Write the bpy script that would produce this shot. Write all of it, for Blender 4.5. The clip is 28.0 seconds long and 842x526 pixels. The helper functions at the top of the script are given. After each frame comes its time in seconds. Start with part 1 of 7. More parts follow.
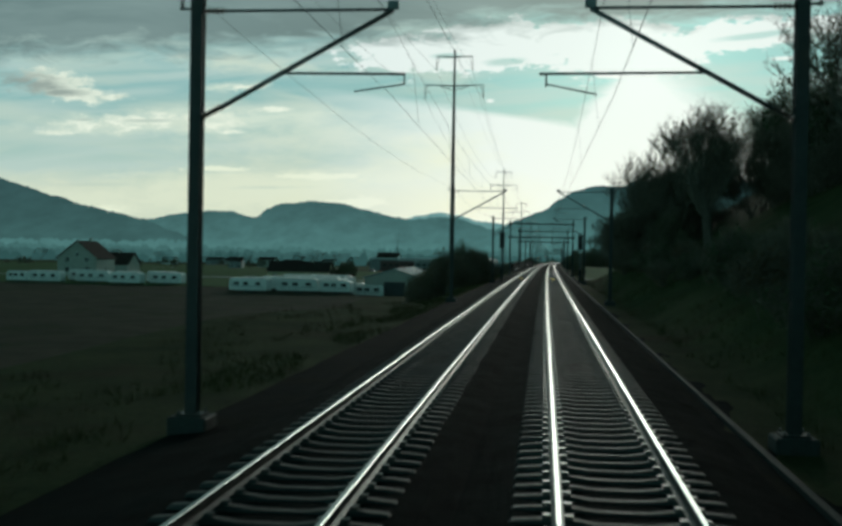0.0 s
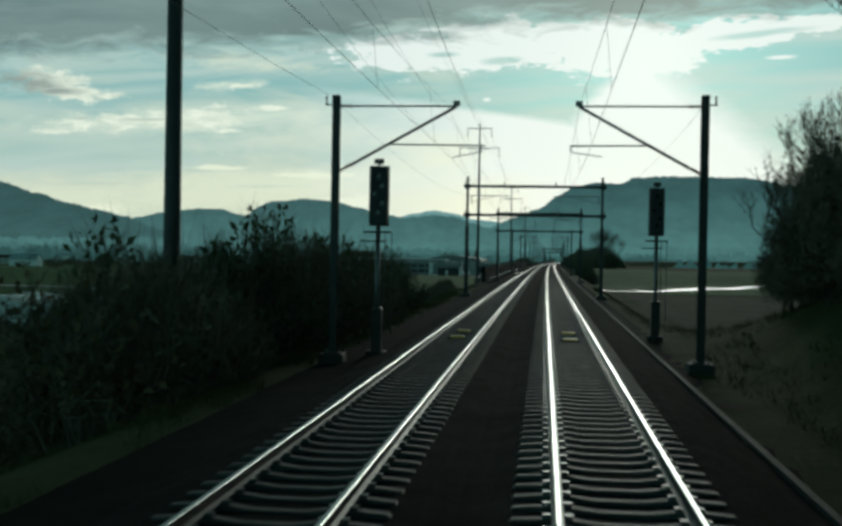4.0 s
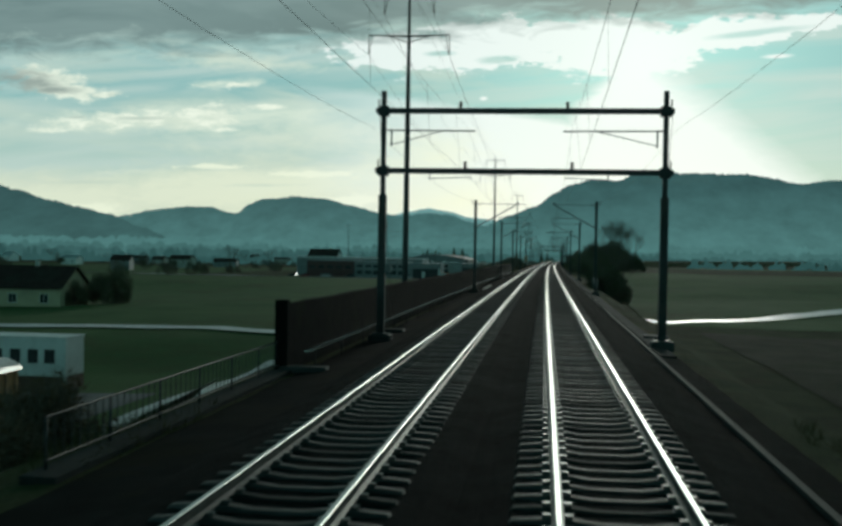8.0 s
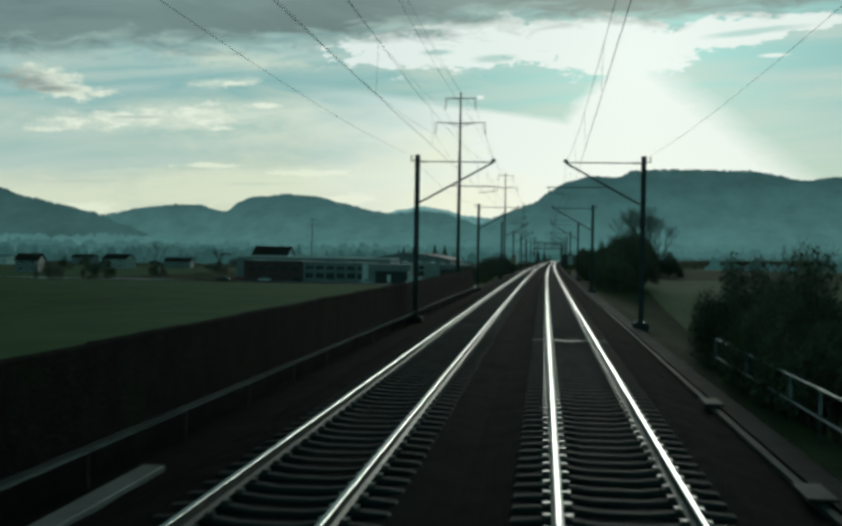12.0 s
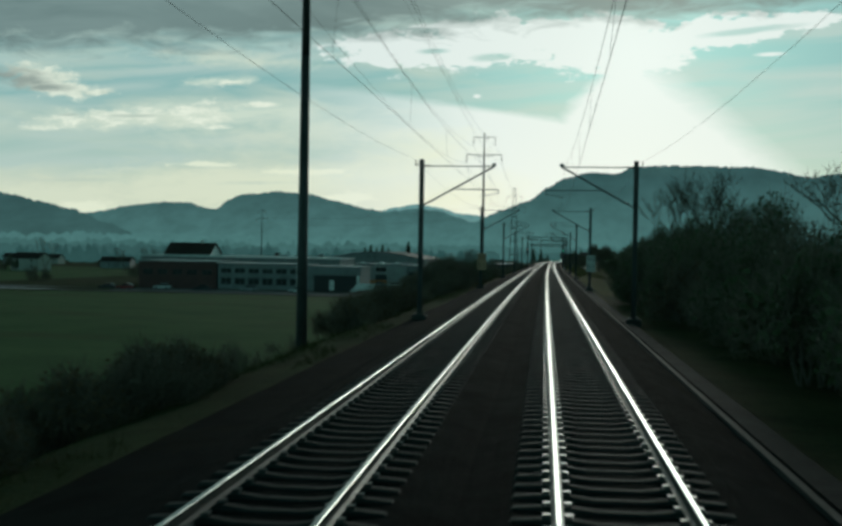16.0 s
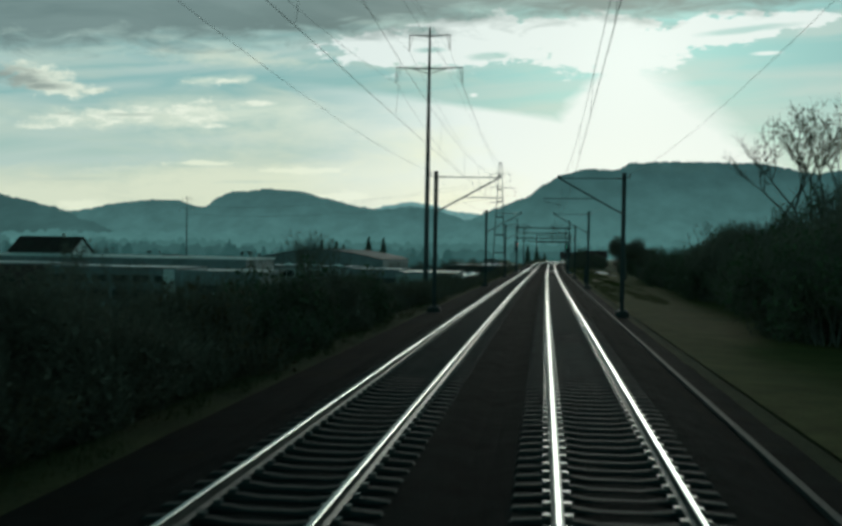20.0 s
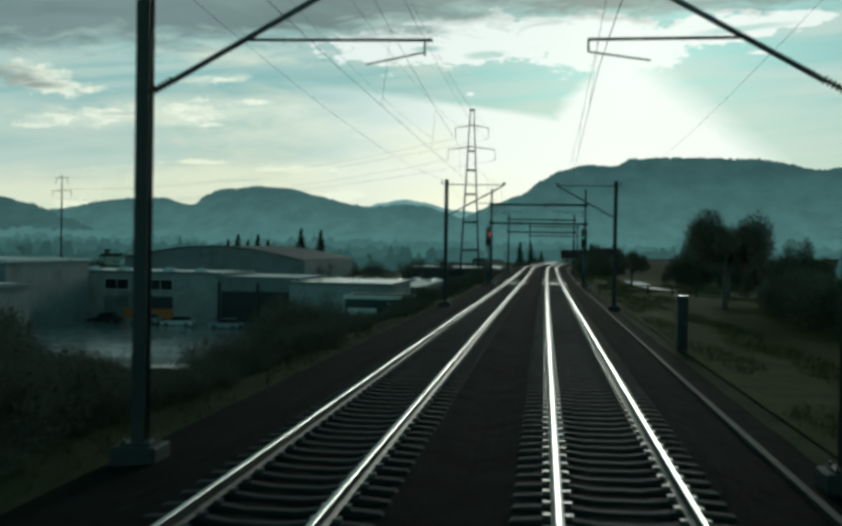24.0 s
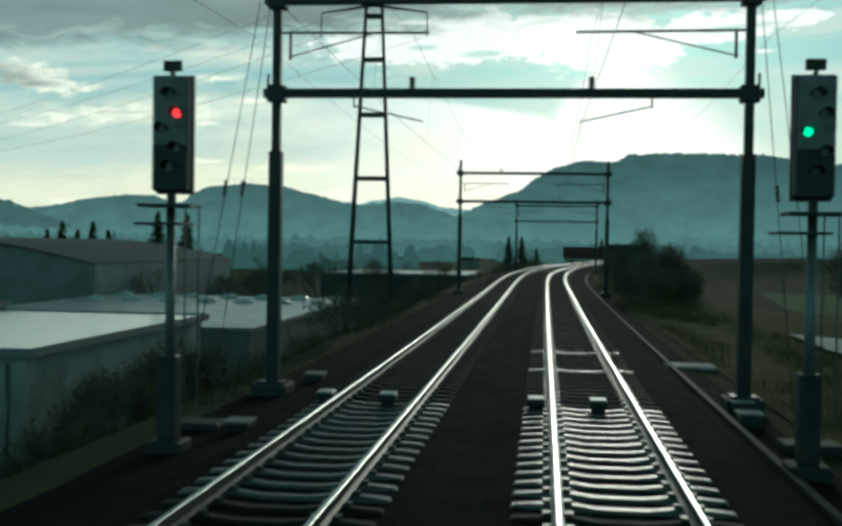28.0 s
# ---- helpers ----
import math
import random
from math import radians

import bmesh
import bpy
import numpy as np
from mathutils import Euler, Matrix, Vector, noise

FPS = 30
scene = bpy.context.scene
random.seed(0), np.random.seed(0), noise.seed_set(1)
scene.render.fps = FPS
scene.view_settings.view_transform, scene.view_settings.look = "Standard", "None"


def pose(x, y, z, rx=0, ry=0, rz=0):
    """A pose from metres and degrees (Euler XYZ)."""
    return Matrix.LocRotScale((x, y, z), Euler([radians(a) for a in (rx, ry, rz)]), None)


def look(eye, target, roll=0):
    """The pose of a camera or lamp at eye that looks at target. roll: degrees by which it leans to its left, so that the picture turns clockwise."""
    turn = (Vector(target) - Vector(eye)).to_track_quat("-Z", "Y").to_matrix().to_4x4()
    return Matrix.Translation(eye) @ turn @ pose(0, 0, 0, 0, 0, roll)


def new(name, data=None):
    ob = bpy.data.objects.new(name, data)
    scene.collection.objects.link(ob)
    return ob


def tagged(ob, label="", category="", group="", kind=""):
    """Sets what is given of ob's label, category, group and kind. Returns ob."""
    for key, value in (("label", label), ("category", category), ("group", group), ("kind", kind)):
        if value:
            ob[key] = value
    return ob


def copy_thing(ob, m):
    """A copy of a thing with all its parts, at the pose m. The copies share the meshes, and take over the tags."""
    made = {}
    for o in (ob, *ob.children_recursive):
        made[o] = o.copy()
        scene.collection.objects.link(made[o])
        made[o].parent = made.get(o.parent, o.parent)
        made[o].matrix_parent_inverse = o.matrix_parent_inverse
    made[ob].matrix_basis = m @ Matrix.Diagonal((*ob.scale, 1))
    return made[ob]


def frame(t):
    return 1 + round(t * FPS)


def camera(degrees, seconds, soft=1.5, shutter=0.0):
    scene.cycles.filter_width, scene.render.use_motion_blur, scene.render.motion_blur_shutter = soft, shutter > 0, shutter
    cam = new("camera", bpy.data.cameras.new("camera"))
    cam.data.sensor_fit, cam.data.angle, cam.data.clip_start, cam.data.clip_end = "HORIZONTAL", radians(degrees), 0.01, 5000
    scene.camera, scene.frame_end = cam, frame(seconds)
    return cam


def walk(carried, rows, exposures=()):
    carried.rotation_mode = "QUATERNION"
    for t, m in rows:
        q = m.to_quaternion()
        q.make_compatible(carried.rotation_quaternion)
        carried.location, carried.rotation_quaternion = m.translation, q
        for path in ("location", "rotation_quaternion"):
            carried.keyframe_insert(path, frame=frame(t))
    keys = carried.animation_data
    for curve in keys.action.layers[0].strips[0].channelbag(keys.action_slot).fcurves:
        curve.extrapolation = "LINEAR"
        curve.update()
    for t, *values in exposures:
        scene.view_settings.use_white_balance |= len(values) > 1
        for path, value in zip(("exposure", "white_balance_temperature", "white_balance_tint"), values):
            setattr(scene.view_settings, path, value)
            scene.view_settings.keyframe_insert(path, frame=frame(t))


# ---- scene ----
# ---- the line: s metres along it, u metres to the right of the camera's way, z over the rails ----
BEND, DIP, TURN_AT, RISE_AT = 3.2e-5, 1.04e-5, 757.0, 660.0


def line_x(s):
    s = max(s, 0.0)
    x = BEND * s * s / 2
    if s > TURN_AT:
        x += min(s - TURN_AT, 300) ** 2 / 1400 + max(s - TURN_AT - 300, 0) * 0.43
    return x


def plain_z(s):
    """The even fall of the whole valley floor."""
    s = max(s, 0.0)
    e = min(s, 860.0)
    return -DIP * e * e / 2 - DIP * 860.0 * max(min(s, 1500) - 860.0, 0)


def rise(s):
    """Before the curve the line climbs a little out of the plain."""
    a = min(max(s - RISE_AT, 0.0), 123.0)
    return 1.3e-4 * a * a / 2 + 0.008 * max(min(s, 1200) - RISE_AT - 123.0, 0)


def line_z(s):
    return plain_z(s) + rise(s)


def heading(s):
    return math.atan((line_x(s + 0.5) - line_x(s - 0.5)))


def P(s, u, z=0.0):
    a = heading(s)
    return Vector((line_x(s) + u * math.cos(a), s - u * math.sin(a), line_z(s) + z))


def at_line(s, u, z=0.0, turn=0.0):
    """A pose whose y axis runs along the line."""
    return Matrix.Translation(P(s, u, z)) @ Matrix.Rotation(-heading(s) + radians(turn), 4, "Z")


SPEED, EYE = 24.0, 2.75
cam = camera(42.8, 28.0, soft=3.3, shutter=0.15)
rows = []
for i in range(57):
    t = i / 2
    s = SPEED * t
    a = math.degrees(heading(s))
    dip = math.degrees(math.atan(-DIP * s))
    m = pose(*P(s, 0, EYE), 90, 0, -a) @ pose(0, 0, 0, dip, 0, 0) @ pose(0, 0, 0, 0, 6.48, 0) @ pose(0, 0, 0, -0.54, 0, 0) @ pose(0, 0, 0, 0, 0, 1.0)
    rows.append((t, m))
walk(cam, rows, exposures=[(0, -0.02, 6150, -2), (6, -0.03, 6150, -2), (7, 0.03, 6150, -2), (9, 0.03, 6150, -2), (10, -0.1, 6150, -2), (16, -0.1, 6150, -2), (20, -0.06, 6150, -2), (25, 0.02, 6150, -2), (27, 0.05, 6150, -2), (28, 0.22, 6150, -2)])
# ---- sky and sun ----
SUN_AZ, SUN_EL = radians(5.5), radians(10.5)
world = bpy.data.worlds.new("world")
scene.world = world
world.use_nodes = True
wt = world.node_tree
wt.nodes.clear()


def N(tree, kind, **kw):
    n = tree.nodes.new(kind)
    for k, v in kw.items():
        if k == "op":
            n.operation = v
        elif k == "ins":
            for i, x in v.items():
                if isinstance(x, bpy.types.NodeSocket):
                    tree.links.new(x, n.inputs[i])
                else:
                    n.inputs[i].default_value = x
    return n


def M(tree, op, a, b=0.0, c=0.0, clamp=False):
    n = N(tree, "ShaderNodeMath", op=op, ins={0: a, 1: b, 2: c})
    n.use_clamp = clamp
    return n.outputs[0]


def mixc(tree, f, a, b):
    n = tree.nodes.new("ShaderNodeMix")
    n.data_type = "RGBA"
    for i, x in ((0, f), (6, a), (7, b)):
        if isinstance(x, bpy.types.NodeSocket):
            tree.links.new(x, n.inputs[i])
        else:
            n.inputs[i].default_value = (*x, 1) if isinstance(x, tuple) and len(x) == 3 else x
    return n.outputs[2]


sky = wt.nodes.new("ShaderNodeTexSky")
sky.sky_type, sky.sun_disc = "NISHITA", False
sky.sun_elevation, sky.sun_rotation = SUN_EL, SUN_AZ
sky.air_density, sky.dust_density, sky.ozone_density = 1.0, 1.0, 2.0
tc = wt.nodes.new("ShaderNodeTexCoord")
sep = N(wt, "ShaderNodeSeparateXYZ", ins={0: tc.outputs["Generated"]})
dx, dy, dz = sep.outputs
ahead = M(wt, "MAXIMUM", dy, 0.08)
# the sky ahead as a plane: 1 = 1/2000 of the distance, level turned by the train's lean; origin at the line's far end
LEAN = 0.0175
X0 = M(wt, "SUBTRACT", M(wt, "MULTIPLY", M(wt, "DIVIDE", dx, ahead), 2000.0), 18.0)
Y0 = M(wt, "ADD", M(wt, "MULTIPLY", M(wt, "DIVIDE", dz, ahead), 2000.0), 6.0)
SX = M(wt, "ADD", X0, M(wt, "MULTIPLY", Y0, LEAN))
SY = M(wt, "SUBTRACT", Y0, M(wt, "MULTIPLY", X0, LEAN))


def cloud_noise(sx, sy, z, scale, detail, rough, warp, slant=0.0):
    v = N(wt, "ShaderNodeCombineXYZ", ins={0: M(wt, "MULTIPLY", SX, sx), 1: M(wt, "ADD", M(wt, "MULTIPLY", SY, sy), M(wt, "MULTIPLY", SX, slant)), 2: z}).outputs[0]
    return N(wt, "ShaderNodeTexNoise", ins={"Vector": v, "Scale": scale, "Detail": detail, "Roughness": rough, "Distortion": warp}).outputs[0]


# cloud decks: noise over a flat layer seen at a slant, and long drifting bands
flat = M(wt, "ADD", M(wt, "MAXIMUM", dz, 0.0), 0.12)
deck_v = N(wt, "ShaderNodeCombineXYZ", ins={0: M(wt, "MULTIPLY", M(wt, "DIVIDE", dx, flat), 0.8), 1: M(wt, "MULTIPLY", M(wt, "DIVIDE", dy, flat), 1.3), 2: 3.0}).outputs[0]
deck = N(wt, "ShaderNodeTexNoise", ins={"Vector": deck_v, "Scale": 1.3, "Detail": 7.0, "Roughness": 0.55, "Distortion": 0.4}).outputs[0]
band = cloud_noise(0.0022, 0.011, 1.7, 1.5, 8.0, 0.56, 0.6, 0.0006)
fine = cloud_noise(0.0075, 0.022, 5.2, 1.6, 7.0, 0.6, 0.8)
wisp = cloud_noise(0.0016, 0.016, 9.1, 1.2, 6.0, 0.5, 1.2, -0.001)


def cl(a):
    return M(wt, "ADD", a, 0.0, clamp=True)


def ramp(a, lo, hi):
    return N(wt, "ShaderNodeMapRange", ins={0: a, 1: lo, 2: hi}).outputs[0]


def both_of(a, b):
    return M(wt, "MULTIPLY", a, b)


def form(x, y, w, h, tilt=0.0, ragged=0.5, soft=0.5):
    """A cloud form: 1 inside, ragged at the rim."""
    x, y = M(wt, "SUBTRACT", SX, x - 1011), M(wt, "SUBTRACT", SY, 473 - y)
    c, s_ = math.cos(tilt), math.sin(tilt)
    xr = M(wt, "DIVIDE", M(wt, "ADD", M(wt, "MULTIPLY", x, c), M(wt, "MULTIPLY", y, s_)), w)
    yr = M(wt, "DIVIDE", M(wt, "SUBTRACT", M(wt, "MULTIPLY", y, c), M(wt, "MULTIPLY", x, s_)), h)
    r = M(wt, "SQRT", M(wt, "ADD", M(wt, "MULTIPLY", xr, xr), M(wt, "MULTIPLY", yr, yr)))
    wob = M(wt, "MULTIPLY", M(wt, "SUBTRACT", M(wt, "ADD", band, fine), 1.0), ragged * 2.5)
    d = M(wt, "ADD", M(wt, "SUBTRACT", 1.0, r), wob)
    return M(wt, "DIVIDE", d, soft, clamp=True)


def total(*fs):
    out = fs[0]
    for f in fs[1:]:
        out = M(wt, "MAXIMUM", out, f)
    return out


def edge(x, y, rise, soft, ragged=0.0):
    """1 below a line through (x, y) that falls by rise per unit to the right."""
    d = M(wt, "SUBTRACT", M(wt, "ADD", M(wt, "MULTIPLY", M(wt, "SUBTRACT", SX, x - 1011), -rise), 473 - y), SY)
    if ragged:
        d = M(wt, "ADD", d, M(wt, "MULTIPLY", M(wt, "SUBTRACT", M(wt, "ADD", band, fine), 1.0), ragged))
    return ramp(d, -soft, soft)


TEAL, CREAM, PALE, BRIGHT = (0.265, 0.472, 0.475), (0.735, 0.74, 0.595), (0.55, 0.64, 0.60), (0.862, 0.880, 0.862)
glow_d = N(wt, "ShaderNodeVectorMath", op="DOT_PRODUCT", ins={0: tc.outputs["Generated"], 1: (math.sin(SUN_AZ) * math.cos(SUN_EL), math.cos(SUN_AZ) * math.cos(SUN_EL), math.sin(SUN_EL))}).outputs["Value"]
halo = M(wt, "POWER", M(wt, "MAXIMUM", glow_d, 0.0), 70.0)
core = M(wt, "POWER", M(wt, "MAXIMUM", glow_d, 0.0), 700.0)
# clear teal air, creamy towards the horizon
col = mixc(wt, M(wt, "MULTIPLY", halo, 0.55), TEAL, (0.46, 0.86, 0.80))
col = mixc(wt, M(wt, "MULTIPLY", ramp(SY, 330.0, 40.0), 0.75), col, CREAM)
# thin drifting veils
col = mixc(wt, M(wt, "MULTIPLY", ramp(wisp, 0.40, 0.66), 0.75), col, PALE)
col = mixc(wt, both_of(M(wt, "MULTIPLY", ramp(band, 0.47, 0.64), 0.65), ramp(SX, 250.0, -250.0)), col, (0.56, 0.64, 0.56))
# creamy bank over the far hills
col = mixc(wt, both_of(M(wt, "MULTIPLY", edge(300, 312, -0.02, 22, 60), 0.8), ramp(SX, 200.0, -300.0)), col, CREAM)
col = mixc(wt, M(wt, "MULTIPLY", total(form(400, 210, 330, 26, 0.02, 0.9, 1.0), form(560, 215, 260, 40, -0.06, 0.8, 1.2), form(400, 143, 95, 13, 0.0, 0.8, 0.8), form(640, 330, 280, 30, 0.05, 0.6, 1.0)), 0.85), col, (0.72, 0.77, 0.66))
puff = cloud_noise(0.020, 0.050, 2.3, 1.3, 9.0, 0.66, 0.25)
curl = cloud_noise(0.0085, 0.026, 6.1, 1.3, 8.0, 0.6, 0.5)


def crisp(x, y, w, h, ragged=0.6, soft=0.75, tilt=0.0):
    """A small heaped cloud with a clean, knobbly rim."""
    x, y = M(wt, "SUBTRACT", SX, x - 1011), M(wt, "SUBTRACT", SY, 473 - y)
    c, s_ = math.cos(tilt), math.sin(tilt)
    xr = M(wt, "DIVIDE", M(wt, "ADD", M(wt, "MULTIPLY", x, c), M(wt, "MULTIPLY", y, s_)), w)
    yr = M(wt, "DIVIDE", M(wt, "SUBTRACT", M(wt, "MULTIPLY", y, c), M(wt, "MULTIPLY", x, s_)), h)
    r = M(wt, "SQRT", M(wt, "ADD", M(wt, "MULTIPLY", xr, xr), M(wt, "MULTIPLY", yr, yr)))
    wob = M(wt, "ADD", M(wt, "MULTIPLY", M(wt, "SUBTRACT", puff, 0.5), ragged * 3.2), M(wt, "MULTIPLY", M(wt, "SUBTRACT", curl, 0.5), ragged * 3.2))
    return M(wt, "DIVIDE", M(wt, "ADD", M(wt, "SUBTRACT", 1.0, r), wob), soft, clamp=True)


# broken creamy banks: a soft body, brighter knobbly tops, grey undersides
col = mixc(wt, M(wt, "MULTIPLY", total(crisp(270, 213, 210, 26, 0.6, 0.7), crisp(500, 250, 260, 40, 0.5, 1.2), crisp(420, 100, 210, 24, 0.7, 1.2, -0.1)), 0.75), col, (0.72, 0.75, 0.63))
col = mixc(wt, total(crisp(190, 213, 130, 17, 0.9), crisp(375, 207, 75, 22, 0.9), crisp(300, 200, 90, 9, 0.9), crisp(400, 230, 32, 6, 0.8), crisp(350, 146, 28, 6, 0.8), crisp(430, 146, 50, 7, 0.8), crisp(482, 191, 34, 6, 0.7), crisp(45, 228, 40, 6, 0.7)), col, mixc(wt, ramp(puff, 0.40, 0.60), (0.70, 0.74, 0.63), (0.93, 0.92, 0.79)))
col = mixc(wt, M(wt, "MULTIPLY", total(crisp(235, 208, 62, 4, 0.7, 0.6), crisp(110, 204, 26, 3, 0.7, 0.6)), 0.6), col, (0.46, 0.52, 0.46))
# the long creamy bank low down
col = mixc(wt, M(wt, "MULTIPLY", total(crisp(420, 345, 330, 46, 0.35, 0.5), crisp(80, 362, 230, 32, 0.4, 0.6)), 0.7), col, (0.80, 0.80, 0.64))
col = mixc(wt, M(wt, "MULTIPLY", total(crisp(380, 302, 80, 6, 0.7, 0.5), crisp(150, 380, 60, 12, 0.5, 0.5), crisp(640, 368, 60, 12, 0.6, 0.5), crisp(560, 318, 110, 7, 0.7, 0.6)), 0.85), col, (0.90, 0.89, 0.72))
col = mixc(wt, M(wt, "MULTIPLY", total(crisp(360, 308, 70, 3, 0.6, 0.8), crisp(480, 338, 90, 4, 0.6, 1.0), crisp(120, 330, 120, 5, 0.6, 1.0)), 0.45), col, (0.50, 0.58, 0.52))
# the white glare under the sun
fan = both_of(both_of(edge(790, 186, 0.165, 7, 14), ramp(M(wt, "SUBTRACT", SX, M(wt, "MULTIPLY", SY, -1.25)), 660.0, 520.0)), ramp(SX, -480.0, -110.0))
cone = M(wt, "ADD", SX, M(wt, "MULTIPLY", SY, -0.875))
wob_c = M(wt, "MULTIPLY", M(wt, "SUBTRACT", curl, 0.5), 55.0)
shaft = both_of(both_of(ramp(M(wt, "ADD", cone, wob_c), -192.0, -160.0), ramp(M(wt, "ADD", M(wt, "ADD", SX, M(wt, "MULTIPLY", SY, 1.25)), wob_c), 680.0, 585.0)), ramp(SY, 420.0, 340.0))
col = mixc(wt, total(fan, shaft), col, BRIGHT)
# warm light low over the gap between the hills
col = mixc(wt, M(wt, "MULTIPLY", total(form(850, 372, 190, 74, 0.06, 0.2, 1.1), form(800, 290, 150, 56, 0.1, 0.4, 1.3)), 0.75), col, (0.90, 0.875, 0.68))
# the bright ragged cloud below the deck
bright = total(crisp(790, 92, 170, 40, 0.55, 0.14), crisp(940, 74, 170, 42, 0.5, 0.14), crisp(1140, 92, 170, 58, 0.4, 0.14), crisp(1320, 74, 180, 30, 0.5, 0.14, 0.1), crisp(1450, 60, 110, 18, 0.5, 0.12, 0.14), form(895, 180, 10, 5, 0.0, 0.1, 0.6), form(1425, 112, 34, 5, 0.03, 0.15, 0.6))
notch = total(form(925, 108, 48, 9, 0.05, 0.5, 0.6), form(1380, 70, 105, 8, 0.1, 0.4, 0.6), form(815, 95, 35, 6, 0.0, 0.5, 0.7))
bright = both_of(bright, M(wt, "SUBTRACT", 1.0, M(wt, "MULTIPLY", notch, 0.85)))
col = mixc(wt, bright, col, BRIGHT)
# heaps of grey cloud with pale rims at the one side
col = mixc(wt, total(crisp(70, 138, 100, 32, 0.45, 0.4, -0.28), crisp(165, 162, 48, 8, 0.5, 0.5)), col, mixc(wt, ramp(puff, 0.40, 0.62), (0.66, 0.70, 0.60), (0.90, 0.90, 0.77)))
col = mixc(wt, M(wt, "MULTIPLY", total(crisp(8, 132, 95, 25, 0.7, 0.9, -0.1), crisp(60, 150, 60, 9, 0.7, 0.9)), 0.9), col, (0.30, 0.34, 0.315))
# the grey deck, from the upper rim of the view backwards over the whole sky
over = edge(760, 48, -0.035, 24, 95)
top = M(wt, "SUBTRACT", 1.0, over)
grey_col = mixc(wt, ramp(deck, 0.35, 0.68), (0.148, 0.210, 0.208), (0.205, 0.275, 0.270))
grey_col = mixc(wt, both_of(ramp(band, 0.48, 0.68), 0.4), grey_col, (0.29, 0.37, 0.36))
col = mixc(wt, top, col, grey_col)
behind = M(wt, "MAXIMUM", M(wt, "SUBTRACT", 1.0, M(wt, "DIVIDE", dy, 0.5), clamp=True), ramp(SY, 620.0, 900.0))
deck_col = mixc(wt, ramp(deck, 0.35, 0.68), (0.024, 0.058, 0.057), (0.054, 0.122, 0.120))
low = N(wt, "ShaderNodeMapRange", ins={0: dz, 1: 0.6, 2: 0.05, 3: 0.4, 4: 6.8}).outputs[0]
deck_col = N(wt, "ShaderNodeVectorMath", op="SCALE", ins={0: deck_col, "Scale": low}).outputs[0]
col = mixc(wt, behind, col, deck_col)
lit = N(wt, "ShaderNodeVectorMath", op="SCALE", ins={0: (1.0, 1.0, 0.92), "Scale": M(wt, "ADD", M(wt, "MULTIPLY", halo, 0.03), M(wt, "MULTIPLY", core, 0.05))}).outputs[0]
sky_col = N(wt, "ShaderNodeVectorMath", op="ADD", ins={0: col, 1: lit}).outputs[0]
bg_clouds = N(wt, "ShaderNodeBackground", ins={0: sky_col, 1: 1.0})
bg_sky = N(wt, "ShaderNodeBackground", ins={0: sky.outputs[0], 1: 0.06})
both = N(wt, "ShaderNodeMixShader", ins={0: 0.93, 1: bg_sky.outputs[0], 2: bg_clouds.outputs[0]})
out = N(wt, "ShaderNodeOutputWorld", ins={0: both.outputs[0]})

sun = new("sun", bpy.data.lights.new("sun", "SUN"))
sun.data.energy, sun.data.angle, sun.data.color = 0.5, radians(12), (1.0, 0.95, 0.84)
sun.matrix_world = look((0, 0, 0), (-math.sin(SUN_AZ) * math.cos(SUN_EL), -math.cos(SUN_AZ) * math.cos(SUN_EL), -math.sin(SUN_EL)))
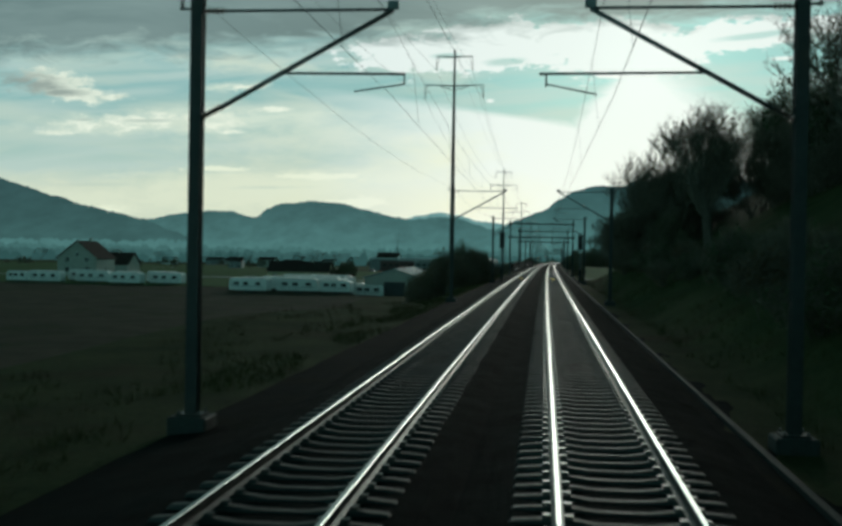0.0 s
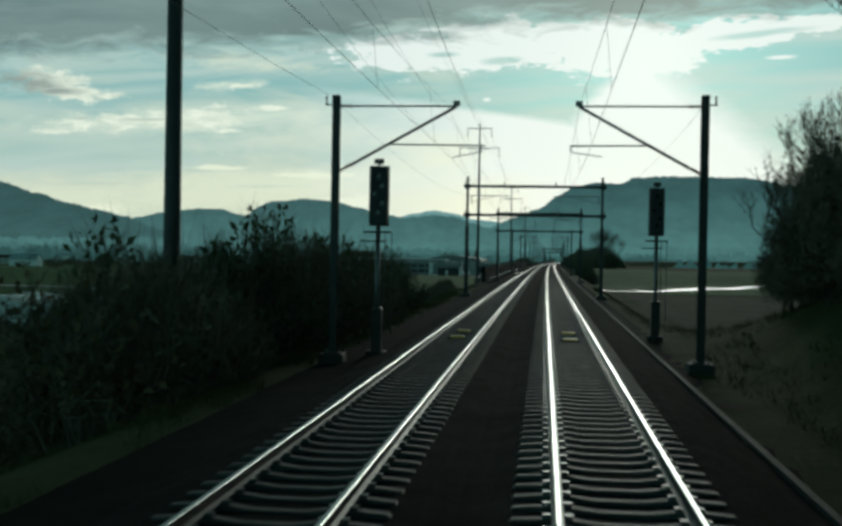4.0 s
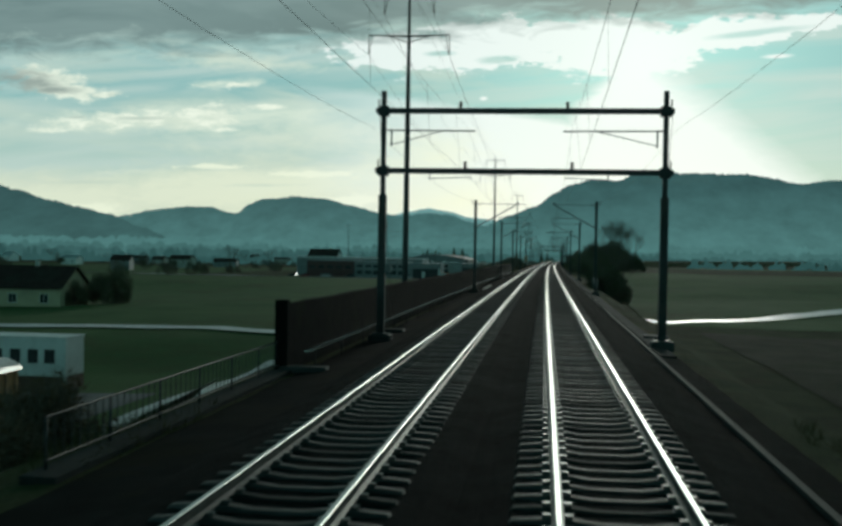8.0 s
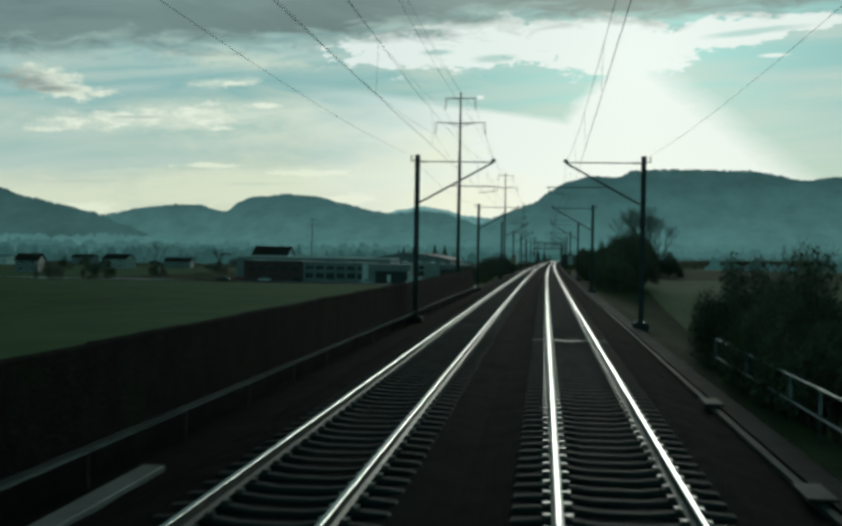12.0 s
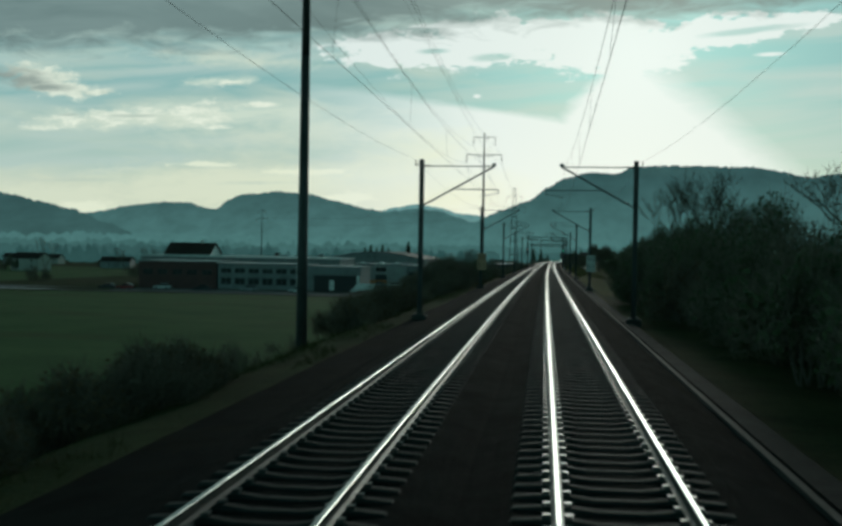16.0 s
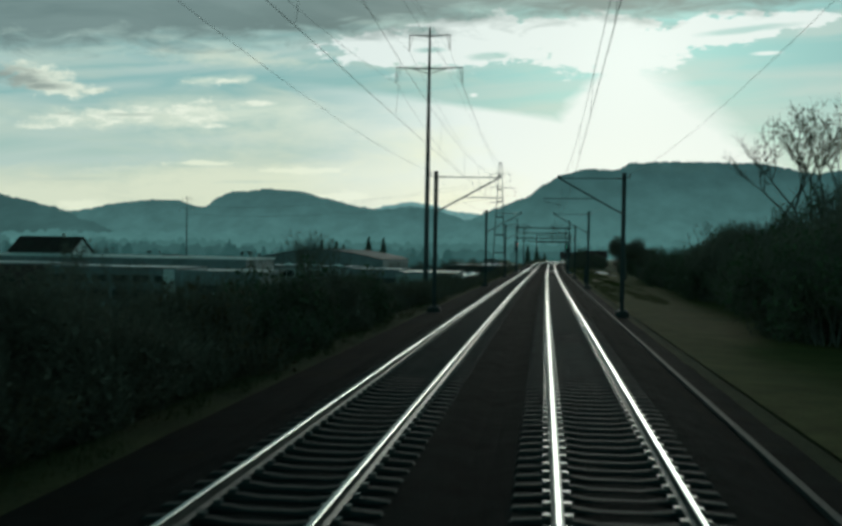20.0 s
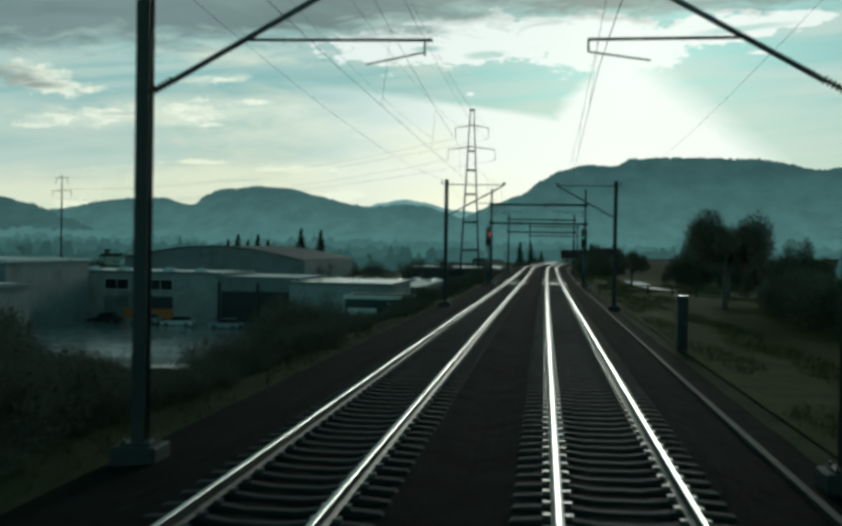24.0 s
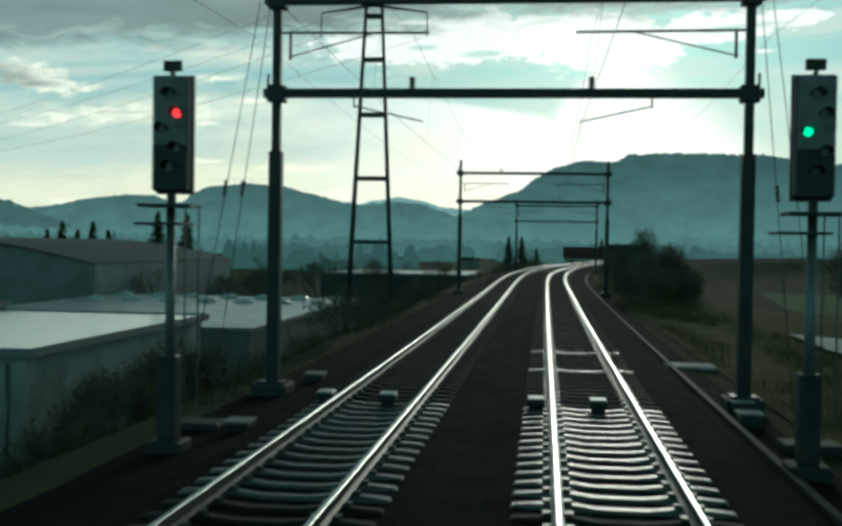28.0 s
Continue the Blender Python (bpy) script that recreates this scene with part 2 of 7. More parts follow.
# ---- materials ----
def material(name, dark, light, rough=0.8, scale=1.0, fine=12.0, bump=0.3, metal=0.0, stretch=(1, 1, 1), place="Object", per_piece=0.0, spec=0.5, stain=None, rough_var=0.1, bump_dist=0.05):
    """Two scales of colour and a fine relief; stain: a third colour in patches."""
    m = bpy.data.materials.new(name)
    m.use_nodes = True
    t = m.node_tree
    b = t.nodes["Principled BSDF"]
    src = t.nodes.new("ShaderNodeNewGeometry").outputs["Position"] if place == "World" else t.nodes.new("ShaderNodeTexCoord").outputs["Object"]
    mp = N(t, "ShaderNodeMapping", ins={0: src, 3: stretch}).outputs[0]
    n1 = N(t, "ShaderNodeTexNoise", ins={"Vector": mp, "Scale": scale, "Detail": 4.0, "Roughness": 0.6}).outputs[0]
    n2 = N(t, "ShaderNodeTexNoise", ins={"Vector": mp, "Scale": scale * fine, "Detail": 5.0, "Roughness": 0.65}).outputs[0]
    f = M(t, "ADD", M(t, "MULTIPLY", n1, 0.55), M(t, "MULTIPLY", n2, 0.45))
    f = N(t, "ShaderNodeMapRange", ins={0: f, 1: 0.34, 2: 0.66}).outputs[0]
    if per_piece:
        rnd = t.nodes.new("ShaderNodeObjectInfo").outputs["Random"]
        f = M(t, "ADD", M(t, "MULTIPLY", f, 1 - per_piece), M(t, "MULTIPLY", rnd, per_piece))
    col = mixc(t, f, dark, light)
    if stain:
        n3 = N(t, "ShaderNodeTexNoise", ins={"Vector": mp, "Scale": scale * 0.37, "Detail": 6.0, "Roughness": 0.7}).outputs[0]
        sf = N(t, "ShaderNodeMapRange", ins={0: n3, 1: 0.52, 2: 0.66, 3: 0.0, 4: 0.8}).outputs[0]
        col = mixc(t, sf, col, stain)
    t.links.new(col, b.inputs["Base Color"])
    rg = M(t, "ADD", rough - rough_var / 2, M(t, "MULTIPLY", n2, rough_var))
    t.links.new(rg, b.inputs["Roughness"])
    b.inputs["Metallic"].default_value = metal
    b.inputs["Specular IOR Level"].default_value = spec
    if bump:
        bp = N(t, "ShaderNodeBump", ins={"Strength": bump, "Distance": bump_dist, "Height": n2})
        t.links.new(bp.outputs[0], b.inputs["Normal"])
    return m


def glowing(name, colour, strength):
    m = bpy.data.materials.new(name)
    m.use_nodes = True
    b = m.node_tree.nodes["Principled BSDF"]
    b.inputs["Base Color"].default_value = (*colour, 1)
    b.inputs["Emission Color"].default_value = (*colour, 1)
    b.inputs["Emission Strength"].default_value = strength
    return m


GRASS = material("dull winter grass", (0.030, 0.042, 0.018), (0.085, 0.098, 0.042), 0.95, 0.35, 20, 0.9, place="World", spec=0.04, stain=(0.058, 0.046, 0.024), bump_dist=0.12)
GREEN = material("green field", (0.064, 0.120, 0.043), (0.110, 0.182, 0.066), 0.95, 0.12, 25, 0.6, place="World", spec=0.05, stain=(0.090, 0.115, 0.046))
PLOUGH = material("ploughed earth", (0.060, 0.050, 0.036), (0.120, 0.100, 0.072), 0.95, 0.25, 14, 0.9, place="World", spec=0.04, stain=(0.058, 0.064, 0.030), bump_dist=0.15)
DRY = material("dry yellow grass", (0.085, 0.080, 0.028), (0.170, 0.155, 0.056), 0.95, 0.8, 14, 0.8, place="World", spec=0.03, stain=(0.095, 0.105, 0.040), bump_dist=0.12)
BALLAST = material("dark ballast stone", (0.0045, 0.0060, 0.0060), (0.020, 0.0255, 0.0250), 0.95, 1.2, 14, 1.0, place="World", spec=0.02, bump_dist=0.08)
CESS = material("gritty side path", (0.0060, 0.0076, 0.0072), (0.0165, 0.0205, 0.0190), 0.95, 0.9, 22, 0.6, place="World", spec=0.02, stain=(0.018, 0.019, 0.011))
CONCRETE = material("weathered concrete", (0.20, 0.20, 0.19), (0.36, 0.36, 0.34), 0.75, 0.9, 10, 0.25, stain=(0.13, 0.13, 0.115))
PALE_CONCRETE = material("pale concrete wall", (0.26, 0.27, 0.26), (0.42, 0.43, 0.41), 0.8, 0.5, 12, 0.25, stain=(0.16, 0.165, 0.15))
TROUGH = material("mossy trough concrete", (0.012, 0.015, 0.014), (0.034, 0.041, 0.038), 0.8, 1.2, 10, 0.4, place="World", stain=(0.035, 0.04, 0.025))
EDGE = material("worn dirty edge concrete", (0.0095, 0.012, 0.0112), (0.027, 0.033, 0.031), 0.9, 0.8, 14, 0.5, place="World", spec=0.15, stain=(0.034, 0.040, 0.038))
PLINTH = material("dark damp concrete", (0.020, 0.025, 0.024), (0.052, 0.062, 0.058), 0.75, 1.5, 9, 0.4, stain=(0.025, 0.027, 0.02))
SLEEPER = material("sleeper concrete", (0.022, 0.029, 0.028), (0.055, 0.069, 0.066), 0.62, 2.5, 9, 0.3, per_piece=0.35, stain=(0.034, 0.036, 0.032), rough_var=0.2)
TIE_STEEL = material("rail clips", (0.085, 0.095, 0.092), (0.17, 0.19, 0.185), 0.42, 8, 6, 0.2, metal=0.8)
RAIL_HEAD = material("polished rail head", (0.215, 0.245, 0.235), (0.36, 0.405, 0.39), 0.33, 3, 12, 0.04, metal=1.0, stretch=(8, 0.3, 8), place="World", rough_var=0.1)
RAIL_SIDE = material("rusty rail side", (0.028, 0.024, 0.02), (0.075, 0.066, 0.056), 0.6, 4, 8, 0.3, metal=0.2, place="World", rough_var=0.2)
RAIL_FOOT = material("worn rail foot", (0.05, 0.056, 0.052), (0.12, 0.13, 0.124), 0.5, 4, 8, 0.2, metal=0.5, place="World", rough_var=0.2)
STEEL = material("dark grey painted steel", (0.020, 0.023, 0.023), (0.045, 0.050, 0.049), 0.55, 1.5, 10, 0.15, metal=0.3, stain=(0.06, 0.045, 0.035))
GALV = material("galvanised steel tube", (0.10, 0.11, 0.11), (0.19, 0.20, 0.20), 0.45, 4, 8, 0.1, metal=0.7)
WIRE = material("copper wire", (0.035, 0.035, 0.03), (0.07, 0.065, 0.055), 0.45, 5, 6, 0.0, metal=0.7)
# grey of the signal heads' upper face, light and haze put into the colour
HEAD_LIT = material("worn grey signal face, lightened as lit", (0.15, 0.165, 0.16), (0.25, 0.27, 0.265), 0.6, 2.5, 8, 0.1, stain=(0.06, 0.065, 0.062))
WET_ROOF = material("wet pale roof", (0.46, 0.49, 0.48), (0.66, 0.69, 0.68), 0.16, 0.3, 9, 0.03, stain=(0.42, 0.44, 0.44), rough_var=0.12, spec=1.0)
PALE_LID = material("shiny galvanised duct lid", (0.50, 0.52, 0.51), (0.74, 0.76, 0.75), 0.2, 1.6, 9, 0.08, place="World", stain=(0.34, 0.36, 0.35), rough_var=0.2, metal=0.75)
YELLOW_PLASTER = material("pale yellow plaster", (0.40, 0.34, 0.22), (0.54, 0.47, 0.31), 0.85, 0.6, 10, 0.15, stain=(0.36, 0.31, 0.22))
INSULATOR = material("brown insulator", (0.05, 0.03, 0.022), (0.10, 0.06, 0.045), 0.3, 6, 6, 0.0)
MAST = material("mast steel", (0.030, 0.033, 0.033), (0.062, 0.068, 0.066), 0.6, 0.9, 10, 0.15, metal=0.3)
BLACK = material("matt black paint", (0.016, 0.016, 0.017), (0.034, 0.034, 0.036), 0.6, 4, 8, 0.1)
WHITE = material("white paint", (0.62, 0.63, 0.61), (0.80, 0.81, 0.79), 0.45, 0.8, 8, 0.05, stain=(0.5, 0.5, 0.47))
PLASTER = material("pale plaster", (0.34, 0.34, 0.30), (0.46, 0.455, 0.41), 0.85, 0.6, 10, 0.15, stain=(0.36, 0.35, 0.31))
GREY_CLAD = material("grey cladding", (0.15, 0.165, 0.165), (0.23, 0.25, 0.25), 0.6, 0.5, 9, 0.1, stain=(0.11, 0.12, 0.12))
DARK_CLAD = material("dark cladding", (0.03, 0.032, 0.034), (0.065, 0.068, 0.07), 0.6, 0.5, 9, 0.15)
RED_CLAD = material("dark red cladding", (0.055, 0.022, 0.02), (0.095, 0.038, 0.032), 0.65, 0.5, 9, 0.15)
TILES = material("brown roof tiles", (0.030, 0.021, 0.018), (0.064, 0.044, 0.038), 0.9, 0.8, 9, 0.5, spec=0.15, stain=(0.05, 0.05, 0.04))
FIBRE = material("fibre cement roof", (0.26, 0.33, 0.34), (0.40, 0.48, 0.49), 0.55, 0.4, 9, 0.15, stain=(0.18, 0.20, 0.19))
FLAT_ROOF = material("pale flat roof", (0.36, 0.39, 0.39), (0.56, 0.59, 0.59), 0.33, 0.3, 9, 0.1, stain=(0.22, 0.24, 0.24), rough_var=0.25)
ASPHALT = material("asphalt", (0.040, 0.040, 0.040), (0.075, 0.074, 0.072), 0.6, 0.4, 20, 0.3, place="World", stain=(0.03, 0.03, 0.03), rough_var=0.3)
PALE_PATH = material("pale gravel path", (0.36, 0.37, 0.36), (0.52, 0.53, 0.51), 0.7, 0.5, 20, 0.3, place="World", stain=(0.28, 0.28, 0.26))
PALE_ROAD = material("pale wet farm road", (0.38, 0.40, 0.39), (0.56, 0.58, 0.56), 0.40, 0.3, 20, 0.08, place="World", stain=(0.32, 0.33, 0.32), rough_var=0.2, spec=0.8)
WET = material("wet yard", (0.30, 0.32, 0.32), (0.50, 0.52, 0.52), 0.15, 0.18, 12, 0.04, place="World", stain=(0.08, 0.084, 0.084), rough_var=0.35, spec=0.9)
PANE = material("dark window glass", (0.012, 0.014, 0.015), (0.022, 0.025, 0.026), 0.12, 0.7, 4, 0.0, spec=0.6)
TWIG = material("leafless twigs", (0.105, 0.088, 0.068), (0.24, 0.20, 0.15), 0.9, 2.0, 6, 0.0, per_piece=0.4, spec=0.1)
BARK = material("bark", (0.075, 0.066, 0.054), (0.18, 0.158, 0.128), 0.95, 3.0, 7, 0.6, per_piece=0.3, spec=0.1)
NEEDLE = material("dark fir needles", (0.032, 0.052, 0.028), (0.080, 0.115, 0.055), 0.85, 2.0, 6, 0.0, per_piece=0.4, spec=0.15)
IVY = material("dark evergreen leaves", (0.045, 0.060, 0.030), (0.11, 0.132, 0.062), 0.7, 2.0, 6, 0.0, per_piece=0.4, spec=0.2)
BRAMBLE = material("brown brambles", (0.085, 0.058, 0.034), (0.18, 0.128, 0.076), 0.9, 2.0, 6, 0.0, per_piece=0.4, spec=0.1)
RED_LIGHT, GREEN_LIGHT = glowing("red signal light", (1.0, 0.04, 0.05), 1.3), glowing("green signal light", (0.03, 0.9, 0.42), 1.0)
LAMP_OFF = material("dark lens", (0.01, 0.01, 0.01), (0.03, 0.03, 0.03), 0.15, 3, 3, 0.0)
SIGN = material("sign board", (0.55, 0.55, 0.52), (0.68, 0.68, 0.64), 0.5, 2, 8, 0.0, stain=(0.48, 0.46, 0.42))
SIGN_OLD = material("faded orange sign board", (0.40, 0.22, 0.12), (0.55, 0.34, 0.2), 0.6, 2, 8, 0.0, stain=(0.3, 0.2, 0.14))
YELLOW = material("yellow paint", (0.55, 0.42, 0.10), (0.7, 0.55, 0.18), 0.5, 1.5, 8, 0.05)
OCHRE = material("orange-brown paint", (0.30, 0.13, 0.035), (0.44, 0.20, 0.06), 0.6, 1.5, 8, 0.1, stain=(0.24, 0.11, 0.04))
BROWN = material("brown varnished panel", (0.07, 0.035, 0.022), (0.12, 0.06, 0.038), 0.5, 1.2, 9, 0.1)
RUBBER = material("tyre rubber", (0.012, 0.012, 0.012), (0.026, 0.026, 0.026), 0.8, 6, 6, 0.2)
ORANGE = material("orange banner", (0.50, 0.16, 0.05), (0.62, 0.24, 0.08), 0.6, 1.0, 8, 0.0)
TIMBER = material("weathered timber", (0.06, 0.045, 0.032), (0.14, 0.11, 0.08), 0.85, 2.0, 8, 0.4, stretch=(1, 1, 0.3))
CARS = [material("car paint " + n, a, b, 0.25, 1.0, 6, 0.0, spec=0.6) for n, a, b in (
    ("white", (0.6, 0.61, 0.6), (0.7, 0.71, 0.7)), ("silver", (0.3, 0.31, 0.32), (0.38, 0.39, 0.4)), ("dark", (0.02, 0.022, 0.026), (0.035, 0.038, 0.042)), ("red", (0.25, 0.03, 0.03), (0.32, 0.04, 0.04)))]
GRASS_BLADE = material("winter grass blades", (0.036, 0.042, 0.016), (0.108, 0.102, 0.044), 0.9, 0.5, 12, 0.0, place="World", spec=0.05, stain=(0.12, 0.095, 0.046))
# ---- mesh tools ----
def solid(bm, name, mats, parent=None, label=""):
    me = bpy.data.meshes.new(name)
    bm.to_mesh(me)
    bm.free()
    for m in mats if isinstance(mats, (list, tuple)) else [mats]:
        me.materials.append(m)
    ob = new(name, me)
    ob.parent = parent
    return tagged(ob, label)


def part(name, bm, mat, parent, label=""):
    return solid(bm, name, mat, parent, label)


def thing(name, m, label, category, group="", kind=""):
    ob = new(name)
    ob.empty_display_size = 0.2
    ob.matrix_basis = m
    return tagged(ob, label, category, group, kind)


def raw(name, verts, faces, mats, parent=None, label="", smooth=False):
    me = bpy.data.meshes.new(name)
    me.from_pydata(verts, [], faces)
    for m in mats if isinstance(mats, (list, tuple)) else [mats]:
        me.materials.append(m)
    if smooth:
        me.polygons.foreach_set("use_smooth", [True] * len(me.polygons))
    me.update()
    ob = new(name, me)
    ob.parent = parent
    return tagged(ob, label)


def box(bm, x0, x1, y0, y1, z0, z1, bevel=0.0, mat=0):
    v = [bm.verts.new(c) for c in ((x0, y0, z0), (x1, y0, z0), (x1, y1, z0), (x0, y1, z0), (x0, y0, z1), (x1, y0, z1), (x1, y1, z1), (x0, y1, z1))]
    fs = [bm.faces.new([v[i] for i in q]) for q in ((3, 2, 1, 0), (4, 5, 6, 7), (0, 1, 5, 4), (1, 2, 6, 5), (2, 3, 7, 6), (3, 0, 4, 7))]
    for f in fs:
        f.material_index = mat
    if bevel:
        es = list({e for f in fs for e in f.edges})
        r = bmesh.ops.bevel(bm, geom=es, offset=bevel, segments=1, affect="EDGES", profile=0.5)
        for f in r["faces"]:
            f.material_index = mat
    return bm


def boxed(*a, **k):
    return box(bmesh.new(), *a, **k)


def tube(bm, p, q, r0, r1=None, n=8, caps=True, mat=0):
    p, q = Vector(p), Vector(q)
    r1 = r0 if r1 is None else r1
    d = (q - p).normalized()
    a = d.orthogonal().normalized()
    b = d.cross(a)
    rings = []
    for c, r in ((p, r0), (q, r1)):
        rings.append([bm.verts.new(c + (a * math.cos(2 * math.pi * i / n) + b * math.sin(2 * math.pi * i / n)) * r) for i in range(n)])
    for i in range(n):
        f = bm.faces.new((rings[0][i], rings[0][(i + 1) % n], rings[1][(i + 1) % n], rings[1][i]))
        f.smooth, f.material_index = n > 5, mat
    if caps:
        bm.faces.new(rings[0][::-1]).material_index = mat
        bm.faces.new(rings[1]).material_index = mat
    return bm


def tubed(*a, **k):
    return tube(bmesh.new(), *a, **k)


def sweep(profile, steps, closed=True, shift=None):
    """Verts and faces of a profile (u, z) carried along the line."""
    verts, faces, n = [], [], len(profile)
    for s in steps:
        d = shift(s) if shift else 0.0
        verts += [P(s, u + d, z) for u, z in profile]
    for i in range(len(steps) - 1):
        for j in range(n if closed else n - 1):
            a, b = i * n + j, i * n + (j + 1) % n
            faces.append((a, a + n, b + n, b))
    if closed:
        faces.append(tuple(range(n)))
        faces.append(tuple(range((len(steps) - 1) * n, len(steps) * n))[::-1])
    return verts, faces


def steps(a, b, d):
    n = max(1, round((b - a) / d))
    return [a + (b - a) * i / n for i in range(n + 1)]


def ease(x, a, b):
    t = min(max((x - a) / (b - a), 0), 1)
    return t * t * (3 - 2 * t)


def mixf(a, b, f):
    return a + (b - a) * f


# ---- ground ----
def ground_z(s, u):
    """Height of the ground over the rails' level."""
    wob = (noise.noise((s * 0.05, u * 0.05, 0)) * 0.5 + noise.noise((s * 0.21, u * 0.21, 3)) * 0.14)
    if u < 0:
        edge = mixf(15.0, 6.9, ease(s, 50, 80))
        deep = mixf(mixf(4.6, 5.4, ease(s, 320, 480)), 7.2, ease(s, 500, 660))
        deep += 1.7 * ease(-u, 45, 72) * ease(s, 285, 320) * (1 - ease(s, 420, 480))
        deep += 1.45 * ease(s, 185, 205) * (1 - ease(s, 262, 285)) * (1 - ease(-u, 34, 42))
        z = mixf(-0.62, -deep, ease(-u, edge, edge + deep * mixf(mixf(1.7, 2.2, ease(s, 62, 104)), 1.45, ease(s, 600, 650)) - 1.3 * ease(s, 200, 208) * (1 - ease(s, 262, 285))))
        return z + wob * 0.6 * ease(-u, 7.0, 12)
    hill = -0.55 + max(0, u - 5.6) * 0.62 - max(0, u - 60) * 0.45
    low = mixf(-0.62, -3.7, ease(u, 4.8, 10.5))
    shelf = mixf(-0.62, -1.3, ease(u, 6, 22))
    fall = mixf(-0.62, -4.2, ease(u, 6.5, 20))
    z = mixf(hill, low, ease(s + u * 0.25, 128, 168))
    z = mixf(z, shelf, ease(s, 350, 420))
    z = mixf(z, fall, ease(s, 735, 800))
    return z + wob * 0.7 * ease(u, 5, 10)


def level(s, u):
    """Level of the rails beside the line, of the plain farther off."""
    s = min(s, 1100)
    return plain_z(s) + rise(s) * (1 - ease(abs(u), 10, 36))


def sheet(name, s_list, u_list, mat, lift=0.0, label="", kind="structure", category="", shift=None):
    verts, faces, n = [], [], len(u_list)
    for s in s_list:
        for u in u_list:
            uu = u + (shift(s) if shift else 0)
            verts.append((line_x(s) + uu, s, level(s, uu) + ground_z(s, uu) + lift))
    for i in range(len(s_list) - 1):
        for j in range(n - 1):
            a = i * n + j
            faces.append((a, a + 1, a + n + 1, a + n))
    return tagged(raw(name, verts, faces, mat, smooth=True), label, category, kind=kind)


FAR = [920, 960, 1010, 1070, 1150, 1250, 1400, 1600, 1900, 2300, 2800, 3400, 4100, 4800]
U_LEFT = [-2600, -1500, -900, -600, -400, -280, -200, -150, -120, -100, -85, -72, -62, -54, -47, -41, -36, -32, -28, -25, -22.5, -20.5, -18.5, -17, -15.5, -14, -12.8, -11.6, -10.6, -9.6, -8.6, -7.8, -7.0, -6.3]
U_RIGHT = [4.4, 4.9, 5.4, 6.0, 6.8, 7.6, 8.5, 9.5, 10.5, 12, 13.5, 15, 17, 19, 22, 25, 29, 34, 40, 47, 55, 64, 75, 90, 110, 140, 190, 260, 380, 600, 900, 1500, 2600]
sheet("ground", steps(-60, 900, 4) + FAR, U_LEFT + [-3, 0, 2.5] + U_RIGHT, GRASS, 0, "dull winter grass and earth beside the railway", category="ground")

# fields and roads, thin sheets on the ground
sheet("field", steps(214, 612, 4), [-400, -280, -200, -150, -120, -100, -85, -72, -62, -54, -47, -41, -36, -32, -28, -25, -22.5, -20.5, -18.5], GREEN, 0.05, "flat green winter field beside the railway", category="field")
sheet("field", steps(-60, 212, 4), [-400, -280, -200, -150, -120, -100, -85, -72, -62, -54, -47, -41, -36, -32, -28], PLOUGH, 0.05, "brown ploughed field with green strips", category="field")
sheet("field", steps(20, 60, 4), [-400, -280, -200, -150, -120, -100, -85, -72, -62, -54, -47, -41, -36, -32], GREEN, 0.09, "strip of green crop in the brown field", category="field")
sheet("field", steps(172, 284, 4), [13, 15, 17, 19, 22, 25, 29, 34, 40, 47, 55, 64, 75, 90, 110, 140, 190, 260, 380], PLOUGH, 0.05, "brown ploughed field", category="field")
sheet("field", steps(292, 480, 4), [11, 12, 13.5, 15, 17, 19, 22, 25, 29, 34, 40, 47, 55, 64, 75, 90, 110, 140, 190, 260, 380, 600, 900], GREEN, 0.05, "green winter field", category="field")
sheet("field", steps(690, 900, 6), [30, 34, 40, 47, 55, 64, 75, 90, 110, 140, 190, 260, 380], GREEN, 0.05, "dull green slope beside the curve", category="field")
def ribbon(name, pts, width, mat, lift, label, category):
    """A road along straight pieces (s, u), on the ground."""
    path = []
    for (s0, u0), (s1, u1) in zip(pts, pts[1:]):
        k = max(1, round(math.hypot(s1 - s0, u1 - u0) / 3))
        path += [(mixf(s0, s1, i / k), mixf(u0, u1, i / k)) for i in range(k)]
    path.append(pts[-1])
    verts, faces = [], []
    for i, (s, u) in enumerate(path):
        (sa, ua), (sb, ub) = path[max(i - 1, 0)], path[min(i + 1, len(path) - 1)]
        l = math.hypot(sb - sa, ub - ua)
        ns, nu = (ub - ua) / l, -(sb - sa) / l
        for f in (-0.5, -0.17, 0.17, 0.5):
            ss, uu = s + ns * f * width, u + nu * f * width
            verts.append((line_x(ss) + uu, ss, level(ss, uu) + ground_z(ss, uu) + lift))
    for i in range(len(path) - 1):
        for j in range(3):
            a = i * 4 + j
            faces.append((a, a + 4, a + 5, a + 1))
    ob = raw(name, verts, faces, mat, smooth=True)
    return tagged(ob, label, category, kind="structure")


ribbon("farm_road", [(297, 11), (318, 31), (384, 64), (520, 120), (700, 190)], 3.6, PALE_ROAD, 0.16, "narrow pale farm road across the fields", "road")
ribbon("farm_road", [(84, -24.2), (94.5, -23.1), (114, -21.0), (135, -19.9), (146, -19.5), (190, -18.6), (222, -17.4)], 2.9, PALE_ROAD, 0.2, "narrow pale farm road along the bank", "road")

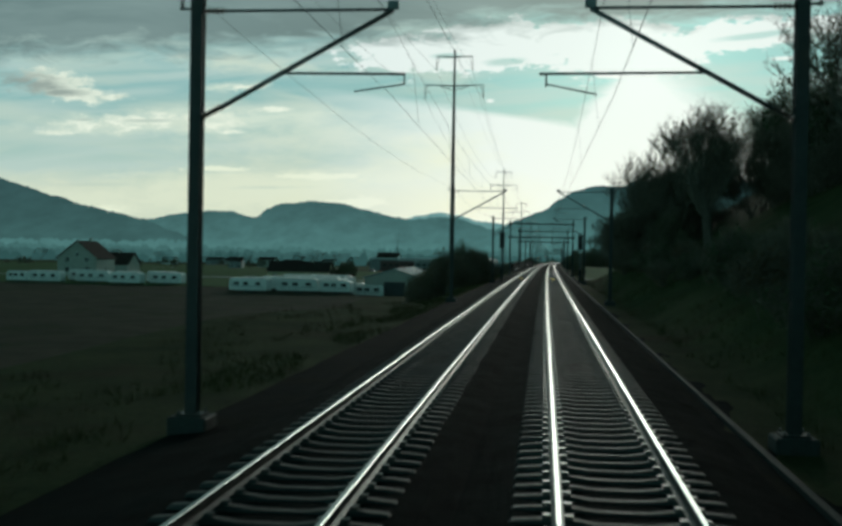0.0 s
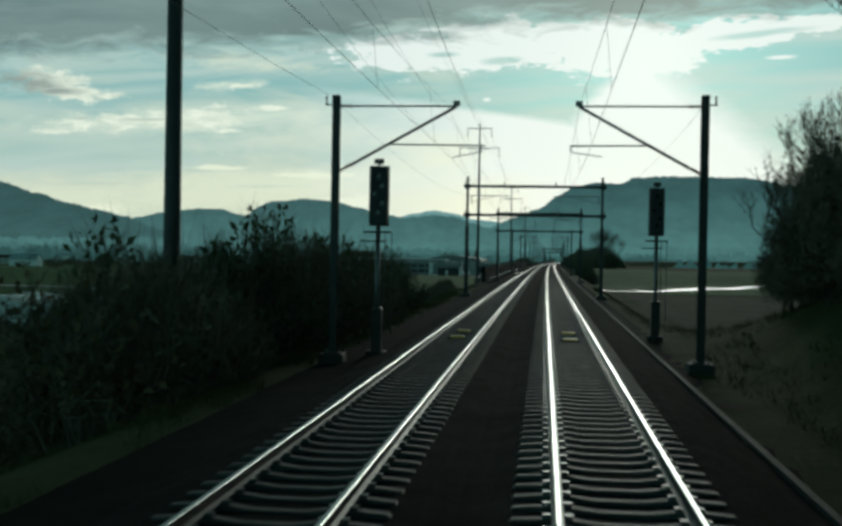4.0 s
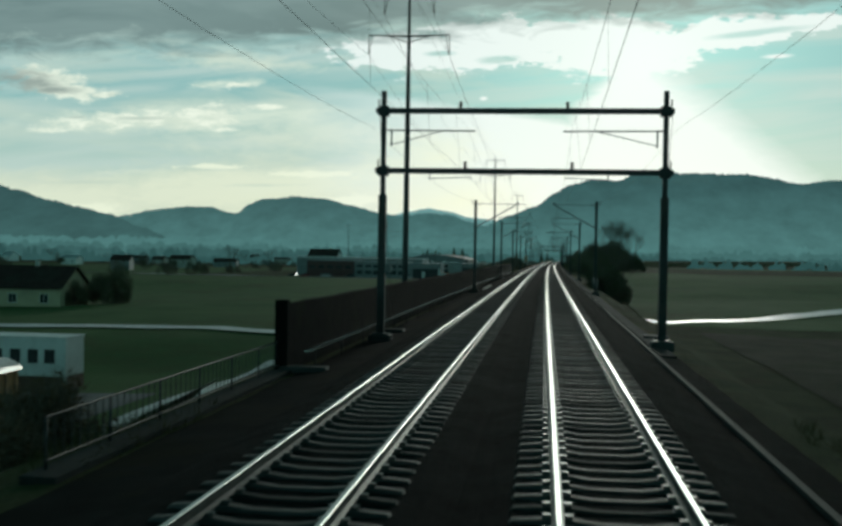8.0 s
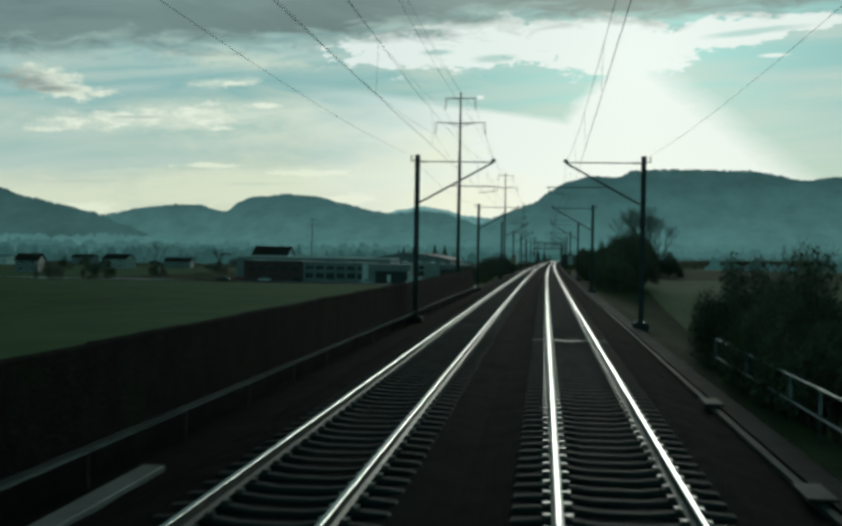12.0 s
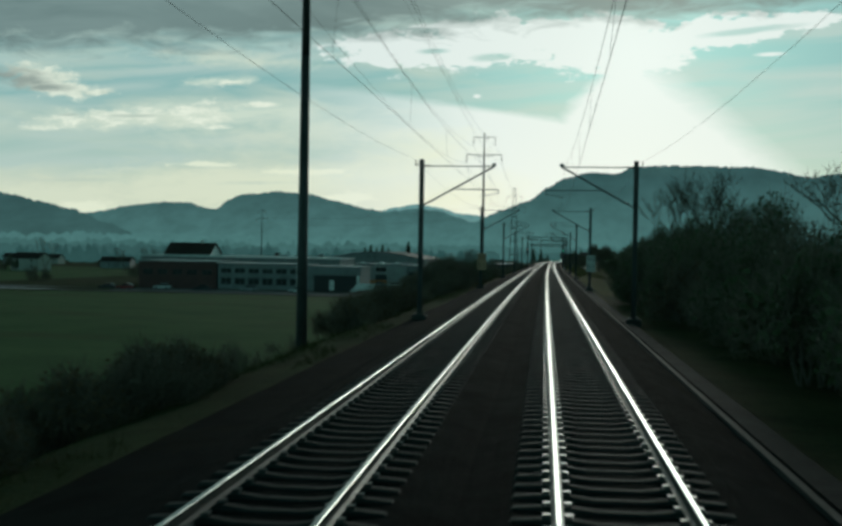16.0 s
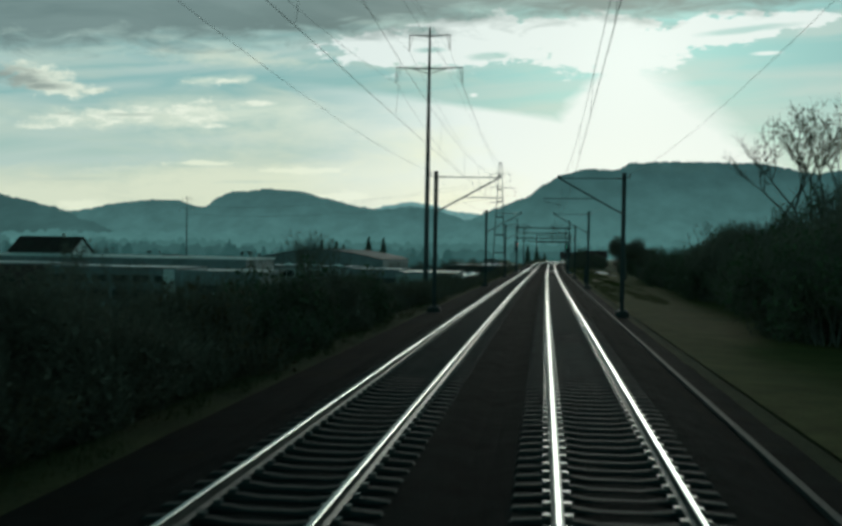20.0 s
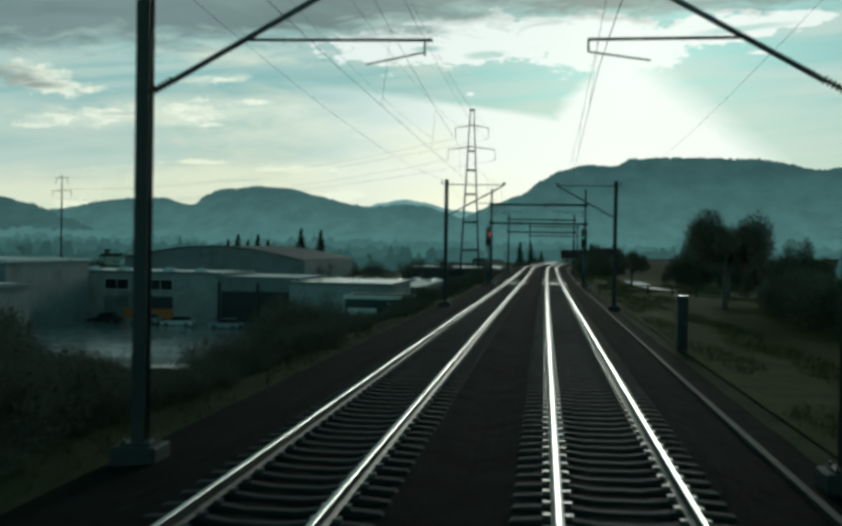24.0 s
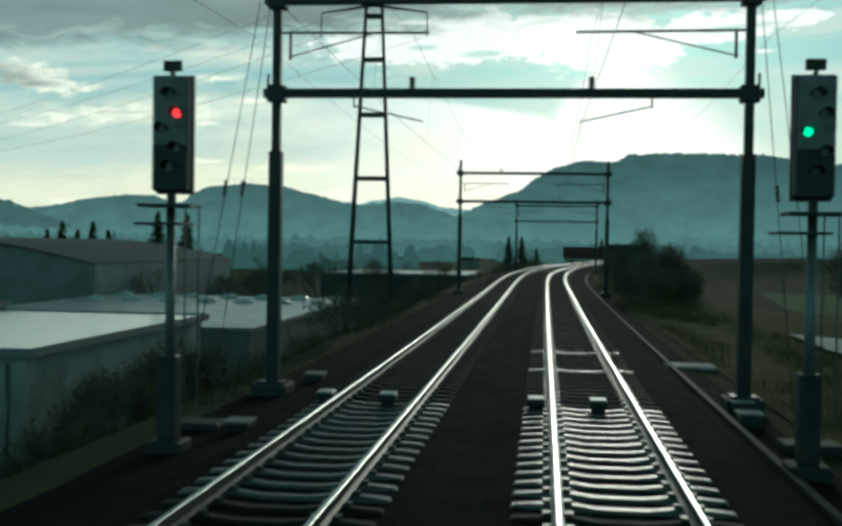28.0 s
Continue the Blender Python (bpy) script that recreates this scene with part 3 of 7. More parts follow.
sheet("field", steps(630, 1000, 10), [-900, -600, -400, -280, -200, -160], GREEN, 0.05, "dull green meadow before the far woods", category="field")
sheet("field", steps(480, 900, 10), [150, 190, 260, 380, 600, 900], GREEN, 0.06, "green winter field before the far woods", category="field")
ribbon("far_road", [(620, -420), (622, -280), (618, -200), (620, -112)], 7.0, PALE_ROAD, 0.3, "pale road along the far edge of the field", "road")

# ballast bed and side paths
BED = [(-6.75, -0.75), (-6.6, -0.58), (-5.6, -0.5), (-5.1, -0.44), (-4.55, -0.25), (-4.2, -0.225), (-2.95, -0.245), (-1.7, -0.225), (-1.35, -0.25), (-1.0, -0.36), (-0.7, -0.34), (-0.35, -0.25), (-0.3, -0.225), (0.93, -0.245), (2.2, -0.225), (2.5, -0.25), (3.0, -0.42), (3.35, -0.52), (4.5, -0.58), (4.7, -0.75)]
bed_v, bed_f = [], []
bed_s = steps(-30, 420, 0.8) + steps(421, 800, 1.2) + steps(805, 1300, 8)
fine_u = []
for (a, za), (b, zb) in zip(BED, BED[1:]):
    k = max(1, round((b - a) / 0.3))
    fine_u += [(mixf(a, b, i / k), mixf(za, zb, i / k)) for i in range(k)]
fine_u.append(BED[-1])
for s in bed_s:
    for u, z in fine_u:
        w = 0.018 if -4.4 < u < 2.4 else 0.03
        bed_v.append(P(s, u, z + w * noise.noise((s * 2.1, u * 2.3, 0)) + 0.03 * noise.noise((s * 0.35, u * 0.6, 4))))
n = len(fine_u)
for i in range(len(bed_s) - 1):
    for j in range(n - 1):
        a = i * n + j
        bed_f.append((a, a + 1, a + n + 1, a + n))
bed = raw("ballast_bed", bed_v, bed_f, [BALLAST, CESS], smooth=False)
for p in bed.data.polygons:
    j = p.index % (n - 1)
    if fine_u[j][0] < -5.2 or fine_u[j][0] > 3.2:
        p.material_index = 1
tagged(bed, "dark stone ballast bed with gritty side paths", "ballast", kind="structure")


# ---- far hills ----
# glowing backdrop colour: distance haze is put in, from foot to crest
def haze_glow_mat(name, crest, foot, z0, z1, strength=1.0):
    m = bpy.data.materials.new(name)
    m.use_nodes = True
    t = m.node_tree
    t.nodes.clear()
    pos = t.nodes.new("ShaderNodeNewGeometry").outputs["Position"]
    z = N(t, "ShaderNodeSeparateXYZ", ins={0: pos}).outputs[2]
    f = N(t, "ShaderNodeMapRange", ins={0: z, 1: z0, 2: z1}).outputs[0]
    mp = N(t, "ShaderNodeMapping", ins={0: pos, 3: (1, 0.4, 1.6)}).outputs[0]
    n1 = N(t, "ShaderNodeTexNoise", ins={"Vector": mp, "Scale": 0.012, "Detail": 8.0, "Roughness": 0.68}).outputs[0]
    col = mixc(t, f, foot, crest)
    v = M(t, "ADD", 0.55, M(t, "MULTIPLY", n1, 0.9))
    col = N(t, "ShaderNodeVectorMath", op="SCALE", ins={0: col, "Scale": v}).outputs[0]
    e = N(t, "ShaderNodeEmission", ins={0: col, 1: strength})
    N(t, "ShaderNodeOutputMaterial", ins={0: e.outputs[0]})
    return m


def hill(name, mat, dist, pts, label, rough=6.0, deep=500, tall=0.0):
    """A ridge, dist metres off, whose crest passes the points (tenths of degrees-like: metres aside and up per 2000 m, from 192 m along)."""
    s0 = 192.0
    a0, g0 = heading(s0), -DIP * s0
    c = P(s0, 0, EYE)
    verts, faces = [], []
    xs = steps(pts[0][0], pts[-1][0], 1.8)
    rows_n = 7
    for i, x in enumerate(xs):
        for (xa, ya), (xb, yb) in zip(pts, pts[1:]):
            if xa <= x <= xb:
                f = (x - xa) / (xb - xa)
                y = mixf(ya, yb, f * f * (3 - 2 * f) * 0.5 + f * 0.5)
                break
        X, Y = x - 1011, 473 - y
        X, Y = X - 0.0175 * Y, Y + 0.0175 * X
        crest = dist * (Y / 2000 + g0) + c.z
        side = c.x + dist * (X / 2000 + a0)
        crest += rough * (noise.noise((side * 0.01, 0, dist)) + 0.6 * noise.noise((side * 0.045, 1, dist)) + 0.35 * noise.noise((side * 0.11, 2, dist)) + 0.9 * random.random())
        for k in range(rows_n):
            f = k / (rows_n - 1)
            verts.append((side * (1 - 0.0 * f), c.y + dist - deep * f, mixf(crest, -35, f ** 0.8) + (noise.noise((side * 0.006, f * 3, dist)) * 14 * math.sin(f * 3.14))))
    for i in range(len(xs) - 1):
        for k in range(rows_n - 1):
            a = i * rows_n + k
            faces.append((a, a + rows_n, a + rows_n + 1, a + 1))
    return tagged(raw(name, verts, faces, mat, smooth=True), label, "hill", kind="structure")


# haze colour glowing at the hills' feet
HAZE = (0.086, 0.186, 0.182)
hill("backdrop_hills", haze_glow_mat("far pale hills", (0.17, 0.31, 0.31), (0.15, 0.28, 0.275), 0, 220), 4560, [(640, 420), (720, 402), (760, 392), (800, 387), (830, 392), (880, 405), (1000, 420)], "pale blue hill in the far haze", 4, 300)
hill("backdrop_hills", haze_glow_mat("hazy wooded hills", (0.048, 0.100, 0.102), HAZE, 0, 230), 4300, [(-900, 380), (-500, 360), (-200, 380), (100, 405), (190, 400), (260, 388), (330, 381), (380, 382), (412, 392), (432, 394), (455, 377), (480, 368), (540, 363), (600, 368), (650, 380), (700, 393), (740, 401), (800, 396), (840, 399), (870, 411), (905, 421), (960, 428), (1100, 440)], "rounded wooded hills in blue haze", 5)
hill("backdrop_hills", haze_glow_mat("near wooded slope", (0.042, 0.088, 0.090), (0.052, 0.112, 0.110), 0, 170), 2900, [(-1500, 230), (-900, 180), (-500, 210), (-200, 290), (0, 347), (60, 370), (120, 381), (180, 396), (240, 420), (330, 455), (420, 470)], "long wooded slope in blue haze", 5)
hill("backdrop_hills", haze_glow_mat("wooded hill ahead", (0.044, 0.096, 0.098), HAZE, 0, 220), 3350, [(830, 455), (890, 424), (950, 401), (1000, 383), (1030, 361), (1060, 345), (1100, 337), (1150, 335), (1170, 329), (1250, 324), (1350, 327), (1420, 335), (1470, 346), (1540, 340), (1700, 330), (2000, 360), (2400, 330), (2900, 400)], "broad wooded hill with a row of trees on its crest", 5)


# low woods at the hills' feet, mist put into their glow, and the row of trees on the crest
def far_wood(name, mat, dist, x0, x1, base, tall, label, gaps=0.35):
    """A far strip of tree tops of uneven height with depth."""
    s0 = 192.0
    a0, g0 = heading(s0), -DIP * s0
    c = P(s0, 0, EYE)
    r = random.Random(int(dist))
    verts, faces = [], []
    x = x0
    k = 0
    while x < x1:
        big = noise.noise((x * 0.012, dist, 0))
        if big > -gaps:
            w = r.uniform(4, 15)
            h = tall * (0.35 + 0.65 * r.random() ** 2) * (1.0 + 0.6 * big)
            side = c.x + dist * ((x - 1011) / 2000 + a0)
            y = c.y + dist + r.uniform(-60, 60)
            wm, hm = w * dist / 2000, h * dist / 2000
            b = c.z + dist * (-(base) / 2000 + g0)
            q = len(verts)
            n = 7
            for i in range(n):
                f = i / (n - 1)
                top = hm * (math.sin(math.pi * f) ** 0.55) * (0.8 + 0.4 * r.random())
                for d in (-1, 1):
                    verts.append((side + (f - 0.5) * wm * 1.6, y + d * wm * 0.4, b - 26))
                    verts.append((side + (f - 0.5) * wm * 1.6, y + d * wm * 0.15, b + top))
            for i in range(n - 1):
                p = q + i * 4
                faces += [(p, p + 4, p + 5, p + 1), (p + 1, p + 5, p + 7, p + 3), (p + 3, p + 7, p + 6, p + 2)]
        x += r.uniform(1.6, 6.0)
    ob = raw(name, verts, faces, mat)
    return tagged(ob, label, "woods", kind="structure")


far_wood("backdrop_woods", haze_glow_mat("mist woods", (0.072, 0.160, 0.157), (0.086, 0.186, 0.182), 0, 60), 2300, -700, 2400, -14, 9, "pale misty far woods before the hills", 0.5)
far_wood("backdrop_woods", haze_glow_mat("hazy woods", (0.050, 0.116, 0.114), (0.066, 0.146, 0.143), -10, 40), 1750, -700, 2300, -2, 11, "hazy far tree belt before the hills", 0.25)
far_wood("backdrop_woods", haze_glow_mat("nearer hazy woods", (0.035, 0.084, 0.083), (0.047, 0.108, 0.106), -15, 30), 1420, -700, 2200, 6, 10, "dark hazy tree belt in the plain", 0.15)
far_wood("backdrop_woods", haze_glow_mat("crest trees", (0.046, 0.098, 0.098), (0.046, 0.098, 0.098), 0, 260), 3330, 1168, 1300, -147, 5, "row of bare trees on the hill's crest", 1.0)
# these nearer belts glow in painted haze colours as well
far_wood("backdrop_woods", haze_glow_mat("tree belt beyond the fields", (0.026, 0.066, 0.065), (0.034, 0.084, 0.082), -15, 12), 1060, -900, 905, 27, 27, "dark hazy tree belt beyond the fields", 0.55)
far_wood("backdrop_woods", haze_glow_mat("tree belt beyond the far meadow", (0.026, 0.066, 0.065), (0.034, 0.084, 0.082), -15, 12), 690, 1290, 3400, 26, 24, "dark hazy tree belt beyond the green field", 0.7)
# ---- the railway ----
R_MID, L_MID, HALF = 0.965, -2.95, 0.7525
RAIL = [(-0.075, -0.172), (0.075, -0.172), (0.075, -0.160), (0.012, -0.140), (0.009, -0.055), (0.034, -0.040), (0.036, -0.008), (0.024, 0.0), (-0.024, 0.0), (-0.036, -0.008), (-0.034, -0.040), (-0.009, -0.055), (-0.012, -0.140), (-0.075, -0.160)]


def left_shift(s):
    """The other track draws slowly away."""
    return -0.09 * ease(s, 320, 470)


def rail(parent, u):
    ss = steps(-20, 660, 10) + steps(665, 1200, 5)
    v, f = sweep([(u + a, b) for a, b in RAIL], ss, shift=left_shift if u < -1 else None)
    ob = raw("rail", v, f, [RAIL_SIDE, RAIL_HEAD, RAIL_FOOT], parent)
    k = len(RAIL)
    for p in ob.data.polygons:
        if p.index < k * (len(ss) - 1) and p.index % k in (6, 7, 8):
            p.material_index = 1
        elif p.index % k in (2, 12):
            p.material_index = 2
    return ob


track_left = thing("railway_track", Matrix.Identity(4), "straight track with shiny worn rails on concrete sleepers", "railway track", "railway tracks", "structure")
track_right = thing("railway_track", Matrix.Identity(4), "straight track with shiny worn rails on concrete sleepers", "railway track", "railway tracks", "structure")
for tr, mid in ((track_left, L_MID), (track_right, R_MID)):
    rail(tr, mid - HALF)
    rail(tr, mid + HALF)


# cable trough lids beside the line: pale concrete edge
def trough(s0, s1, u, z, w=0.34, label="pale concrete cable trough along the track", shift=None, deep=0.2, mat=None):
    th = thing("cable_trough", Matrix.Identity(4), label, "cable trough", kind="structure")
    v, f = sweep([(u - w / 2, z - deep), (u + w / 2, z - deep), (u + w / 2, z), (u - w / 2, z)], steps(s0, s1, 8), shift=shift)
    raw("trough_body", v, f, mat or TROUGH, th)
    return th


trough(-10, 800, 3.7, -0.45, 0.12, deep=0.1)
duct = trough(221, 381, -6.42, 0.02, 0.17, "thin pale cable duct on short stands along the wall", lambda s: (s - 221) * 0.0036, 0.05, PALE_LID)
for i in range(40):
    stand = boxed(-0.02, 0.02, -0.02, 0.02, -0.75, -0.03)
    stand.transform(at_line(222 + i * 4, -6.42 + (1 + i * 4) * 0.0036))
    part("stand", stand, TROUGH, duct)

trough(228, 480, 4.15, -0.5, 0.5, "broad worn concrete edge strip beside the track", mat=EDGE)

# ---- masts with brackets ----
POLE_TOP, ARM_Z, FOOT_Z, STRUT_Z, STEADY_Z, CONTACT_Z = 7.4, 7.08, -0.28, 5.15, 5.95, 5.55


def hbeam(bm, z0, z1, w=0.22, t=0.02):
    h, k = w / 2, t / 2
    prof = [(-h, -h), (h, -h), (h, t - h), (k, t - h), (k, h - t), (h, h - t), (h, h), (-h, h), (-h, h - t), (-k, h - t), (-k, t - h), (-h, t - h)]
    lo, hi = ([bm.verts.new((x, y, z)) for x, y in prof] for z in (z0, z1))
    bm.faces.new(lo[::-1]), bm.faces.new(hi)
    for i in range(12):
        bm.faces.new((lo[i], lo[(i + 1) % 12], hi[(i + 1) % 12], hi[i]))
    return bm


def bolts(parent, z, r):
    for a in range(4):
        x, y = (r if a % 2 else -r), (r if a // 2 else -r)
        part("bolt", tubed((x, y, z), (x, y, z + 0.07), 0.025, n=6), TIE_STEEL, parent)


def insulator(bm, p, q, r=0.05, k=5):
    p, q = Vector(p), Vector(q)
    tube(bm, p, q, r * 0.45, n=6)
    for i in range(k):
        c = p.lerp(q, (i + 0.5) / k)
        d = (q - p).normalized() * 0.012
        tube(bm, c - d, c + d, r, r * 0.7, n=8)
    return bm


def bracket_pole(reach, label, pull=False):
    """A steel mast at its foot, its bracket along +x."""
    th = thing("catenary_mast", Matrix.Identity(4), label, "catenary mast", "catenary masts along the line")
    part("mast_post", hbeam(bmesh.new(), -0.25, POLE_TOP), STEEL, th)
    foot = part("foundation", boxed(-0.36, 0.36, -0.36, 0.36, -0.95, -0.28, bevel=0.03), PLINTH, th, "dark damp concrete foundation block")
    part("base_plate", boxed(-0.24, 0.24, -0.24, 0.24, -0.28, -0.24), STEEL, th)
    bolts(foot, -0.245, 0.19)
    tip = reach + 0.05
    part("top_arm", tubed((0.45, 0, ARM_Z), (tip, 0, ARM_Z), 0.028), GALV, th)
    part("arm_insulator", insulator(bmesh.new(), (0.1, 0, ARM_Z), (0.5, 0, ARM_Z), 0.065), INSULATOR, th)
    strut = part("strut", tubed((0.45, 0, STRUT_Z + 0.18), (tip - 0.02, 0, ARM_Z - 0.01), 0.045), GALV, th)
    part("strut_insulator", insulator(bmesh.new(), (0.1, 0, STRUT_Z), (0.47, 0, STRUT_Z + 0.2), 0.075, 6), INSULATOR, th)
    part("wire_clamp", boxed(tip - 0.12, tip + 0.08, -0.03, 0.03, ARM_Z, ARM_Z + 0.16, bevel=0.01), GALV, th)
    f = (STEADY_Z - STRUT_Z) / (ARM_Z - STRUT_Z)
    x0 = mixf(0.1, tip, f)
    x1 = reach + (0.9 if not pull else 0.25)
    steady = part("registration_tube", tubed((x0, 0, STEADY_Z), (x1, 0, STEADY_Z - 0.02), 0.024), GALV, th)
    if not pull:
        part("drop_rod", tubed((x1 - 0.12, 0, STEADY_Z), (x1 - 0.12, 0, STEADY_Z - 0.25), 0.016), GALV, th)
        part("steady_arm", tubed((x1 - 0.12, 0, STEADY_Z - 0.2), (reach - 0.1, 0, CONTACT_Z + 0.02), 0.014), GALV, th)
    else:
        part("drop_rod", tubed((x1, 0, STEADY_Z), (x1, 0, STEADY_Z - 0.2), 0.016), GALV, th)
        part("steady_arm", tubed((x1, 0, STEADY_Z - 0.2), (x1 - 0.9, 0, STEADY_Z - 0.33), 0.014), GALV, th)
    part("feeder_bracket", tubed((-0.1, 0, POLE_TOP - 0.28), (-0.34, 0, POLE_TOP - 0.28), 0.022), GALV, th)
    part("feeder_insulator", insulator(bmesh.new(), (-0.3, 0, POLE_TOP - 0.28), (-0.3, 0, POLE_TOP - 0.02), 0.045, 4), INSULATOR, th)
    return th


# along, and how far out the left and the right mast stand
POSTS = [(19.0, -6.32, 4.32), (73.6, -6.31, 4.45), (127.5, -6.2, 4.52), (284.0, -5.95, 4.27), (338.5, -6.02, 4.5), (386.5, -6.1, 4.25), (437.0, -6.1, 4.37), (488.8, -6.2, 4.3), (540.5, -6.15, 4.33), (592.0, -6.15, 4.4), (643.0, -6.15, 4.3)]
PAIRS = [p[0] for p in POSTS]
PORTALS = [179.0, 231.6, 695.6, 748.0, 812.0]
LU, RU = -6.1, 4.4
lab = "dark steel mast with tubular bracket arm beside the track"
kinds = [bracket_pole(3.55, lab), bracket_pole(3.55, lab, True)]
used = [False, False]


def set_pole(kind, m):
    if used[kind]:
        return copy_thing(kinds[kind], m)
    used[kind] = True
    kinds[kind].matrix_basis = m
    return kinds[kind]


PULL_L, PULL_R = {73.6, 284.0, 488.8, 592.0, 127.5}, {19.0, 338.5, 437.0, 540.5, 643.0}
for s, lu, ru in POSTS:
    set_pole(0 if s in PULL_L else 1, at_line(s, lu))
    set_pole(0 if s in PULL_R else 1, at_line(s, ru, 0, 180))


# ---- portals ----
def portal(s, top, z_up, z_low, label="steel portal with two crossbeams over both tracks"):
    th = thing("catenary_portal", at_line(s, 0), label, "catenary portal", "catenary portals over the line")
    l, r = LU + 0.1, RU - 0.1
    for x in (l, r):
        leg = part("leg", boxed(x - 0.09, x + 0.09, -0.09, 0.09, -0.26, top), STEEL, th)
        part("leg_casing", boxed(x - 0.14, x + 0.14, -0.14, 0.14, -0.26, 4.9, bevel=0.015), STEEL, leg)
        foot = part("foundation", boxed(x - 0.4, x + 0.4, -0.45, 0.45, -0.95, -0.3, bevel=0.03), PLINTH, th, "dark damp concrete foundation block")
        part("base_plate", boxed(x - 0.3, x + 0.3, -0.3, 0.3, -0.3, -0.255), STEEL, foot)
        for z in (z_up, z_low):
            c = part("collar", boxed(x - 0.2, x + 0.2, -0.17, 0.17, z - 0.2, z + 0.17, bevel=0.02), STEEL, leg)
            part("insulator", insulator(bmesh.new(), (x - 0.18 * (1 if x < 0 else -1), -0.1, z + 0.17), (x - 0.18 * (1 if x < 0 else -1), -0.1, z + 0.42), 0.05, 3), INSULATOR, leg)
    for z in (z_up, z_low):
        bm = bmesh.new()
        box(bm, l - 0.3, r + 0.3, -0.09, 0.09, z - 0.1, z + 0.1, bevel=0.012)
        part("crossbeam", bm, STEEL, th)
    for x0, d, mid in ((l, 1, L_MID), (r, -1, R_MID)):
        z = z_up - 0.72
        x1 = mid + 0.35 * d
        br = part("bracket_tube", tubed((x0 + d * 0.1, 0, z), (x1, 0, z - 0.02), 0.03), GALV, th)
        part("bracket_stay", tubed((x0 + d * 0.25, 0, z - 0.55), (mid - d * 0.9, 0, z - 0.03), 0.018), GALV, th)
        part("bracket_frame", boxed(x0 + d * 0.3 - 0.03, x0 + d * 0.3 + 0.03, -0.03, 0.03, z - 0.6, z + 0.03), GALV, th)
        part("hanger_insulator", insulator(bmesh.new(), (mid, 0, z_low + 0.08), (mid, 0, z_low + 0.36), 0.1, 4), INSULATOR, th)
        part("hanger_insulator", insulator(bmesh.new(), (mid - 0.2, 0, z_up + 0.08), (mid - 0.2, 0, z_up + 0.34), 0.09, 4), INSULATOR, th)
        part("steady_arm", tubed((mid - d * 1.3, 0, z_low - 0.28), (mid + d * 0.25, 0, CONTACT_Z + 0.03), 0.016), GALV, th)
        part("steady_post", tubed((mid - d * 1.3, 0, z_low - 0.08), (mid - d * 1.3, 0, z_low - 0.32), 0.02), GALV, th)
    return th


def guys(th, x, way, top):
    """A stay from a leg's head to a block in the ground, along the line."""
    for d in (0.0,) if way > 0 else (-0.12, 0.12):
        part("guy_wire", tubed((x + d, way * 0.15, top), (x + d * 2, way * 4.6, -0.4), 0.010, n=5), WIRE, th)
        part("guy_insulator", insulator(bmesh.new(), (x + d * 1.5, way * 2.35, top * 0.5), (x + d * 1.53, way * 2.5, top * 0.5 - 0.32), 0.05, 4), INSULATOR, th)
    part("anchor_block", boxed(x - 0.5, x + 0.5, way * 4.6 - 0.35, way * 4.6 + 0.35, -0.95, -0.42, bevel=0.03), PLINTH, th, "concrete anchor block of the stays")


for s in PORTALS:
    if s < 300:
        th = portal(s, 8.75, 8.02, 5.8)
        if s > 200:
            guys(th, LU - 0.1, 1, 8.0), guys(th, RU + 0.15, 1, 8.0)
            part("junction_box", boxed(LU + 0.22, LU + 0.46, -0.1, 0.08, 2.0, 2.32, bevel=0.02), GALV, th, "small grey box on the leg")
    else:
        th = portal(s, 10.0 if s < 700 else 8.9, 8.27 if s < 700 else 8.0, 6.2 if s < 700 else 6.0)
        if s < 700:
            guys(th, LU - 0.15, -1, 8.2), guys(th, RU + 0.2, -1, 8.2)


# ---- wires ----
def wire(name, a, b, sag, r, parent, n=8, mat=None):
    """A hanging wire between two points as a thin tube."""
    verts, faces = [], []
    d = (b - a).normalized()
    e = d.cross(Vector((0, 0, 1))).normalized()
    g = e.cross(d)
    for i in range(n + 1):
        f = i / n
        c = a.lerp(b, f) - Vector((0, 0, 4 * sag * f * (1 - f)))
        verts += [c + e * r, c + g * r, c - e * r, c - g * r]
    for i in range(n):
        for j in range(4):
            p, q = i * 4 + j, i * 4 + (j + 1) % 4
            faces.append((p, q, q + 4, p + 4))
    return raw(name, verts, faces, mat or WIRE, parent)


SUPPORTS = sorted([(s, 0) for s in PAIRS] + [(s, 1) for s in PORTALS] + [(-35.0, 0), (905.0, 1)])
lines = {}
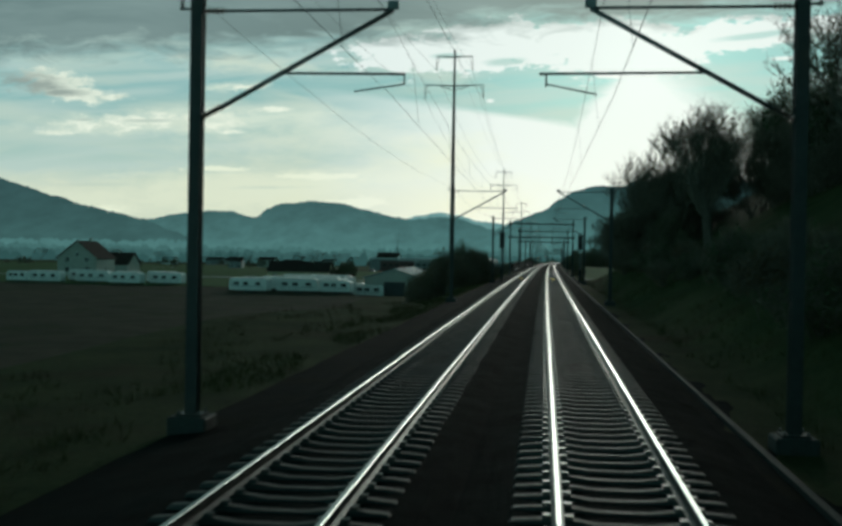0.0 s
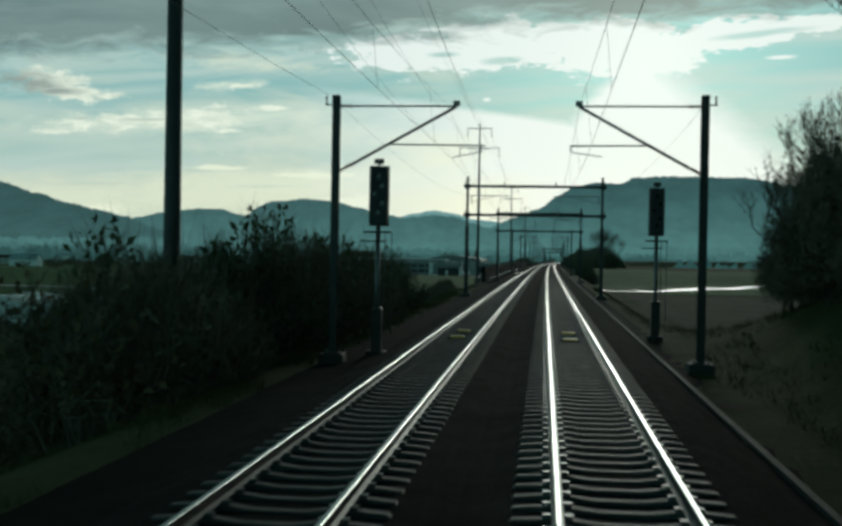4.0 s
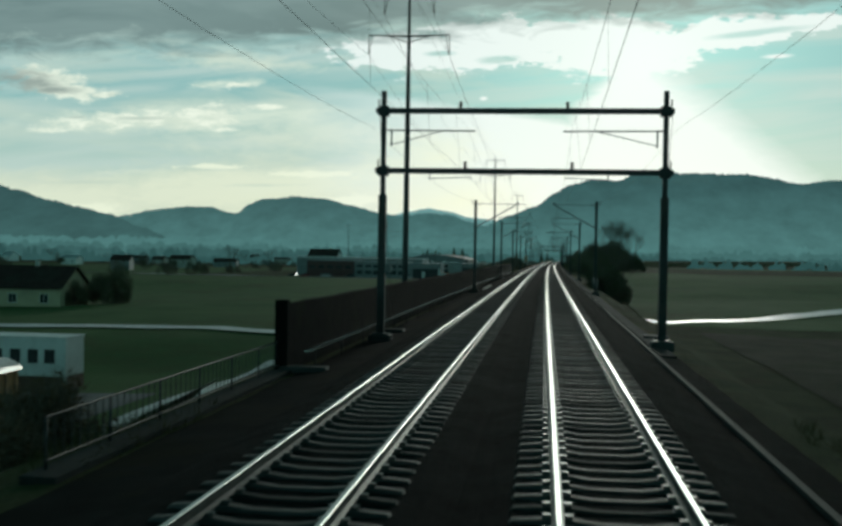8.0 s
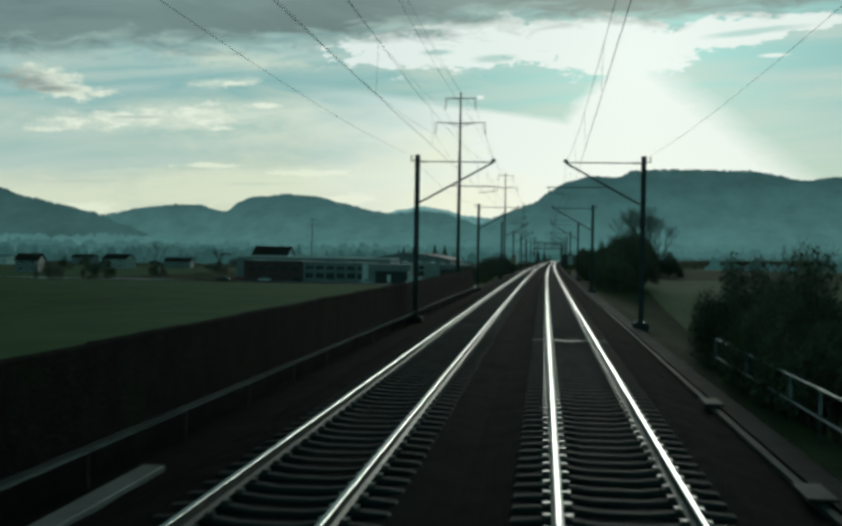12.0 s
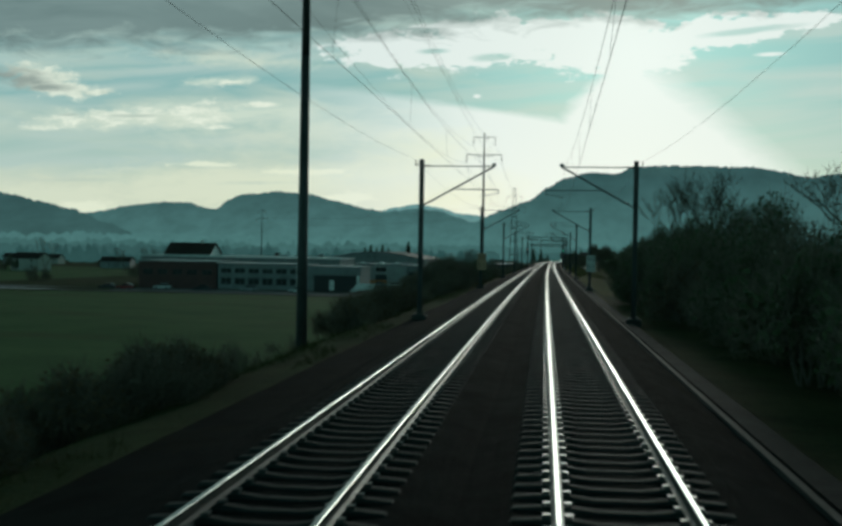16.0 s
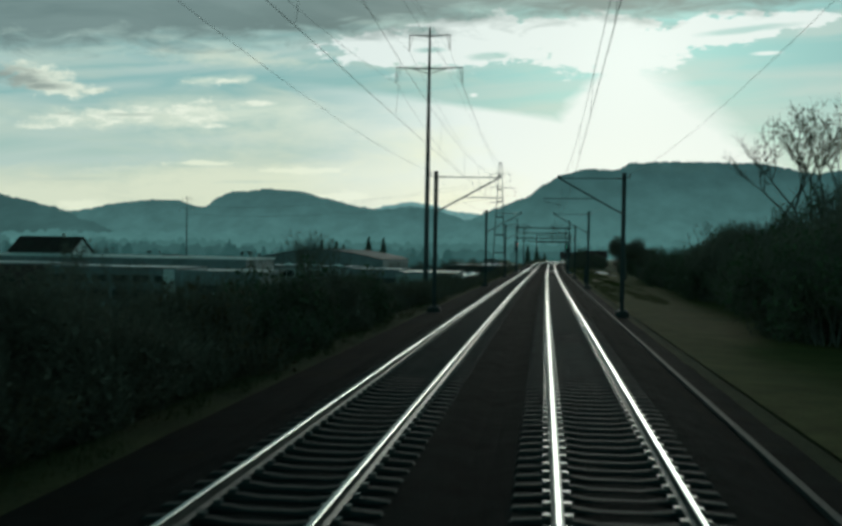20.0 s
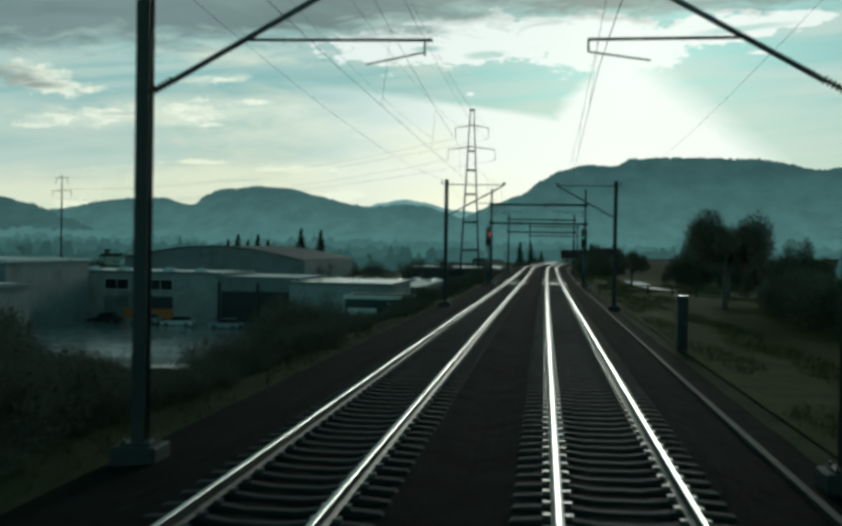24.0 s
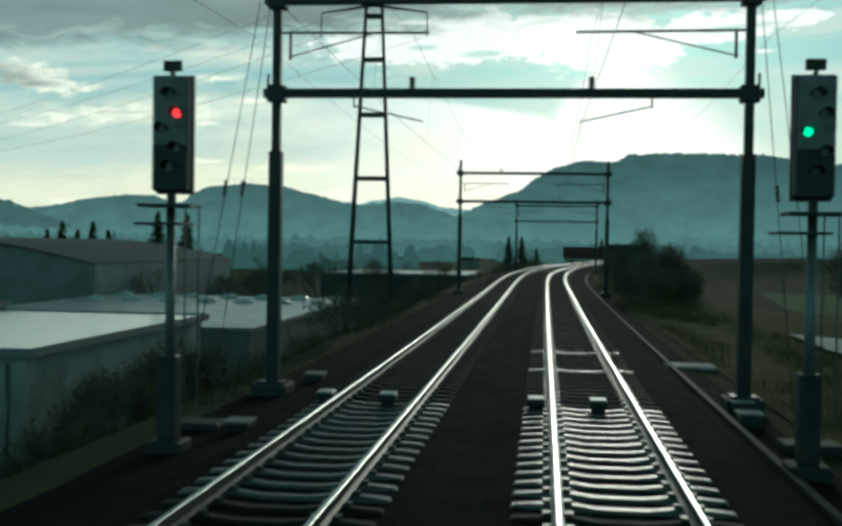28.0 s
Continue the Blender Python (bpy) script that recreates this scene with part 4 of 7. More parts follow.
for side, mid in (("l", L_MID), ("r", R_MID)):
    th = thing("overhead_wire", Matrix.Identity(4), "thin overhead contact wire hung from a carrying cable over the track", "overhead wire", "overhead wires")
    lines[side] = th
    for i, ((s0, k0), (s1, k1)) in enumerate(zip(SUPPORTS, SUPPORTS[1:])):
        z0, z1 = (7.12 if k == 0 else 7.45 for k in (k0, k1))
        z0, z1 = z0 + 0.05, z1 + 0.05
        zig = 0.2 if i % 2 else -0.2
        wire("carrying_cable", P(s0, mid, z0), P(s1, mid, z1), 0.75, 0.005, th)
        wire("contact_wire", P(s0, mid + zig, CONTACT_Z), P(s1, mid - zig, CONTACT_Z), 0.03, 0.0055, th, 4)
        for k in range(6):
            f = (k + 0.5) / 6
            top = mixf(z0, z1, f) - 4 * 0.75 * f * (1 - f)
            s = mixf(s0, s1, f)
            wire("dropper", P(s, mid, top), P(s + 0.02, mid + zig * (1 - 2 * f), CONTACT_Z + 0.005), 0, 0.003, th, 1)
for u, grp in ((LU - 0.32, "l"), (RU + 0.32, "r")):
    th = thing("feeder_wire", Matrix.Identity(4), "thin feeder cable hung from mast to mast", "feeder wire", "feeder wires")
    for (s0, k0), (s1, k1) in zip(SUPPORTS, SUPPORTS[1:]):
        if u > 0 and s1 < 130:
            continue
        wire("cable", P(s0, u, 7.4), P(s1, u, 7.4), 0.55, 0.0055, th)


# ---- tall transmission poles ----
def power_pole(top, h_arm=(2.15, 3.5)):
    th = thing("transmission_pole", Matrix.Identity(4), "tall slender steel transmission pole with two crossarms", "transmission pole", "transmission poles along the line")
    bm = bmesh.new()
    tube(bm, (0, 0, -7), (0, 0, top * 0.5), 0.30, 0.22, 10)
    tube(bm, (0, 0, top * 0.5), (0, 0, top), 0.22, 0.10, 10)
    part("shaft", bm, MAST, th)
    for half, z in ((h_arm[0], top - 0.9), (h_arm[1], top - 4.3)):
        bm = bmesh.new()
        for d in (-1, 1):
            v = []
            tube(bm, (0, 0, z), (d * half, 0, z + 0.12), 0.09, 0.05, 6)
            tube(bm, (0, 0, z - 0.55 * (half > 3)), (d * half * 0.5, 0, z + 0.02), 0.04, 0.04, 6)
        arm = part("crossarm", bm, MAST, th)
        for d in (-1, 1):
            bm = bmesh.new()
            insulator(bm, (d * half, 0, z + 0.1), (d * half, 0, z - 1.5), 0.07, 9)
            insulator(bm, (d * half - d * 0.35, 0, z + 0.1), (d * half, 0, z - 1.55), 0.06, 8)
            part("insulator_string", bm, INSULATOR, arm)
    return th


TALL = [(-30, -10.8, 26.0), (127.2, -11.1, 27.0), (283.9, -11.95, 25.7), (437.4, -12.16, 25.3), (592, -12.4, 26.4), (745.6, -12.0, 25.1)]
for s, u, top in TALL[1:5]:
    power_pole(top).matrix_basis = at_line(s, u)


def lattice_tower(top):
    th = thing("transmission_tower", Matrix.Identity(4), "narrow two-legged steel transmission tower with crossarms", "transmission tower")
    w = lambda z: mixf(1.75, 0.28, min(max((z + 6) / (top + 6), 0), 1))
    for d in (-1, 1):
        for e in (-1, 1):
            part("leg", tubed((d * w(-6), e * 0.5, -6), (d * w(top), e * 0.1, top), 0.13, 0.08, 6), MAST, th)
    z = 0.0
    for z in (3.0, 7.4, 11.8, 15.6, 18.6):
        br = bmesh.new()
        for e in (-1, 1):
            ey = e * mixf(0.5, 0.1, (z + 6) / (top + 6))
            box(br, -w(z), w(z), ey - 0.07, ey + 0.07, z - 0.14, z + 0.14)
        part("rung", br, MAST, th)
    for half, z in ((2.6, top - 2.6), (3.7, top - 6.0)):
        bm = bmesh.new()
        for d in (-1, 1):
            tube(bm, (0, 0.1, z + 0.25), (d * half, 0, z - 0.25), 0.08, 0.05, 6)
            tube(bm, (0, -0.3, z + 0.25), (d * half, 0, z - 0.25), 0.06, 0.05, 6)
        arm = part("crossarm", bm, MAST, th)
        for d in (-1, 1):
            part("insulator_string", insulator(bmesh.new(), (d * half, 0, z - 0.25), (d * half, 0, z - 1.9), 0.08, 9), INSULATOR, arm)
    part("cap", boxed(-0.42, 0.42, -0.3, 0.3, top - 0.1, top + 0.12), MAST, th)
    return th


lattice_tower(TALL[5][2]).matrix_basis = at_line(745.6, -12.0)
far_pole = power_pole(20.5, (1.8, 2.8))
far_pole.matrix_basis = at_line(830, -131)
th = thing("power_line", Matrix.Identity(4), "thin high-voltage cables sagging between tall poles", "power line")
for (s0, u0, t0), (s1, u1, t1) in zip(TALL, TALL[1:]):
    for half, dz in ((2.15, 2.45), (3.5, 5.85)):
        for d in (-1, 1):
            wire("cable", P(s0, u0 + d * half, t0 - dz), P(s1, u1 + d * half, t1 - dz), 2.6, 0.014, th, 14)
    wire("cable", P(s0, u0, t0), P(s1, u1, t1), 2.0, 0.010, th, 14)
for half, dz in ((2.6, 4.5), (3.7, 7.9)):
    for d in (-1, 1):
        wire("cable", P(745.6, -12 + d * half, 25.1 - dz), P(830, -131 + d * half * 0.7, 20.5 - dz * 0.8), 2.6, 0.014, th, 14)


# ---- colour light signals ----
def signal(m, light, back=False):
    th = thing("railway_signal", m, "tall black colour light signal with grey mast" + (", one lamp lit" if light else ", dark"), "railway signal", "colour light signals")
    part("mast_tube", tubed((0, 0, -0.4), (0, 0, 3.6), 0.085, 0.075, 10), GALV, th)
    part("foundation", boxed(-0.3, 0.3, -0.3, 0.3, -0.95, -0.35, bevel=0.03), PLINTH, th)
    part("base_box", boxed(-0.16, 0.16, -0.14, 0.14, -0.35, 1.0, bevel=0.02), STEEL, th, "dark junction box at the foot")
    part("platform", boxed(-0.42, 0.42, -0.4, 0.25, 3.36, 3.41), STEEL, th)
    part("platform", boxed(-0.55, 0.25, -0.2, 0.45, 3.08, 3.12), STEEL, th)
    head = part("head", boxed(-0.29, 0.29, -0.12, 0.16, 3.62, 5.45, bevel=0.03), BLACK, th, "black signal head")
    part("head_frame", boxed(-0.31, 0.31, 0.16, 0.2, 3.58, 5.49), GALV, head)
    # added plate: the head's brightly lit upper face is painted grey
    if light:
        part("front_plate", boxed(-0.275, 0.275, -0.128, -0.12, 4.35, 5.43), HEAD_LIT, head, "worn grey front, light put into its colour")
    part("head_box", boxed(-0.24, 0.24, 0.0, 0.26, 3.75, 4.45, bevel=0.02), BLACK, head)
    for k, (x, z) in enumerate(((0.0, 5.15), (0.12, 4.85), (-0.12, 4.6), (0.12, 4.3), (0.0, 4.0))):
        bm = bmesh.new()
        tube(bm, (x, -0.12, z), (x, -0.14, z), 0.085 if light is None else 0.072, n=12)
        on = light is not None and k == (1 if light is RED_LIGHT else 2)
        part("lens", bm, light if on else LAMP_OFF, head, "lit lamp" if on else "")
        bm = bmesh.new()
        for i in range(7):
            a0, a1 = math.radians(-10 + i * 200 / 7), math.radians(-10 + (i + 1) * 200 / 7)
            q = [bm.verts.new((x + 0.1 * math.cos(a), y, z + 0.1 * math.sin(a))) for a, y in ((a0, -0.12), (a1, -0.12), (a1, -0.3), (a0, -0.3))]
            bm.faces.new(q)
        part("hood", bm, BLACK, head)
    part("top_post", boxed(-0.03, 0.03, -0.03, 0.03, 5.45, 5.55), STEEL, th)
    part("top_plate", boxed(-0.15, 0.15, -0.03, 0.03, 5.53, 5.7, bevel=0.01), STEEL, th)
    part("ladder", tube(tubed((0.2, 0.12, 0.2), (0.2, 0.12, 3.4), 0.015, n=5), (0.42, 0.12, 0.2), (0.42, 0.12, 3.4), 0.015, n=5), GALV, th)
    return th


signal(at_line(688.6, -5.92), RED_LIGHT)
signal(at_line(688.6, 3.98), GREEN_LIGHT)
signal(at_line(129.5, -5.2), None)
signal(at_line(139.2, 4.4), None)
# ---- plants ----
def blades(rng, centres, dirs, length, width, leaf=False):
    """Thin tapered twigs, or small leaves, as verts and faces."""
    n = len(centres)
    up = rng.normal(size=(n, 3))
    side = np.cross(dirs, up)
    side /= np.linalg.norm(side, axis=1)[:, None] + 1e-9
    a = centres - dirs * length[:, None] / 2
    b = centres + dirs * length[:, None] / 2
    w = side * width[:, None] / 2
    if leaf:
        v = np.stack([a, centres + w, b, centres - w], axis=1).reshape(-1, 3)
        f = np.arange(n * 4).reshape(-1, 4)
    else:
        v = np.stack([a - w, a + w, b], axis=1).reshape(-1, 3)
        f = np.arange(n * 3).reshape(-1, 3)
    return v, f


def lumpy(rng, n, lumps):
    """Points near the surface and inside of several ellipsoids."""
    pick = rng.integers(0, len(lumps), n)
    c = np.array([l[:3] for l in lumps])[pick]
    r = np.array([l[3:] for l in lumps])[pick]
    d = rng.normal(size=(n, 3))
    d /= np.linalg.norm(d, axis=1)[:, None]
    k = rng.random(n) ** 0.45
    return c + d * r * k[:, None], d


def mesh_of(name, v, f, mat, parent):
    me = bpy.data.meshes.new(name)
    me.from_pydata([tuple(p) for p in v], [], [tuple(int(i) for i in q) for q in f])
    me.materials.append(mat)
    ob = new(name, me)
    ob.parent = parent
    return ob


def bush(seed, w, h, mat, label, leafy=0.3, name="bush", category="bush", n=2600, group="shrubs along the line", stem=0.0):
    """A shrub of stems, fine twigs and leaf tufts, base at its origin."""
    rng = np.random.default_rng(seed)
    th = thing(name, Matrix.Identity(4), label, category, group)
    lumps = []
    for i in range(13):
        a, r = rng.random() * 6.28, w * 0.40 * rng.random() ** 0.5
        z = stem + h * (0.16 + 0.52 * rng.random() * (1 - 0.5 * r / (w * 0.4)))
        lumps.append((r * math.cos(a), r * math.sin(a), z, w * (0.10 + 0.13 * rng.random()), w * (0.10 + 0.13 * rng.random()), h * (0.12 + 0.16 * rng.random())))
    bm = bmesh.new()
    if stem:
        tube(bm, (0, 0, -0.6), (0, 0.08, stem * 0.6), 0.2, 0.17, 8, False)
        tube(bm, (0, 0.08, stem * 0.6), (0.05, 0, stem + h * 0.35), 0.17, 0.09, 8, False)
    for l in lumps:
        foot = Vector((rng.normal() * w * 0.05, rng.normal() * w * 0.05, -0.4))
        if stem:
            foot = Vector((0, 0.04, stem * 0.8))
        mid = Vector((l[0] * 0.5, l[1] * 0.5, l[2] * 0.55 if not stem else mixf(stem, l[2], 0.55)))
        tube(bm, foot, mid, 0.035, 0.025, 5, False)
        tube(bm, mid, Vector(l[:3]) + Vector((0, 0, l[5] * 0.8)), 0.025, 0.008, 5, False)
    part("trunk", bm, BARK, th)
    p, d = lumpy(rng, n, lumps)
    dirs = d * 0.7 + np.array([0, 0, 0.55]) + rng.normal(size=d.shape) * 0.4
    dirs /= np.linalg.norm(dirs, axis=1)[:, None]
    k = min(h / 3, 1.25)
    v, f = blades(rng, p, dirs, rng.uniform(0.3, 1.1, n) * k, rng.uniform(0.010, 0.028, n) * k)
    mesh_of("twig_crown", v, f, TWIG, th)
    m = int(n * 1.2 * leafy)
    p, d = lumpy(rng, m, lumps)
    dirs = rng.normal(size=(m, 3))
    dirs /= np.linalg.norm(dirs, axis=1)[:, None]
    v, f = blades(rng, p, dirs, rng.uniform(0.08, 0.22, m) * k, rng.uniform(0.04, 0.12, m) * k, True)
    mesh_of("foliage", v, f, mat, th)
    return th


def bare_tree(seed, h, label, spread=0.42, levels=6, name="bare_tree", group="bare trees"):
    rng = random.Random(seed)
    th = thing(name, Matrix.Identity(4), label, "tree", group)
    trunk, limbs, tw = bmesh.new(), bmesh.new(), []

    def grow(p, d, length, r, lev):
        n = 3 if lev < 2 else 2
        q = p
        for k in range(n):
            d = (d + Vector((rng.gauss(0, 0.13), rng.gauss(0, 0.13), 0.06))).normalized()
            e = q + d * length / n
            r1 = r * (1 - 0.28 * (k + 1) / n)
            tube(trunk if lev == 0 else limbs, q, e, r * (1 - 0.28 * k / n), r1, 7 if lev == 0 else (5 if lev < 3 else 3), False)
            q = e
            if lev > 0 and lev < levels:
                for _ in range(1 if lev < 3 else 2):
                    a = Vector((rng.gauss(0, 1), rng.gauss(0, 1), rng.gauss(0.35, 0.6))).normalized()
                    tw.append((q, (d * 0.6 + a).normalized(), length * rng.uniform(0.25, 0.5), max(r * 0.16, 0.006)))
        if lev < levels:
            for k in range((rng.choice((2, 3, 3)) if lev < 4 else 2) if lev else rng.choice((4, 5))):
                a = rng.uniform(0, 6.28)
                side = Vector((math.cos(a), math.sin(a), rng.uniform(0.1, 0.8)))
                grow(q, (d * (1 - spread) + side * spread).normalized(), length * rng.uniform(0.62, 0.82), r * 0.62, lev + 1)

    grow(Vector((0, 0, -0.4)), Vector((0, 0, 1)), h * 0.24, h * 0.0095, 0)
    part("trunk", trunk, BARK, th)
    part("limb_crown", limbs, BARK, th)
    g = np.random.default_rng(seed)
    c = np.array([tuple(p + d * l / 2) for p, d, l, r in tw])
    ds = np.array([tuple(d) for p, d, l, r in tw])
    k = 4
    c, ds = np.repeat(c, k, 0), np.repeat(ds, k, 0)
    ln = np.repeat(np.array([l for p, d, l, r in tw]), k) * g.uniform(0.5, 1.2, len(c))
    ds = ds + g.normal(size=ds.shape) * 0.5
    ds /= np.linalg.norm(ds, axis=1)[:, None]
    v, f = blades(g, c, ds, ln, np.full(len(c), 0.013 * h / 9))
    mesh_of("twig_crown", v, f, TWIG, th)
    return th


def conifer(seed, h, label):
    rng = np.random.default_rng(seed)
    th = thing("fir_tree", Matrix.Identity(4), label, "tree", "dark firs")
    part("trunk", tubed((0, 0, -0.5), (0, 0, h * 0.96), h * 0.014, 0.02, 7), BARK, th)
    c, d, ln, wd = [], [], [], []
    z = h * 0.12
    while z < h * 0.97:
        r = (h - z) * 0.25 * rng.uniform(0.65, 1.15) + 0.12
        for k in range(20):
            a = rng.random() * 6.28
            out = np.array([math.cos(a), math.sin(a), -0.18 + 0.3 * z / h])
            m = 7
            jit = rng.uniform(-0.02, 0.02) * h
            for j in range(m):
                t = (j + 0.6) / m
                p = np.array([0, 0, z + jit]) + out * r * t + np.array([0, 0, -0.12 * r * t * t])
                for s_ in (-1, 1):
                    dd = out + s_ * np.array([-math.sin(a), math.cos(a), 0]) * 0.9 + rng.normal(size=3) * 0.25
                    c.append(p), d.append(dd / np.linalg.norm(dd)), ln.append(r * (0.38 - 0.16 * t) + 0.12), wd.append(0.10 + 0.03 * h / 10)
        z += h * 0.028
    v, f = blades(rng, np.array(c), np.array(d), np.array(ln), np.array(wd) * rng.uniform(0.8, 1.5, len(c)), True)
    mesh_of("needle_crown", v, f, NEEDLE, th)
    return th


BUSHES = [
    bush(1, 3.8, 3.0, BRAMBLE, "leafless brown thicket with brambles", 0.35),
    bush(2, 3.6, 2.8, TWIG, "bare twiggy shrub without leaves", 0.15),
    bush(3, 3.8, 3.3, IVY, "dark evergreen shrub with bare twigs", 0.8),
    bush(4, 3.8, 2.2, BRAMBLE, "low brown bramble thicket", 0.45),
]
TREES_BARE = [bare_tree(11, 12, "leafless winter tree with fine twigs"), bare_tree(12, 12, "leafless winter tree with spreading limbs", 0.5)]
TREES_FIR = [conifer(21, 13, "tall dark green fir tree"), conifer(22, 11, "slender dark green fir tree")]
TREES_DARK = [bush(31, 6.0, 7.0, IVY, "dense dark ivy-grown tree", 0.8, "evergreen_tree", "tree", 7000, "dark trees"), bush(32, 7.0, 6.0, TWIG, "dense dark leafless tree crown", 0.3, "leafless_tree", "tree", 9000, "dark trees")]
TREE_ROUND = bush(33, 6.0, 5.6, TWIG, "round dense tree crown on a short dark trunk", 0.5, "round_tree", "tree", 8000, "dark trees", 2.4)
taken = set()
plant_rng = random.Random(5)


def ground_at(s, u):
    return level(s, u) + ground_z(s, u)


def plant(kind, s, u, scale=1.0, tall=1.0, z=None):
    zz = ground_at(s, u) if z is None else line_z(s) + z
    m = Matrix.Translation((line_x(s) + u, s, zz - 0.05)) @ Matrix.Rotation(plant_rng.uniform(0, 6.28), 4, "Z") @ Matrix.Diagonal((scale, scale, scale * tall, 1))
    if kind.name not in taken:
        taken.add(kind.name)
        kind.matrix_basis = m
        return kind
    return copy_thing_scaled(kind, m)


def copy_thing_scaled(kind, m):
    keep = kind.matrix_basis.copy()
    kind.matrix_basis = Matrix.Identity(4)
    c = copy_thing(kind, m)
    kind.matrix_basis = keep
    return c


R = plant_rng.uniform
thickets = []
pick = plant_rng.choice
# wooded slope on the one side at the start
for i in range(80):
    s, u = R(-15, 138), 11 + 46 * R(0, 1) ** 1.3
    k = R(0, 1)
    if k < 0.03:
        plant(TREES_FIR[i % 2], s, u, R(0.95, 1.4))
    elif k < 0.80:
        plant(TREES_BARE[i % 2], s, u, R(1.0, 1.5) * (1 if s < 95 else 0.75))
    else:
        plant(TREES_DARK[i % 2], s, u, R(1.1, 1.6) * (1 if s < 95 else 0.7), 1.3)
for i in range(12):
    s = 108 + i * 2.7
    plant(TREES_BARE[1] if i % 4 else TREES_DARK[0], s, 10.5 + R(0, 4.5), R(0.6, 0.85) * (1.0 if s < 132 else 0.7))
for i in range(5):
    plant(TREES_BARE[i % 2], 104 + i * 6.5, R(12, 17), R(0.8, 1.0))
for i in range(14):
    plant(TREES_BARE[i % 2] if i % 3 else TREES_DARK[0], 88 + i * 4.0, R(9.5, 14), R(0.6, 0.9), 1.1)
for i in range(26):
    s = 96 + i * 2.0
    plant((TREES_BARE[0], TREES_DARK[1], TREES_BARE[1], TREES_DARK[0])[i % 4], s, R(9.2, 15), mixf(1.0, 0.62, (s - 96) / 50) * R(0.9, 1.15) * (1.0 if i % 2 == 0 else 1.25), 1.1)
for i in range(34):
    plant(BUSHES[i % 4], -14 + i * 4.5, R(7.8, 10.5), R(0.7, 1.15))
# the bank on the other side
for i in range(16):
    plant(BUSHES[(0, 1, 2, 0)[i % 4]], 121 + i * 1.9, R(-15.5, -9.2), R(1.45, 1.85), 1.35)
for i in range(9):
    plant(BUSHES[(2, 0, 1)[i % 3]], 156 + i * 1.5, R(-13, -9.3), R(1.2, 1.45), 1.2)
for i in range(10):
    plant(BUSHES[(0, 1, 3)[i % 3]], 400 + i * 1.9, R(-11.5, -9.2), R(0.75, 0.95), 0.95)
for i in range(34):
    s = 122 + i * 2.4
    plant(BUSHES[pick((0, 1, 2, 0))], s, R(-16, -11), R(0.9, 1.4) * (1.0 if s < 162 else 0.55), 1.25 if 128 < s < 162 else 0.8)
for i in range(15):
    thickets.append((140 + i * 4.0, R(-10.8, -8.8), R(0.4, 0.6)))
for i in range(5):
    plant(BUSHES[(0, 1)[i % 2]], 211.5 + i * 0.8, R(-11.6, -10.4), R(0.75, 0.95), 1.15)
for i in range(40):
    s = 384 + i * 3.0
    if 419 < s < 438 or 460 < s < 470:
        continue
    plant(BUSHES[pick((0, 1, 3, 1))], s, R(-11.8, -8.8), R(0.6, 0.85) if s < 440 or 469 < s < 486 else R(0.8, 1.05))
for i in range(60):
    s = 500 + i * 3.05
    if s < 598:
        plant(BUSHES[pick((0, 1, 2, 3))], s, R(-12.5, -8.8) if s < 556 else R(-18, -8.8), R(0.95, 1.3), 1.2 if s < 530 else 1.0)
    else:
        thickets.append((s, R(-10.5, -8.6), R(0.3, 0.4)))
for i in range(17):
    plant(TREES_DARK[1] if i % 3 else TREES_BARE[i % 2], 489 + i * 2.4, R(-12.6, -9.8), R(0.75, 0.95) if i % 3 else R(0.42, 0.55), 1.05)
for i in range(9):
    plant(TREES_DARK[1], 560 + i * 4.4, R(-24, -13), R(0.75, 1.0), 0.9)
for i in range(7):
    plant(TREES_BARE[i % 2] if i % 3 == 1 else TREES_DARK[1], 640 + i * 2.2, R(-16.5, -14), 0.66 if i % 3 == 1 else R(1.15, 1.4), 1.1)
for i in range(11):
    plant(BUSHES[(0, 1, 3)[i % 3]], 685 + i * 1.7, R(-14, -8.8), R(0.75, 1.05), 1.0)
for i in range(10):
    plant(BUSHES[(0, 1, 2)[i % 3]], 662 + i * 1.5, R(-12.6, -10.2), R(0.8, 1.05), 1.1)
for i in range(34):
    thickets.append((702 + i * 5.0, R(-17, -8.6) if i > 5 else R(-13, -9), R(0.85, 1.2)))
for i in range(40):
    s = 604 + i * 0.8
    thickets.append((s, R(-10.6, -8.3), R(0.42, 0.62)))
# low thickets down the bank, too many to count
for i in range(70):
    s = 384 + i * 6.6
    thickets.append((s, R(-16, -8.6), R(0.8, 1.15)) if s < 600 else (s, R(-12, -8.2), R(0.26, 0.4)) if s < 694 else (s, R(-14, -8.4), R(0.6, 0.9)))
for i in range(70):
    thickets.append((R(556, 652), R(-9.8, -7.5), R(0.26, 0.42)))
for i in range(240):
    s, u = R(596, 702), R(-20, -7.8)
    lid = 0.4 if s < 611 else -0.7 if s < 620 else -1.2 if s < 645 else -1.9 if s < 664 else -2.0 if s < 684 else -0.8
    if 650 < s < 690:
        lid -= 0.27 * (-u - 8.0)
    tall = lid - ground_z(s, u) + R(-0.5, 0.1)
    thickets.append((s, u, min(max(tall / 2.3, 0.16), 1.3)))
for i in range(40):
    thickets.append((R(120, 205), R(-16, -7.8), R(0.25, 0.45)))
